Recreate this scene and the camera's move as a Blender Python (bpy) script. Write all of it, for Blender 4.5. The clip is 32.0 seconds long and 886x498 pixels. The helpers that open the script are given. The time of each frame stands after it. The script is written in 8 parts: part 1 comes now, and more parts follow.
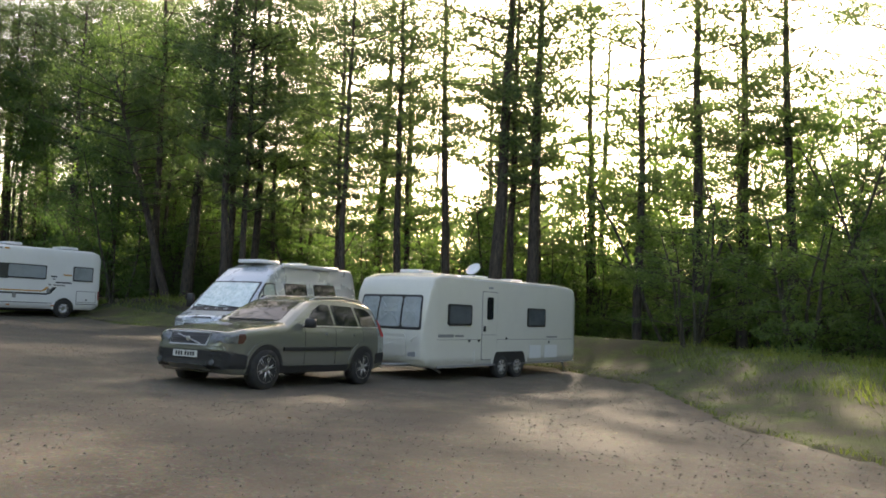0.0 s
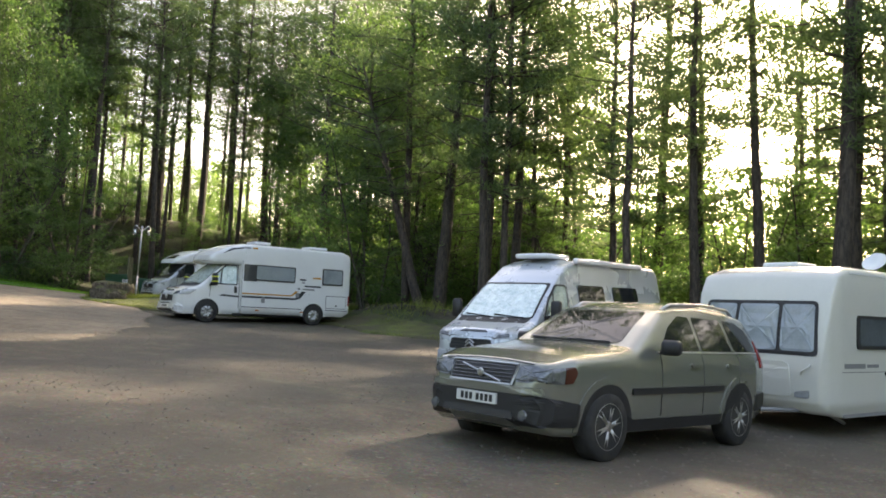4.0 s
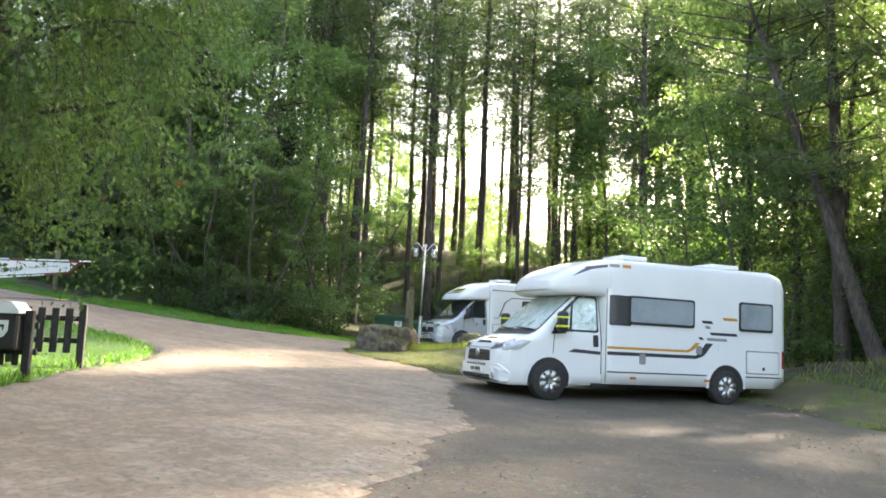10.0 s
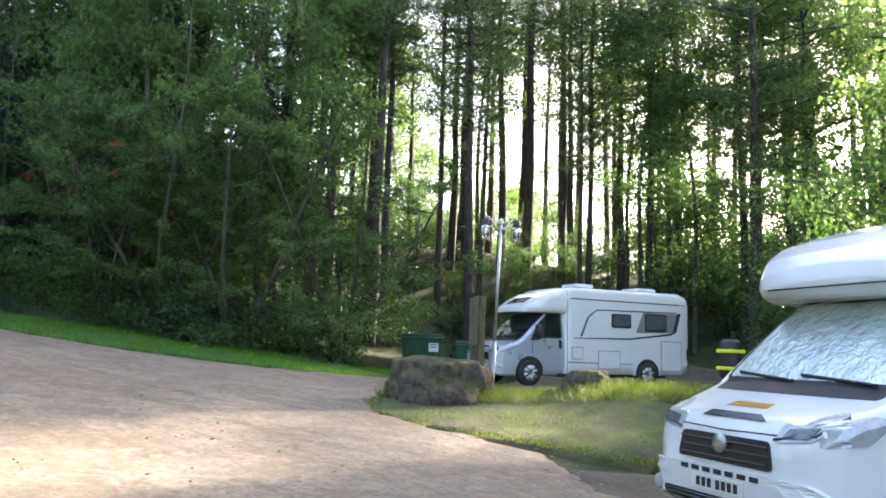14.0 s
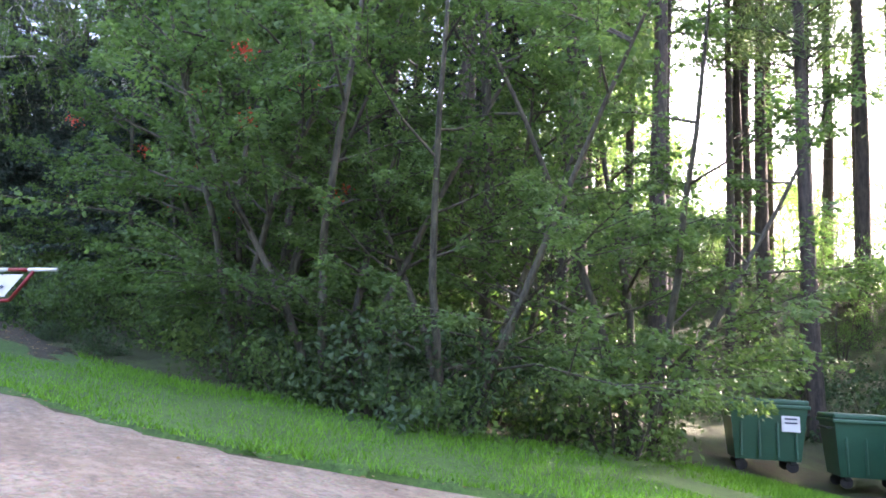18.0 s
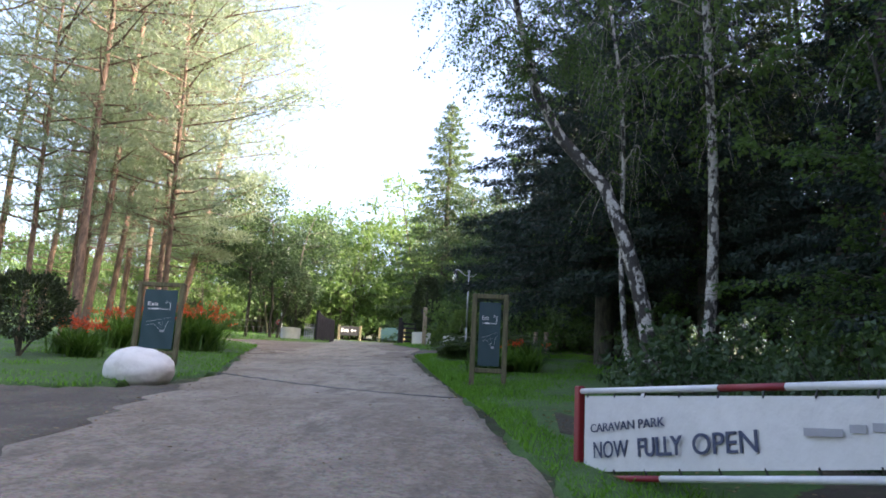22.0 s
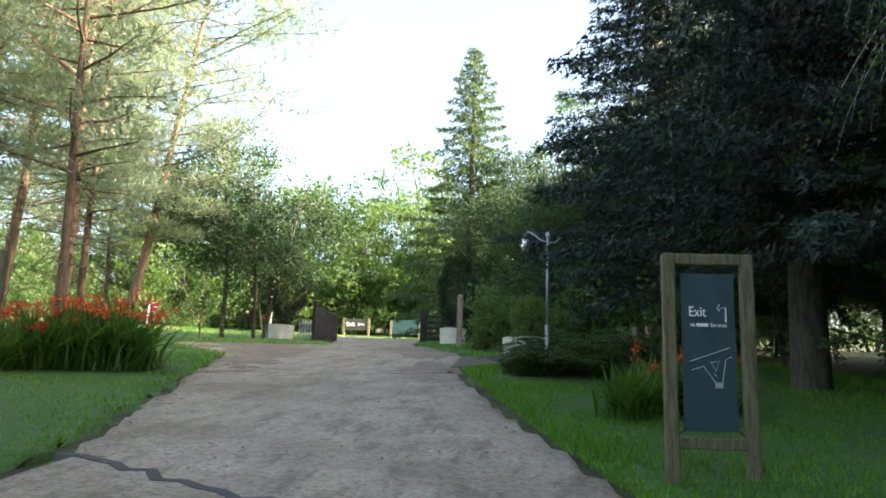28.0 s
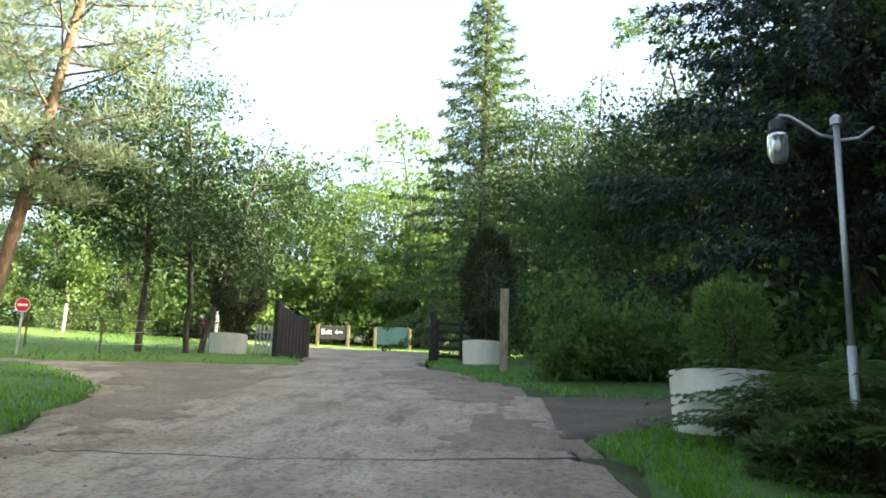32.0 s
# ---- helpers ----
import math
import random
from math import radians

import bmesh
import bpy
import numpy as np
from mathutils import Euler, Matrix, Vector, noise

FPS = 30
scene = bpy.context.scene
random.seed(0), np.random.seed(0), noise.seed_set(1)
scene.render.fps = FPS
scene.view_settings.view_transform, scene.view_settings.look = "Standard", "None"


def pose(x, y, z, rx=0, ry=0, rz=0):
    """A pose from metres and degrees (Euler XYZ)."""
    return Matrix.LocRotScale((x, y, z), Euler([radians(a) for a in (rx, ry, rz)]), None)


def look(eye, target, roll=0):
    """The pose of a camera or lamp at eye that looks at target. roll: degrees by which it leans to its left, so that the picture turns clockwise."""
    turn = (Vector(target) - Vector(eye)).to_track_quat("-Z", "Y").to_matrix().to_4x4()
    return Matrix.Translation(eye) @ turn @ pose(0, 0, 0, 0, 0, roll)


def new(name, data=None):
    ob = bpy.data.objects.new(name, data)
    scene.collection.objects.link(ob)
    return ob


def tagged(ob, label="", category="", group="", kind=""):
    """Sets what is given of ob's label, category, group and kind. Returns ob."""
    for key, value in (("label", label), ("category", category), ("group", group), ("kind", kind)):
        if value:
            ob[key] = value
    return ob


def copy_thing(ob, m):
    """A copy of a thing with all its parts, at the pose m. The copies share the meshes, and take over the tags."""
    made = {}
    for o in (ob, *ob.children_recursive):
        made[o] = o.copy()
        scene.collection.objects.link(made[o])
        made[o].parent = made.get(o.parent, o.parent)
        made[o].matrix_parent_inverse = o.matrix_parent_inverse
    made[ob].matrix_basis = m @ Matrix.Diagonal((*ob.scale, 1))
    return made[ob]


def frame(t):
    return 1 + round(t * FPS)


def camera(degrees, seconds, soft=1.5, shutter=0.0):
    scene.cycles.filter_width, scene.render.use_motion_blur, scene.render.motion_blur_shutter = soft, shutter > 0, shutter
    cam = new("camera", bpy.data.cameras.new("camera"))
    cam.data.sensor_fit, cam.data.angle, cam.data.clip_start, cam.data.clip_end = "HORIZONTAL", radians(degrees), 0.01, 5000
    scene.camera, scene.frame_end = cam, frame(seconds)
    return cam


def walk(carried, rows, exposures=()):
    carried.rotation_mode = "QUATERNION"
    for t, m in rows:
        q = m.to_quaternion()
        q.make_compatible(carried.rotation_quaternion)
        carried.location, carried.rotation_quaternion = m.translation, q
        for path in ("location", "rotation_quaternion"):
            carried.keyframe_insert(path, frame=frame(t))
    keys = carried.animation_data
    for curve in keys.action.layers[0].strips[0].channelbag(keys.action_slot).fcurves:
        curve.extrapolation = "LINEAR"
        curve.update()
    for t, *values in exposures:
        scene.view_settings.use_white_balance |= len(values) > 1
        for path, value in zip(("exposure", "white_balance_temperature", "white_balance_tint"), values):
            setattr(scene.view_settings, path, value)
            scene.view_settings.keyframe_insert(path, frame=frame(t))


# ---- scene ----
cam = camera(58.66, 32.0, 1.75)
# seconds, place in metres, yaw, pitch, roll
ROWS = [
    (0, 0.000, 0.000, 1.520, -0.160, 4.600, -1.886),
    (0.5, -0.105, 0.483, 1.525, 0.795, 4.648, -1.877),
    (1, -0.240, 1.029, 1.523, 2.025, 4.645, -1.931),
    (1.5, -0.428, 1.698, 1.534, 3.444, 4.584, -2.016),
    (2, -0.667, 2.395, 1.536, 5.053, 4.563, -2.058),
    (2.5, -0.940, 3.142, 1.539, 7.026, 4.514, -2.176),
    (3, -1.306, 3.921, 1.539, 9.479, 4.491, -2.106),
    (3.5, -1.757, 4.707, 1.550, 12.871, 4.420, -2.185),
    (4, -2.303, 5.497, 1.562, 16.754, 4.411, -2.285),
    (4.5, -2.913, 6.267, 1.590, 20.857, 4.477, -1.839),
    (6.5, -5.612, 9.476, 1.645, 33.764, 5.796, -2.190),
    (7, -6.286, 10.283, 1.684, 34.253, 6.053, -2.086),
    (7.5, -6.992, 11.086, 1.719, 34.283, 6.408, -2.083),
    (8, -7.681, 11.883, 1.755, 34.170, 6.729, -1.941),
    (8.5, -8.364, 12.644, 1.804, 34.219, 6.862, -1.869),
    (9, -9.047, 13.396, 1.832, 34.311, 6.805, -2.004),
    (9.5, -9.727, 14.139, 1.857, 34.495, 6.650, -2.282),
    (10, -10.393, 14.862, 1.879, 34.708, 6.457, -2.451),
    (10.5, -11.129, 15.598, 1.896, 34.869, 6.343, -2.548),
    (11, -11.892, 16.397, 1.917, 35.128, 6.388, -2.674),
    (11.5, -12.675, 17.201, 1.967, 35.324, 6.486, -2.626),
    (12, -13.457, 18.024, 2.016, 35.612, 6.738, -2.441),
    (12.5, -14.246, 18.864, 2.060, 35.693, 7.049, -2.159),
    (13, -15.045, 19.698, 2.125, 35.521, 7.344, -2.291),
    (13.5, -15.798, 20.577, 2.195, 35.328, 7.440, -1.976),
    (15.5, -19.226, 23.982, 2.389, 36.332, 6.952, -2.374),
    (16, -20.190, 24.764, 2.458, 37.804, 6.895, -2.658),
    (16.5, -21.171, 25.525, 2.522, 39.321, 7.232, -2.831),
    (17, -22.195, 26.231, 2.627, 41.255, 7.897, -2.712),
    (17.5, -23.293, 26.891, 2.713, 44.271, 8.737, -2.941),
    (18, -24.456, 27.456, 2.823, 48.725, 9.307, -3.111),
    (18.5, -25.694, 27.900, 2.914, 54.378, 9.602, -3.114),
    (19, -26.979, 28.267, 3.031, 61.143, 9.789, -2.697),
    (19.5, -28.141, 28.410, 3.137, 67.646, 10.122, -3.074),
    (20, -29.287, 28.404, 3.251, 74.136, 10.428, -2.958),
    (20.5, -30.381, 28.263, 3.372, 80.460, 10.755, -3.512),
    (21, -31.459, 28.128, 3.504, 86.655, 11.360, -2.497),
    (21.5, -32.456, 27.863, 3.601, 91.846, 11.838, -3.286),
    (22, -33.355, 27.655, 3.710, 95.269, 12.235, -3.078),
    (22.5, -34.119, 27.425, 3.814, 96.238, 12.265, -2.776),
    (23, -34.744, 27.301, 3.884, 96.634, 12.128, -2.374),
    (23.5, -35.269, 27.159, 3.943, 96.765, 11.908, -2.331),
    (24, -35.800, 27.044, 4.013, 96.614, 11.757, -2.012),
    (24.5, -36.413, 26.885, 4.090, 96.516, 11.570, -2.560),
    (25, -37.147, 26.751, 4.167, 96.631, 11.447, -1.867),
    (25.5, -37.972, 26.553, 4.271, 96.606, 11.213, -1.833),
    (26, -38.864, 26.368, 4.374, 96.468, 11.058, -1.501),
    (26.5, -39.821, 26.166, 4.475, 96.367, 11.031, -1.397),
    (28.5, -43.322, 25.358, 5.018, 95.485, 11.588, -2.219),
    (29, -44.466, 25.079, 5.116, 95.207, 11.747, -2.468),
    (29.5, -45.617, 24.807, 5.227, 94.999, 11.756, -2.476),
    (30, -46.780, 24.548, 5.343, 94.842, 11.682, -2.096),
    (30.5, -47.939, 24.249, 5.486, 94.563, 11.630, -2.354),
    (31, -49.106, 23.996, 5.614, 94.438, 11.761, -1.826),
    (31.5, -50.261, 23.671, 5.764, 94.046, 11.892, -2.511),
    (32, -51.472, 23.405, 5.893, 93.854, 11.970, -2.125),
]
EXPOSURES = [(0, 2.15, 7900, 15), (4, 2.6, 8000, 16), (7, 3.6, 7700, 17), (9, 3.6, 7700, 17), (11, 3.45, 7500, 16), (13, 3.2, 6900, 18), (16, 3.45, 6600, 21), (17, 3.7, 6500, 26), (18, 4.25, 6600, 31), (19, 4.7, 7000, 30), (20, 4.8, 6700, 23), (21, 3.5, 6600, 24), (22, 2.7, 6700, 26), (23, 2.55, 6800, 26), (25, 2.6, 6800, 23), (28, 2.7, 7100, 13), (32, 2.75, 7100, 10)]

walk(cam, [(t, pose(x, y, z, 90 + pitch, roll, yaw)) for t, x, y, z, yaw, pitch, roll in ROWS], EXPOSURES)

# ---- light ----
SUN_TURN, SUN_HEIGHT = 10.5, 24.0
world = bpy.data.worlds.new("world")
scene.world = world
world.use_nodes = True
_wn = world.node_tree.nodes
_sky = _wn.new("ShaderNodeTexSky")
_sky.sky_type, _sky.sun_disc = "NISHITA", False
_sky.sun_elevation, _sky.sun_rotation = radians(SUN_HEIGHT), radians(SUN_TURN)
_sky.air_density, _sky.dust_density = 1.0, 3.8
world.node_tree.links.new(_sky.outputs[0], _wn["Background"].inputs[0])
_wn["Background"].inputs[1].default_value = 0.13
sun = new("sun", bpy.data.lights.new("sun", "SUN"))
sun.data.energy, sun.data.angle, sun.data.color = 4.8, radians(2.0), (1.0, 0.92, 0.78)
sun.matrix_world = look((0, 0, 40), (-math.sin(radians(SUN_TURN)), -math.cos(radians(SUN_TURN)), 40 - math.tan(radians(SUN_HEIGHT))))

# ---- materials ----
def _nodes(name):
    m = bpy.data.materials.new(name)
    m.use_nodes = True
    nt = m.node_tree
    return m, nt, nt.nodes["Principled BSDF"]


def _noise(nt, scale, detail=4, rough=0.6, coord=None):
    n = nt.nodes.new("ShaderNodeTexNoise")
    n.inputs["Scale"].default_value, n.inputs["Detail"].default_value, n.inputs["Roughness"].default_value = scale, detail, rough
    nt.links.new(coord, n.inputs["Vector"])
    return n.outputs["Fac"]


def _ramp(nt, fac, *stops):
    r = nt.nodes.new("ShaderNodeValToRGB")
    e = r.color_ramp.elements
    while len(e) < len(stops):
        e.new(0.5)
    for el, (p, c) in zip(e, stops):
        el.position, el.color = p, (*c, 1)
    nt.links.new(fac, r.inputs[0])
    return r.outputs[0]


def _mix(nt, fac, a, b, kind="MIX"):
    n = nt.nodes.new("ShaderNodeMix")
    n.data_type, n.blend_type = "RGBA", kind
    for v, i in ((fac, 0), (a, 6), (b, 7)):
        if hasattr(v, "is_linked"):
            nt.links.new(v, n.inputs[i])
        else:
            n.inputs[i].default_value = (*v, 1) if i else v
    return n.outputs[2]


def _math(nt, op, a, b=0.0):
    n = nt.nodes.new("ShaderNodeMath")
    n.operation = op
    for i, v in enumerate((a, b)):
        if hasattr(v, "is_linked"):
            nt.links.new(v, n.inputs[i])
        else:
            n.inputs[i].default_value = v
    return n.outputs[0]


def _bump(nt, p, height, strength, dist):
    b = nt.nodes.new("ShaderNodeBump")
    b.inputs["Strength"].default_value, b.inputs["Distance"].default_value = strength, dist
    nt.links.new(height, b.inputs["Height"])
    nt.links.new(b.outputs[0], p.inputs["Normal"])


def _coord(nt):
    c = nt.nodes.new("ShaderNodeTexCoord")
    return c.outputs["Object"]


def surface_mat(name, base, rough=0.6, metal=0.0, vary=0.15, scale=3.0, fine=40.0, bump=0.1, dist=0.004, dirt=None, coat=0.0, spread=0.12):
    """A worn solid surface: base colour with broad stains, fine grain and relief."""
    m, nt, p = _nodes(name)
    co = _coord(nt)
    broad, grain = _noise(nt, scale, 5, 0.65, co), _noise(nt, fine, 3, 0.6, co)
    dark = tuple(c * (1 - vary) for c in base) if dirt is None else dirt
    light = tuple(min(1, c * (1 + vary * 0.6)) for c in base)
    col = _ramp(nt, broad, (0.3, dark), (0.5, base), (0.75, light))
    col = _mix(nt, 0.25, col, _ramp(nt, grain, (0.3, tuple(c * (1 - vary) for c in base)), (0.7, light)))
    nt.links.new(col, p.inputs["Base Color"])
    r = nt.nodes.new("ShaderNodeMapRange")
    r.inputs[3].default_value, r.inputs[4].default_value = max(0.02, rough - spread), min(1, rough + spread)
    nt.links.new(broad, r.inputs[0])
    nt.links.new(r.outputs[0], p.inputs["Roughness"])
    p.inputs["Metallic"].default_value = metal
    p.inputs["Coat Weight"].default_value = coat
    p.inputs["Coat Roughness"].default_value = 0.08
    if bump:
        _bump(nt, p, grain, bump, dist)
    return m


def leaf_mat(name, a, b, glow=0.45, rough=0.5):
    """Leaves: two greens mixed leaf by leaf, light shining through."""
    m, nt, p = _nodes(name)
    g = nt.nodes.new("ShaderNodeNewGeometry")
    o = nt.nodes.new("ShaderNodeObjectInfo")
    v = _math(nt, "ADD", _math(nt, "MULTIPLY", g.outputs["Random Per Island"], 0.7), _math(nt, "MULTIPLY", o.outputs["Random"], 0.3))
    col = _ramp(nt, v, (0.0, a), (0.75, b), (1.0, tuple(min(1, c * 1.25 + 0.02) for c in b)))
    nt.links.new(col, p.inputs["Base Color"])
    p.inputs["Roughness"].default_value = rough
    p.inputs["Specular IOR Level"].default_value = 0.35
    t = nt.nodes.new("ShaderNodeBsdfTranslucent")
    warm = _mix(nt, 1.0, col, (1.0, 1.0, 0.72), "MULTIPLY")
    warm = _mix(nt, 1.0, warm, (1.7, 1.85, 1.6), "MULTIPLY")
    nt.links.new(warm, t.inputs[0])
    s = nt.nodes.new("ShaderNodeMixShader")
    s.inputs[0].default_value = glow
    nt.links.new(p.outputs[0], s.inputs[1])
    nt.links.new(t.outputs[0], s.inputs[2])
    nt.links.new(s.outputs[0], nt.nodes["Material Output"].inputs[0])
    return m


def bark_mat(name, a, b, c, stretch=0.25, scale=14.0, dist=0.02):
    m, nt, p = _nodes(name)
    mp = nt.nodes.new("ShaderNodeMapping")
    mp.inputs["Scale"].default_value = (1, 1, stretch)
    nt.links.new(_coord(nt), mp.inputs[0])
    f = _noise(nt, scale, 6, 0.7, mp.outputs[0])
    broad = _noise(nt, 1.3, 3, 0.6, _coord(nt))
    col = _mix(nt, broad, _ramp(nt, f, (0.35, a), (0.6, b)), _ramp(nt, f, (0.35, a), (0.65, c)))
    nt.links.new(col, p.inputs["Base Color"])
    p.inputs["Roughness"].default_value = 0.9
    _bump(nt, p, f, 0.8, dist)
    return m


def birch_mat(name, dark=0.46):
    """White papery bark with black flaking patches and fine level bands."""
    m, nt, p = _nodes(name)
    co = _coord(nt)
    mp = nt.nodes.new("ShaderNodeMapping")
    mp.inputs["Scale"].default_value = (1, 1, 0.55)
    nt.links.new(co, mp.inputs[0])
    band = nt.nodes.new("ShaderNodeMapping")
    band.inputs["Scale"].default_value = (1, 1, 7)
    nt.links.new(co, band.inputs[0])
    patch, fine, line = _noise(nt, 8.5, 5, 0.62, mp.outputs[0]), _noise(nt, 30, 4, 0.6, co), _noise(nt, 4.0, 3, 0.6, band.outputs[0])
    white = _ramp(nt, fine, (0.3, (0.28, 0.26, 0.22)), (0.6, (0.48, 0.455, 0.41)))
    white = _mix(nt, _ramp(nt, line, (0.56, (0, 0, 0)), (0.66, (0.6, 0.6, 0.6))), white, (0.16, 0.13, 0.10))
    black = _ramp(nt, fine, (0.3, (0.012, 0.011, 0.01)), (0.7, (0.05, 0.045, 0.035)))
    nt.links.new(_mix(nt, _ramp(nt, patch, (dark, (0, 0, 0)), (dark + 0.05, (1, 1, 1))), black, white), p.inputs["Base Color"])
    p.inputs["Roughness"].default_value = 0.8
    _bump(nt, p, patch, 0.7, 0.02)
    return m


def glass_mat(name, tint, rough=0.03, trans=0.85):
    m, nt, p = _nodes(name)
    n = _noise(nt, 2.0, 3, 0.6, _coord(nt))
    nt.links.new(_ramp(nt, n, (0.3, tuple(c * 0.85 for c in tint)), (0.7, tint)), p.inputs["Base Color"])
    p.inputs["Roughness"].default_value = rough
    p.inputs["Transmission Weight"].default_value = trans
    p.inputs["IOR"].default_value = 1.45
    return m


def ground_mat(name, kind):
    m, nt, p = _nodes(name)
    co = _coord(nt)
    big, mid, grit, fine = _noise(nt, 0.22, 4, 0.6, co), _noise(nt, 1.6, 5, 0.65, co), _noise(nt, 16, 4, 0.7, co), _noise(nt, 90, 3, 0.7, co)
    if kind == "asphalt":
        col = _ramp(nt, mid, (0.28, (0.12, 0.107, 0.09)), (0.52, (0.2, 0.182, 0.158)), (0.78, (0.275, 0.255, 0.225)))
        # paler, more worn surface towards the gate, brightened further to stand in for skylight
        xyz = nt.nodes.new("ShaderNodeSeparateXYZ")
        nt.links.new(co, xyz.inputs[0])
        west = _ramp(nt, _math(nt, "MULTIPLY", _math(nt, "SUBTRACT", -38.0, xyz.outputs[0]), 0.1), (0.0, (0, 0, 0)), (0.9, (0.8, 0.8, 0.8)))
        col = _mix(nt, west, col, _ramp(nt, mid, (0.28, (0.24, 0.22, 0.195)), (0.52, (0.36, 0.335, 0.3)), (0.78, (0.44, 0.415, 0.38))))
        v = nt.nodes.new("ShaderNodeTexVoronoi")
        v.inputs["Scale"].default_value = 38
        nt.links.new(co, v.inputs["Vector"])
        col = _mix(nt, 0.55, col, _ramp(nt, v.outputs["Distance"], (0.1, (0.42, 0.42, 0.42)), (0.75, (0.62, 0.62, 0.62))), "OVERLAY")
        col = _mix(nt, 0.5, col, _mix(nt, 0.6, v.outputs["Color"], (0.5, 0.47, 0.43)), "OVERLAY")
        mp = nt.nodes.new("ShaderNodeMapping")
        mp.inputs["Rotation"].default_value, mp.inputs["Scale"].default_value = (0, 0, radians(14)), (0.22, 1.0, 1)
        nt.links.new(co, mp.inputs[0])
        streak = _noise(nt, 2.6, 7, 0.74, mp.outputs[0])
        col = _mix(nt, _ramp(nt, streak, (0.5, (0, 0, 0)), (0.62, (0.72, 0.72, 0.72))), col, (0.105, 0.085, 0.066))
        col = _mix(nt, _ramp(nt, _noise(nt, 0.36, 8, 0.7, co), (0.47, (0, 0, 0)), (0.6, (0.62, 0.62, 0.62))), col, (0.17, 0.135, 0.098))
        col = _mix(nt, _ramp(nt, grit, (0.4, (0.62, 0.62, 0.62)), (0.5, (0, 0, 0))), col, (0.085, 0.07, 0.057))
        col = _mix(nt, _ramp(nt, _noise(nt, 5.5, 5, 0.7, co), (0.52, (0, 0, 0)), (0.6, (0.4, 0.4, 0.4))), col, (0.31, 0.285, 0.25))
        col = _mix(nt, 1.0, col, (0.97, 0.89, 0.76), "MULTIPLY")
        col = _mix(nt, _ramp(nt, fine, (0.62, (0, 0, 0)), (0.7, (0.6, 0.6, 0.6))), col, (0.42, 0.39, 0.35))
        rough, bump, dist = 0.8, 0.8, 0.009
    elif kind == "gravel":
        col = _ramp(nt, mid, (0.28, (0.06, 0.05, 0.034)), (0.55, (0.118, 0.099, 0.068)), (0.8, (0.195, 0.168, 0.122)))
        v = nt.nodes.new("ShaderNodeTexVoronoi")
        v.inputs["Scale"].default_value = 45
        nt.links.new(co, v.inputs["Vector"])
        col = _mix(nt, 0.7, col, _mix(nt, 0.55, v.outputs["Color"], (0.2, 0.17, 0.14)), "OVERLAY")
        col = _mix(nt, _ramp(nt, grit, (0.58, (0, 0, 0)), (0.7, (0.55, 0.55, 0.55))), col, (0.27, 0.25, 0.215))
        col = _mix(nt, _ramp(nt, _noise(nt, 0.5, 7, 0.7, co), (0.45, (0.6, 0.6, 0.6)), (0.55, (0, 0, 0))), col, (0.06, 0.051, 0.039))
        col = _mix(nt, _ramp(nt, big, (0.52, (0, 0, 0)), (0.72, (0.28, 0.28, 0.28))), col, (0.075, 0.08, 0.04))
        rough, bump, dist = 0.85, 0.7, 0.012
    elif kind == "grass":
        col = _ramp(nt, mid, (0.25, (0.022, 0.06, 0.008)), (0.55, (0.042, 0.115, 0.013)), (0.8, (0.085, 0.17, 0.022)))
        col = _mix(nt, 0.5, col, _ramp(nt, fine, (0.3, (0.012, 0.034, 0.005)), (0.75, (0.09, 0.2, 0.024))))
        col = _mix(nt, _ramp(nt, grit, (0.36, (0.7, 0.7, 0.7)), (0.52, (0, 0, 0))), col, (0.014, 0.04, 0.006))
        col = _mix(nt, _ramp(nt, grit, (0.56, (0, 0, 0)), (0.7, (0.5, 0.5, 0.5))), col, (0.10, 0.19, 0.028))
        rough, bump, dist = 0.8, 0.8, 0.03
    elif kind == "sunlit_grass":
        # brighter copy of the grass: sunshine on the far fields put into the colour
        col = _ramp(nt, mid, (0.25, (0.07, 0.14, 0.018)), (0.55, (0.11, 0.2, 0.028)), (0.8, (0.17, 0.25, 0.05)))
        col = _mix(nt, 0.4, col, _ramp(nt, fine, (0.3, (0.05, 0.1, 0.014)), (0.75, (0.16, 0.27, 0.05))))
        rough, bump, dist = 0.8, 0.8, 0.03
    elif kind == "mossy":
        col = _ramp(nt, mid, (0.3, (0.055, 0.05, 0.022)), (0.5, (0.085, 0.10, 0.026)), (0.75, (0.15, 0.19, 0.04)))
        col = _mix(nt, _ramp(nt, _noise(nt, 0.7, 7, 0.7, co), (0.46, (0.7, 0.7, 0.7)), (0.56, (0, 0, 0))), col, (0.085, 0.066, 0.045))
        col = _mix(nt, _ramp(nt, fine, (0.36, (0.5, 0.5, 0.5)), (0.5, (0, 0, 0))), col, (0.04, 0.045, 0.014))
        rough, bump, dist = 0.9, 0.8, 0.03
    elif kind == "dirt":
        col = _ramp(nt, mid, (0.3, (0.16, 0.125, 0.092)), (0.55, (0.225, 0.178, 0.133)), (0.78, (0.3, 0.255, 0.21)))
        col = _mix(nt, _ramp(nt, grit, (0.4, (0.6, 0.6, 0.6)), (0.52, (0, 0, 0))), col, (0.09, 0.068, 0.05))
        col = _mix(nt, _ramp(nt, fine, (0.6, (0, 0, 0)), (0.7, (0.5, 0.5, 0.5))), col, (0.33, 0.29, 0.24))
        rough, bump, dist = 0.9, 0.8, 0.012
    elif kind == "bank":
        col = _ramp(nt, mid, (0.3, (0.028, 0.02, 0.014)), (0.55, (0.06, 0.043, 0.03)), (0.75, (0.1, 0.072, 0.05)))
        col = _mix(nt, _ramp(nt, grit, (0.45, (0, 0, 0)), (0.65, (0.5, 0.5, 0.5))), col, (0.05, 0.08, 0.02))
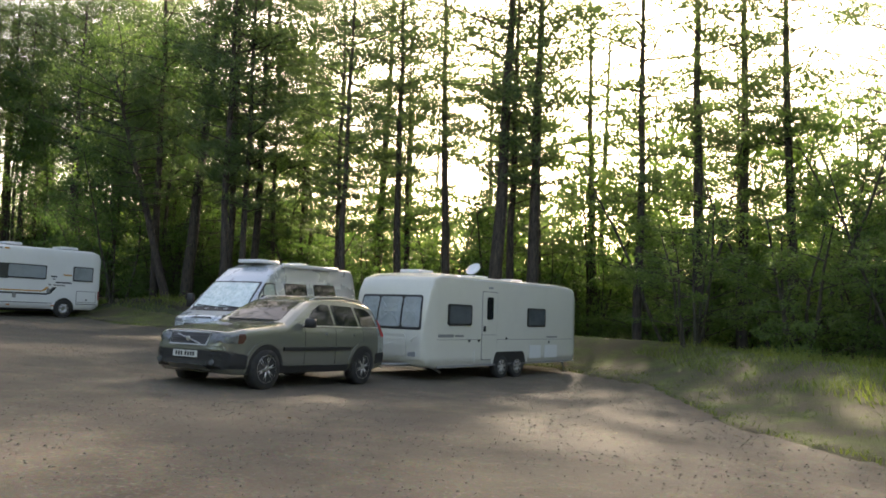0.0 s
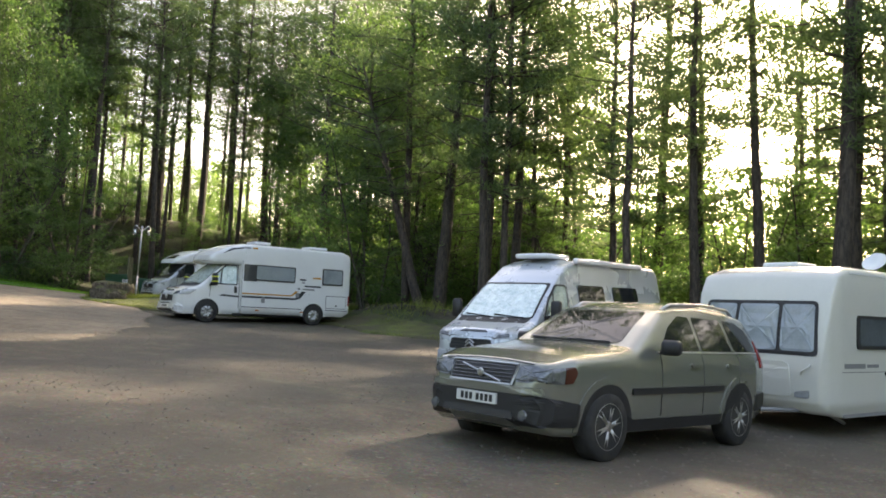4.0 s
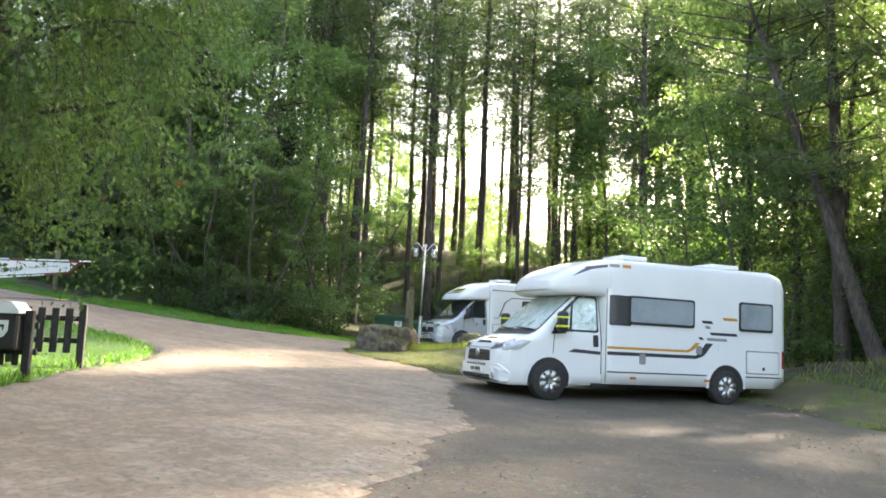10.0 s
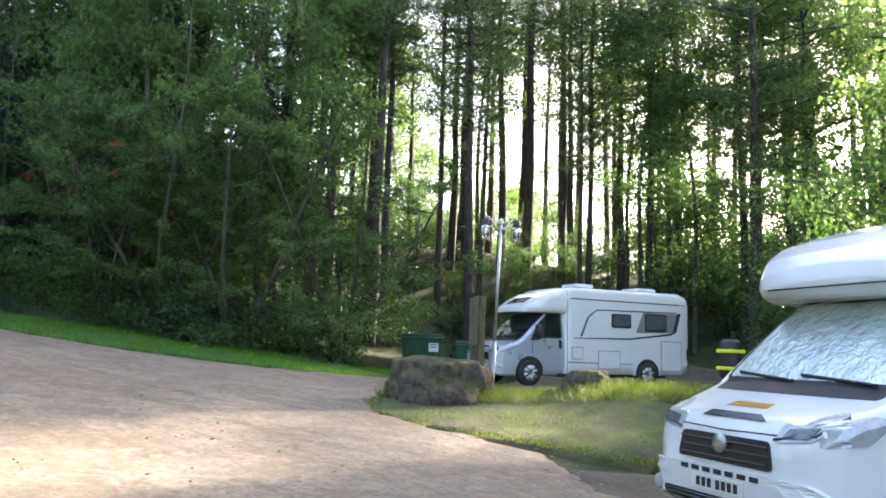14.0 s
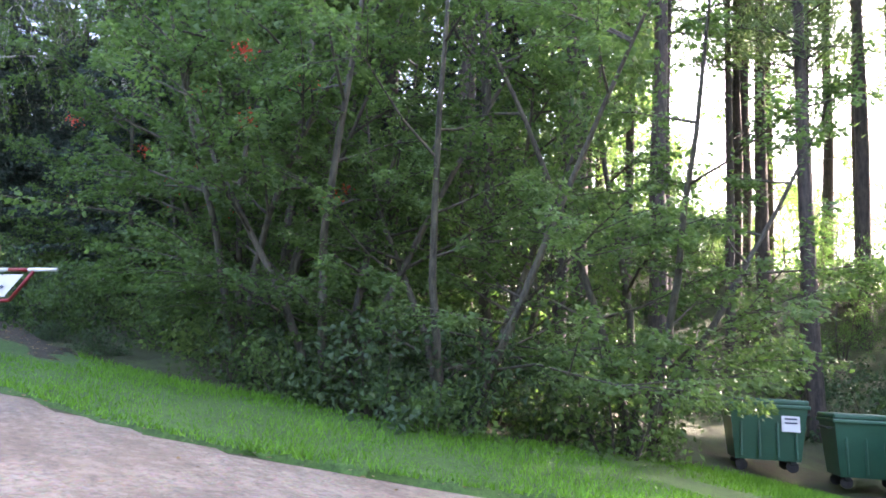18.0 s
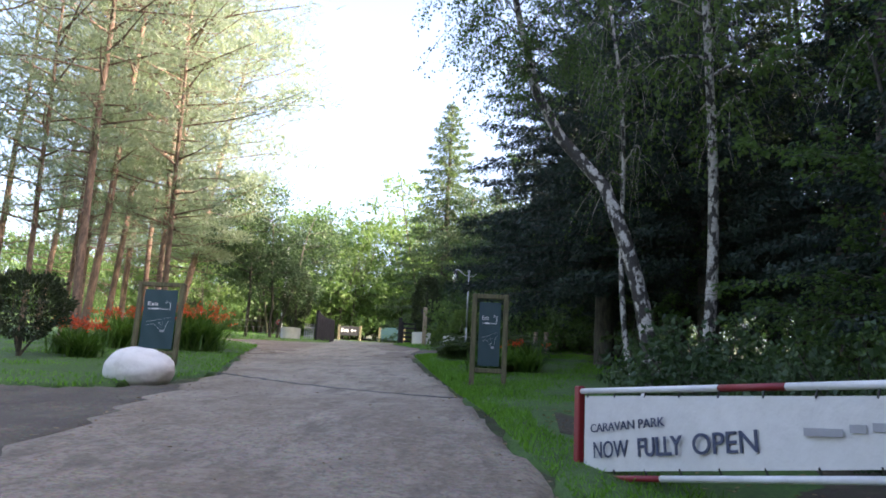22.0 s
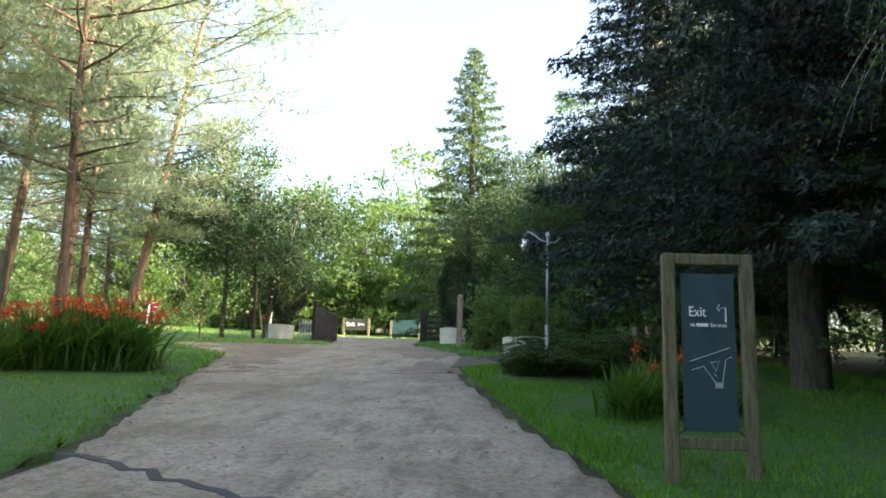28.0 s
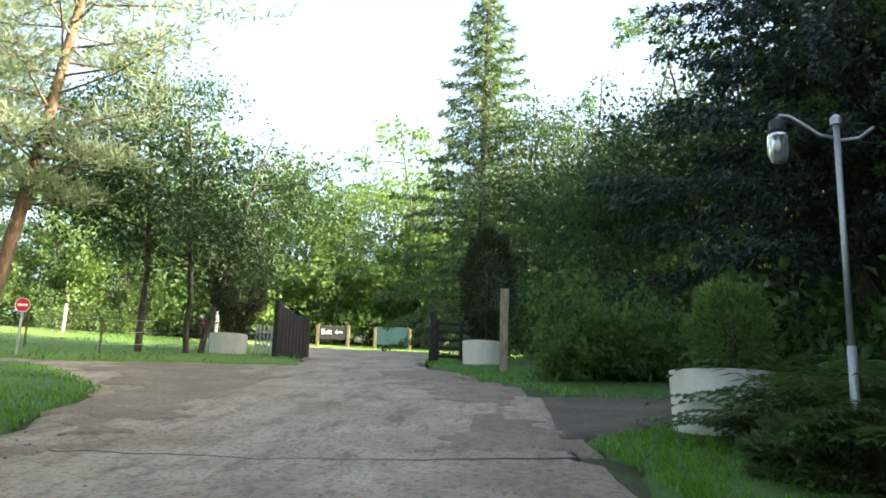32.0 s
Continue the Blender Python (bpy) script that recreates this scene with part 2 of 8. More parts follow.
        rough, bump, dist = 0.95, 0.9, 0.05
    else:
        col = _ramp(nt, mid, (0.3, (0.03, 0.03, 0.014)), (0.5, (0.05, 0.07, 0.022)), (0.75, (0.08, 0.13, 0.03)))
        col = _mix(nt, _ramp(nt, grit, (0.45, (0, 0, 0)), (0.65, (0.7, 0.7, 0.7))), col, (0.06, 0.045, 0.028))
        rough, bump, dist = 0.95, 0.9, 0.06
    nt.links.new(col, p.inputs["Base Color"])
    p.inputs["Roughness"].default_value = rough
    _bump(nt, p, _math(nt, "ADD", _math(nt, "MULTIPLY", grit, 0.6), _math(nt, "MULTIPLY", fine, 0.4)), bump, dist)
    return m


M_ASPHALT, M_GRAVEL, M_GRASS, M_FLOOR, M_BANK, M_SUNLIT_GRASS, M_DIRT, M_MOSSY = (ground_mat(n + "_ground", n) for n in ("asphalt", "gravel", "grass", "forest", "bank", "sunlit_grass", "dirt", "mossy"))
M_PINE_BARK = bark_mat("pine_bark", (0.018, 0.016, 0.013), (0.062, 0.052, 0.043), (0.095, 0.07, 0.052))
M_RED_BARK = bark_mat("red_pine_bark", (0.07, 0.05, 0.038), (0.19, 0.13, 0.09), (0.26, 0.165, 0.10))
M_DARK_BARK = bark_mat("dark_bark", (0.02, 0.018, 0.014), (0.075, 0.065, 0.05), (0.10, 0.10, 0.06))
M_OLD_BIRCH = birch_mat("old_birch_bark", 0.51)
M_BIRCH_BARK = birch_mat("birch_bark", 0.46)
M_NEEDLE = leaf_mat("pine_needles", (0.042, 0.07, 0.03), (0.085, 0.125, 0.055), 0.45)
# paler copy of the pine needles, with sun and haze put into the colour
M_NEEDLE_LIT = leaf_mat("sun_toned_pine_needles", (0.115, 0.145, 0.115), (0.19, 0.228, 0.175), 0.55)
# dark spruce green taken near black, so the colour carries the wood's shade
M_SPRUCE = leaf_mat("shade_dark_spruce_needles", (0.009, 0.022, 0.018), (0.02, 0.042, 0.028), 0.15)
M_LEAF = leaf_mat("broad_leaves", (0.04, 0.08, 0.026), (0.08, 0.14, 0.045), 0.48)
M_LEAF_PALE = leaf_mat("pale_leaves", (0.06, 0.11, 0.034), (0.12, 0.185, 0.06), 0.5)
# darker copy of the broad leaves: deep green plus shade put into the colour
M_LEAF_DARK = leaf_mat("dark_shade_toned_leaves", (0.018, 0.045, 0.018), (0.045, 0.085, 0.032), 0.25)
M_BIRCH_LEAF = leaf_mat("birch_leaves", (0.045, 0.085, 0.026), (0.09, 0.15, 0.048), 0.45)
M_BERRY = leaf_mat("red_berries", (0.35, 0.03, 0.012), (0.5, 0.06, 0.02), 0.1, 0.3)
M_BLADE = leaf_mat("grass_blades", (0.04, 0.12, 0.010), (0.10, 0.24, 0.022), 0.4)
M_ROUGH = leaf_mat("rough_grass_blades", (0.075, 0.11, 0.022), (0.17, 0.2, 0.055), 0.45)
M_FERN = leaf_mat("fern_fronds", (0.035, 0.06, 0.026), (0.075, 0.11, 0.045), 0.35)

# ---- shapes ----
class Geo:
    """Collects vertices and faces of one mesh."""

    def __init__(self):
        self.v, self.f, self.n = [], [], 0

    def add(self, v, f):
        v = np.asarray(v, float).reshape(-1, 3)
        self.v.append(v)
        self.f.extend([tuple(int(i) + self.n for i in q) for q in f])
        self.n += len(v)
        return self

    def box(self, c, s, b=0.01, m=None):
        """A box round c of size s with chamfered edges b."""
        s = [x / 2 for x in s]
        b = min(b, *(x * 0.49 for x in s))
        bm = bmesh.new()
        bmesh.ops.create_cube(bm, size=2.0)
        for q in bm.verts:
            q.co = Vector((q.co.x * s[0], q.co.y * s[1], q.co.z * s[2]))
        if b > 0:
            bmesh.ops.bevel(bm, geom=bm.edges[:], offset=b, segments=1, affect="EDGES", profile=0.5)
        return self.bm(bm, Matrix.Translation(c) @ m if m is not None else Matrix.Translation(c))

    def bm(self, bm, m=None):
        if m is not None:
            bm.transform(m)
        bm.verts.index_update()
        self.add([q.co[:] for q in bm.verts], [[q.index for q in f.verts] for f in bm.faces])
        bm.free()
        return self

    def tube(self, path, radii, sides=8, cap=True):
        path = np.asarray(path, float)
        n = len(path)
        radii = np.broadcast_to(np.asarray(radii, float), (n,))
        d = np.gradient(path, axis=0)
        d /= np.linalg.norm(d, axis=1)[:, None] + 1e-9
        ref = np.array([0.0, 0, 1]) if abs(d[0, 2]) < 0.8 else np.array([1.0, 0, 0])
        a = np.cross(d, ref)
        a /= np.linalg.norm(a, axis=1)[:, None] + 1e-9
        c = np.cross(d, a)
        t = np.arange(sides) * 2 * np.pi / sides
        v = path[:, None] + radii[:, None, None] * (a[:, None] * np.cos(t)[None, :, None] + c[:, None] * np.sin(t)[None, :, None])
        f = [(i * sides + j, i * sides + (j + 1) % sides, (i + 1) * sides + (j + 1) % sides, (i + 1) * sides + j) for i in range(n - 1) for j in range(sides)]
        if cap:
            f += [tuple(range(sides - 1, -1, -1)), tuple(range((n - 1) * sides, n * sides))]
        return self.add(v, f)

    def lathe(self, prof, sides=24, m=None):
        """Turn a profile of (radius, height) round z."""
        prof = np.asarray(prof, float)
        t = np.arange(sides) * 2 * np.pi / sides
        v = np.stack([prof[:, :1] * np.cos(t), prof[:, :1] * np.sin(t), np.repeat(prof[:, 1:], sides, 1)], -1).reshape(-1, 3)
        n = len(prof)
        f = [(i * sides + j, i * sides + (j + 1) % sides, (i + 1) * sides + (j + 1) % sides, (i + 1) * sides + j) for i in range(n - 1) for j in range(sides)]
        f += [tuple(range(sides - 1, -1, -1)), tuple(range((n - 1) * sides, n * sides))]
        if m is not None:
            v = np.array([(m @ Vector(q))[:] for q in v])
        return self.add(v, f)

    def prism(self, outline, y0, y1):
        """An outline of (x, z) drawn out from y0 to y1."""
        n = len(outline)
        v = [(x, y0, z) for x, z in outline] + [(x, y1, z) for x, z in outline]
        f = [tuple(range(n)), tuple(range(2 * n - 1, n - 1, -1))] + [(i, n + i, n + (i + 1) % n, (i + 1) % n) for i in range(n)]
        return self.add(v, f)

    def quads(self, v):
        """Loose quads: an array (n, 4, 3)."""
        v = np.asarray(v).reshape(-1, 3)
        return self.add(v, np.arange(len(v)).reshape(-1, 4).tolist())

    def tris(self, q):
        """Loose pointed triangles from leaf quads."""
        w = (q[:, 1] - q[:, 3]) * 0.55
        v = np.stack([q[:, 0] - w, q[:, 0] + w, q[:, 2]], 1).reshape(-1, 3)
        return self.add(v, np.arange(len(v)).reshape(-1, 3).tolist())

    def mesh(self, name, smooth=False):
        me = bpy.data.meshes.new(name)
        me.from_pydata(np.concatenate(self.v).tolist(), [], self.f)
        if smooth:
            me.shade_smooth()
        return me


def part(name, geo, material, parent=None, label="", smooth=False):
    """One mesh object, under a thing or under a part."""
    me = geo.mesh(name, smooth) if isinstance(geo, Geo) else geo
    if isinstance(geo, Geo):
        me.materials.append(material)
    ob = new(name, me)
    if parent is not None:
        ob.parent = parent
    return tagged(ob, label) if label else ob


def thing(name, label, category, group="", kind=""):
    return tagged(new(name), label, category, group, kind)


# ---- the lie of the land ----
# heights of the land: x, y, z
LAND_A = [(0, 0, 0.06), (-2.3, 5.5, 0.12), (-5.6, 9.5, 0.22), (-9, 13.4, 0.42), (-12.7, 17.2, 0.56), (-15.8, 20.6, 0.8), (-20.2, 24.8, 1.08), (-24.5, 27.5, 1.45), (-28.1, 28.4, 1.77), (-31.5, 28.1, 2.15), (-34.7, 27.3, 2.54), (-37.1, 26.8, 2.83), (-39.8, 26.2, 3.15), (-43.3, 25.4, 3.7), (-46.8, 24.5, 4.03), (-51.5, 23.4, 4.59), (-58.2, 22.1, 5.45), (-67.4, 23.5, 6.72), (-73.2, 16.3, 7.3), (-70.5, 22.5, 7.05), (-59.6, 25.1, 5.8)]
LAND_B = [(-3, 13.85, 0.06), (-1.6, 16.3, -0.02), (3.8, 23.4, -0.12), (-16.9, 27.7, 0.84), (-14.8, 30.8, 0.82), (-26.3, 40.5, 1.42), (-31, 41.2, 1.35), (-35.5, 40, 3), (-50.1, 26.7, 4.48), (-49.6, 20.4, 4.45), (-37.7, 30, 2.78), (-22.6, 20.8, 1.1), (-40, 55, 4.6), (-30, 57, 3), (28, 48, -0.1), (-8, 48, 1), (32, 0, -0.4), (-22, -5, 0.3), (-54, -8, 5.6), (-75, -6, 8.3), (-98, 14, 9.6), (-98, 45, 9.4), (-64, 55, 7), (-48, 40, 4.8), (0, 75, 1), (-42, 80, 5.5), (10, -30, 0.1)]
_C = np.array(LAND_A + LAND_B, float)
def _kern(d2): return .5 * d2 * np.log(d2 + 1e-9)
def _solve():
    n = len(_C)
    K = _kern(((_C[:, None, :2] - _C[None, :, :2]) ** 2).sum(-1)) + np.eye(n) * .4
    Q = np.c_[np.ones(n), _C[:, :2]]
    A = np.block([[K, Q], [Q.T, np.zeros((3, 3))]])
    return np.linalg.solve(A, np.r_[_C[:, 2], 0, 0, 0])
_W = _solve()
def land(x, y):
    x, y = np.asarray(x, float), np.asarray(y, float)
    d2 = (x[..., None] - _C[:, 0]) ** 2 + (y[..., None] - _C[:, 1]) ** 2
    return _kern(d2) @ _W[:-3] + _W[-3] + _W[-2] * x + _W[-1] * y


# the wooded rise behind the parked motorhomes
RIDGE = np.array([(-52, 47), (-42, 52), (-34, 57), (-24, 59), (-12, 58), (-2, 57), (8, 60)], float)


def from_line(line, x, y):
    """Distance to a broken line."""
    best = np.full(np.shape(x), 1e9)
    for a, b in zip(line[:-1], line[1:]):
        e = b - a
        s = np.clip(((x - a[0]) * e[0] + (y - a[1]) * e[1]) / (e @ e), 0, 1)
        best = np.minimum(best, np.hypot(x - a[0] - s * e[0], y - a[1] - s * e[1]))
    return best


def bank(x, y):
    """The low earth bank behind the parking ground."""
    line = np.array([(-13, 35.2), (-9, 33), (-4, 31.2), (2, 30.2), (7.6, 26), (8.4, 19.5), (9.6, 11), (10.2, 0)], float)
    best = from_line(line, x, y)
    rise = 3.1 * np.exp(-(from_line(RIDGE, x, y) / 5.2) ** 2)
    mound = 0.5 * np.exp(-((x + 20.6) / 2.2) ** 2 - ((y - 32.6) / 1.3) ** 2) + 0.45 * np.exp(-((x + 16.8) / 1.8) ** 2 - ((y - 34) / 1.4) ** 2)
    return 0.85 * np.exp(-(best / 2.0) ** 2) + mound + rise


def height(x, y):
    """Ground height, level out beyond the place."""
    x, y = np.asarray(x, float), np.asarray(y, float)
    cx, cy = np.clip(x, -100, 35), np.clip(y, -30, 75)
    far = np.hypot(x - cx, y - cy)
    west = np.clip(-100 - x, 0, 260) * 0.09
    return land(cx, cy) + bank(x, y) + np.minimum(far, 300) * 0.02 + west


def hz(x, y):
    return float(height(np.array([x]), np.array([y]))[0])


def distance_to(poly, x, y):
    """Signed distance to a polygon, negative inside."""
    p = np.asarray(poly, float)
    best, inside = np.full(np.shape(x), 1e9), np.zeros(np.shape(x), bool)
    for a, b in zip(p, np.roll(p, -1, 0)):
        e = b - a
        s = np.clip(((x - a[0]) * e[0] + (y - a[1]) * e[1]) / (e @ e + 1e-12), 0, 1)
        best = np.minimum(best, np.hypot(x - a[0] - s * e[0], y - a[1] - s * e[1]))
        cross = (a[1] > y) != (b[1] > y)
        inside ^= cross & (x < (b[0] - a[0]) * (y - a[1]) / (b[1] - a[1] + 1e-12) + a[0])
    return np.where(inside, -best, best)


def wobble(x, y, s, seed=0):
    """Cheap smooth noise from a few waves."""
    r = np.random.RandomState(seed)
    out = np.zeros(np.shape(x))
    for k in range(9):
        a, f = r.rand() * 6.28, (0.6 + r.rand() * 2.4) * s
        out += np.sin((x * math.cos(a) + y * math.sin(a)) * f + r.rand() * 6.28) / 9 ** 0.5
    return out * 0.8


def sheet(name, poly, step, lift, material, label, category, rag=0.12, seed=0, drop=0.06, hump=0.0):
    """A piece of ground cover inside a ragged polygon, lying lift above the land."""
    p = np.asarray(poly, float)
    xs, ys = np.arange(p[:, 0].min() - 1, p[:, 0].max() + 1, step), np.arange(p[:, 1].min() - 1, p[:, 1].max() + 1, step)
    X, Y = np.meshgrid(xs, ys)

    def sd(x, y):
        return distance_to(poly, x, y) + rag * wobble(x, y, 1.1, seed) + rag * 0.6 * wobble(x, y, 4.0, seed + 1)

    D = sd(X, Y)
    h = 0.03
    gx, gy = (sd(X + h, Y) - sd(X - h, Y)) / (2 * h), (sd(X, Y + h) - sd(X, Y - h)) / (2 * h)
    g2 = np.maximum(gx * gx + gy * gy, 0.3)
    out = D > 0
    mv = np.where(out & (D < 2 * step), D, 0)
    X2, Y2 = X - mv * gx / g2, Y - mv * gy / g2
    Z = height(X2, Y2) + np.where(out, -0.035, lift) + 0.008 * wobble(X2, Y2, 1.5, seed + 2) + hump * (1 - np.exp(np.minimum(D, 0) / 0.8))
    ny, nx = X.shape
    ins = ~out
    quad = ins[:-1, :-1] | ins[1:, :-1] | ins[:-1, 1:] | ins[1:, 1:]
    used = np.zeros(X.shape, bool)
    jj, ii = np.nonzero(quad)
    for dj in (0, 1):
        for di in (0, 1):
            used[jj + dj, ii + di] = True
    idx = np.full(X.shape, -1)
    idx[used] = np.arange(used.sum())
    v = np.stack([X2[used], Y2[used], Z[used]], -1)
    f = np.stack([idx[jj, ii], idx[jj, ii + 1], idx[jj + 1, ii + 1], idx[jj + 1, ii]], -1).tolist()
    me = bpy.data.meshes.new(name)
    me.from_pydata(v.tolist(), [], f)
    me.shade_smooth()
    me.materials.append(material)
    return tagged(new(name, me), label, category, kind="structure")

# ---- ground ----
_xs = np.concatenate([np.linspace(-1500, -130, 14), np.linspace(-120, -88, 10), np.arange(-86, 24, 0.6), np.linspace(26, 60, 12), np.linspace(80, 1500, 12)])
_ys = np.concatenate([np.linspace(-1500, -90, 12), np.linspace(-70, -14, 14), np.arange(-12, 52, 0.6), np.linspace(55, 110, 18), np.linspace(140, 1500, 12)])
_X, _Y = np.meshgrid(_xs, _ys)
_Z = height(_X, _Y) + 0.015 * wobble(_X, _Y, 0.8, 5) * (np.abs(_X + 30) < 70)
_n = len(_xs)
_me = bpy.data.meshes.new("ground")
_me.from_pydata(np.stack([_X, _Y, _Z - 0.03], -1).reshape(-1, 3).tolist(), [],
                [(j * _n + i, j * _n + i + 1, (j + 1) * _n + i + 1, (j + 1) * _n + i) for j in range(len(_ys) - 1) for i in range(_n - 1)])
_me.shade_smooth()
_me.materials.append(M_FLOOR)
tagged(new("ground", _me), "dark woodland floor of needles, moss and grass", "ground", kind="structure")

NORTH_EDGE = [(-29.5, 46), (-29.2, 40), (-28.6, 37.1), (-28.5, 35), (-28.8, 33.4), (-29.8, 32.2), (-31, 30.9), (-32.5, 30), (-35.2, 29.3), (-38.3, 28.4), (-42, 27.6), (-48, 26.4), (-54.5, 25.1), (-59, 24)]
ROAD = NORTH_EDGE + [(-62, 24.2), (-68, 22), (-70.2, 21.6), (-74.1, 21.2), (-84, 22), (-95, 32), (-98, 29.5), (-88, 18.5), (-95, 6), (-92, 4), (-83, 15), (-71.8, 18.4), (-68.9, 18.9), (-68.6, 16.6), (-67.4, 13.8), (-67, 4), (-63, 4),
        (-62.9, 15), (-62.3, 17.9), (-57.6, 19), (-53.5, 20.2), (-49, 21.6), (-47, 21.9), (-40.6, 23.2), (-34, 24.6), (-30, 25.2), (-26.5, 25.35), (-24.3, 24.8),
        (-23.1, 23.8), (-22.1, 21.6), (-19.7, 18.8), (-18.2, 17), (-16.3, 15), (-14.9, 14.2), (-14.3, 17.3), (-13.7, 18.6), (-14.1, 19.2), (-14.4, 20.4), (-15.1, 21.6),
        (-15.6, 23.1), (-17.4, 25.3), (-18.9, 27.8), (-20.9, 29.4), (-23.6, 29.8), (-24.5, 30.7), (-24.9, 31.7), (-24.8, 34), (-20, 36.5), (-18.5, 50), (-29.5, 50)]
LOT = [(-17, 12), (-18, 16), (-17.6, 25), (-20.4, 28.9), (-18.1, 30.6), (-14.6, 32.2), (-12, 30), (-9.9, 29.6), (-7.9, 28.4), (-4, 27.2), (3.6, 24.6), (5.4, 19.4), (4.9, 12.5), (5.3, 9.3), (6, 0), (7, -14), (-16, -14), (-18, 6)]
ISLAND = [(-16, 13), (-16.5, 15.5), (-18.2, 17), (-19.7, 18.8), (-22.1, 21.6), (-23.1, 23.7), (-24.3, 24.7), (-26.5, 25.25), (-30, 25.1), (-34, 24.5), (-37.6, 23.7), (-39, 14), (-32, 4), (-21, 6)]
LAWN_LEFT = [(-44.8, 21), (-47, 21.4), (-49, 21.5), (-53.5, 20.1), (-57.6, 18.9), (-60.6, 18.3), (-62.6, 17.7), (-64.8, 15.9), (-66.3, 14.3), (-66.3, 4), (-64, -10), (-44, -10)]
FIELD = [(-68.7, 16.6), (-69, 18.8), (-71.8, 18.2), (-83, 14.8), (-92, 3.6), (-100, -30), (-66, -30), (-67.1, 4), (-67.5, 13.8)]
VERGE = [(-29.3, 40), (-28.7, 37.1), (-28.6, 35), (-28.9, 33.5), (-29.9, 32.3), (-31.1, 31), (-32.6, 30.1), (-35.3, 29.4), (-38.3, 28.5), (-42, 27.7), (-48, 26.5), (-54.5, 25.2), (-58.9, 24.3), (-60.3, 25.6), (-60.2, 31), (-52, 32), (-44, 31.5), (-39, 31), (-35, 32), (-32, 34.5), (-30.6, 40)]
GATE_LAWN = [(-62.2, 25.4), (-62.6, 24.4), (-68, 22.2), (-70.2, 21.8), (-74.1, 21.4), (-79, 23), (-78, 29), (-62.6, 31)]
ROCK_LAWN = [(-24.9, 31.7), (-24.5, 30.7), (-23.6, 29.8), (-22.3, 29.4), (-19.7, 29.7), (-18.5, 30.4), (-15.2, 32.2), (-14.6, 34.6), (-19, 36.4), (-23, 35.4), (-24.8, 34.2)]
LOT_VERGE = [(-15, 31.9), (-12, 29.7), (-9.9, 29.4), (-7.9, 28.2), (-4, 27), (3.4, 24.3), (5.2, 19.3), (4.7, 12.5), (5.1, 9.3), (5.8, 0), (11, 0), (11, 17), (9, 26), (2, 29), (-5, 29.8), (-10, 31.5), (-14, 34)]
BARE_BANK = [(-16, 35.5), (-9.5, 32.3), (-4, 30.4), (2, 29.4), (9, 26.2), (10, 31), (-8, 38)]
DRIVE = [(-58.8, 23.9), (-62.8, 23.8), (-62.3, 26), (-63, 32), (-60.5, 32), (-60.4, 25.8)]
SIDE = [(-37, 24.2), (-41, 23.4), (-47.2, 22), (-44.9, 20.9), (-44, 6), (-38.8, 6)]
ISLE = [(-88.6, 18), (-84.5, 21.4), (-96, 31), (-115, 36), (-115, 0), (-95.6, 6.2)]

sheet("parking_ground", LOT, 0.3, 0.02, M_GRAVEL, "worn gravel and earth parking ground with puddled hollows", "parking ground", 0.2, 11)
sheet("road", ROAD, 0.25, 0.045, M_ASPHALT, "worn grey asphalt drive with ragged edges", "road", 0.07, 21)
sheet("side_track", SIDE, 0.3, 0.03, M_GRAVEL, "dark gravel track joining the drive", "track", 0.12, 35)
sheet("side_drive", DRIVE, 0.3, 0.055, M_GRAVEL, "brown gravel side drive", "drive", 0.1, 31)
for _nm, _pl, _s, _lb in (("grass_island", ISLAND, 41, "bright mown grass beside the drive"), ("lawn", LAWN_LEFT, 43, "mown lawn round the exit sign"), ("meadow", FIELD, 45, "sunlit fenced meadow"),
                          ("verge", VERGE, 47, "lush green grass verge along the drive"), ("gate_lawn", GATE_LAWN, 49, "grass beside the entrance gate"),
                          ("rock_lawn", ROCK_LAWN, 51, "sunlit rough grass round the boulders"), ("lot_verge", LOT_VERGE, 53, "thin mossy grass edge of the parking ground"),
                          ("road_isle", ISLE, 55, "grass isle beyond the gate")):
    sheet(_nm, _pl, 0.4 if _nm in ("meadow", "road_isle") else 0.25, 0.06, M_SUNLIT_GRASS if _nm in ("meadow", "road_isle") else M_MOSSY if _nm in ("lot_verge", "rock_lawn") else M_GRASS, _lb, "grass", 0.12, _s, 0.1, 0.04)
LEAF_EARTH = [(-44.4, 27.9), (-46.4, 28.9), (-47.6, 30.3), (-44, 31.4), (-38, 31.4), (-36.4, 30.9), (-38.5, 29.9), (-41, 29), (-42.8, 28)]
sheet("leafy_earth", LEAF_EARTH, 0.25, 0.085, M_BANK, "dark leaf-strewn earth under the trees", "earth", 0.15, 63)
# brown dirt carried on to the drive before the gate
for _pl, _s in (([(-58.2, 19.2), (-60.8, 18.5), (-62.8, 17.9), (-65, 16.2), (-67.6, 15.6), (-68.4, 17.6), (-66, 18.9), (-63.2, 19.6), (-60.6, 19.9)], 71),
                ([(-58.6, 23.9), (-62.5, 24.0), (-68, 22.2), (-70.2, 21.8), (-70, 21.0), (-66, 21.9), (-62, 22.9), (-59.4, 23.2)], 73)):
    sheet("dirt", _pl, 0.15, 0.062, M_DIRT, "brown dirt washed on to the drive", "dirt", 0.45, _s)
sheet("earth_bank", BARE_BANK, 0.35, 0.03, M_BANK, "brown earth bank with roots under the trees", "bank", 0.25, 61)

# ---- trees ----
def _unit(a):
    return a / (np.linalg.norm(a, axis=-1, keepdims=True) + 1e-9)


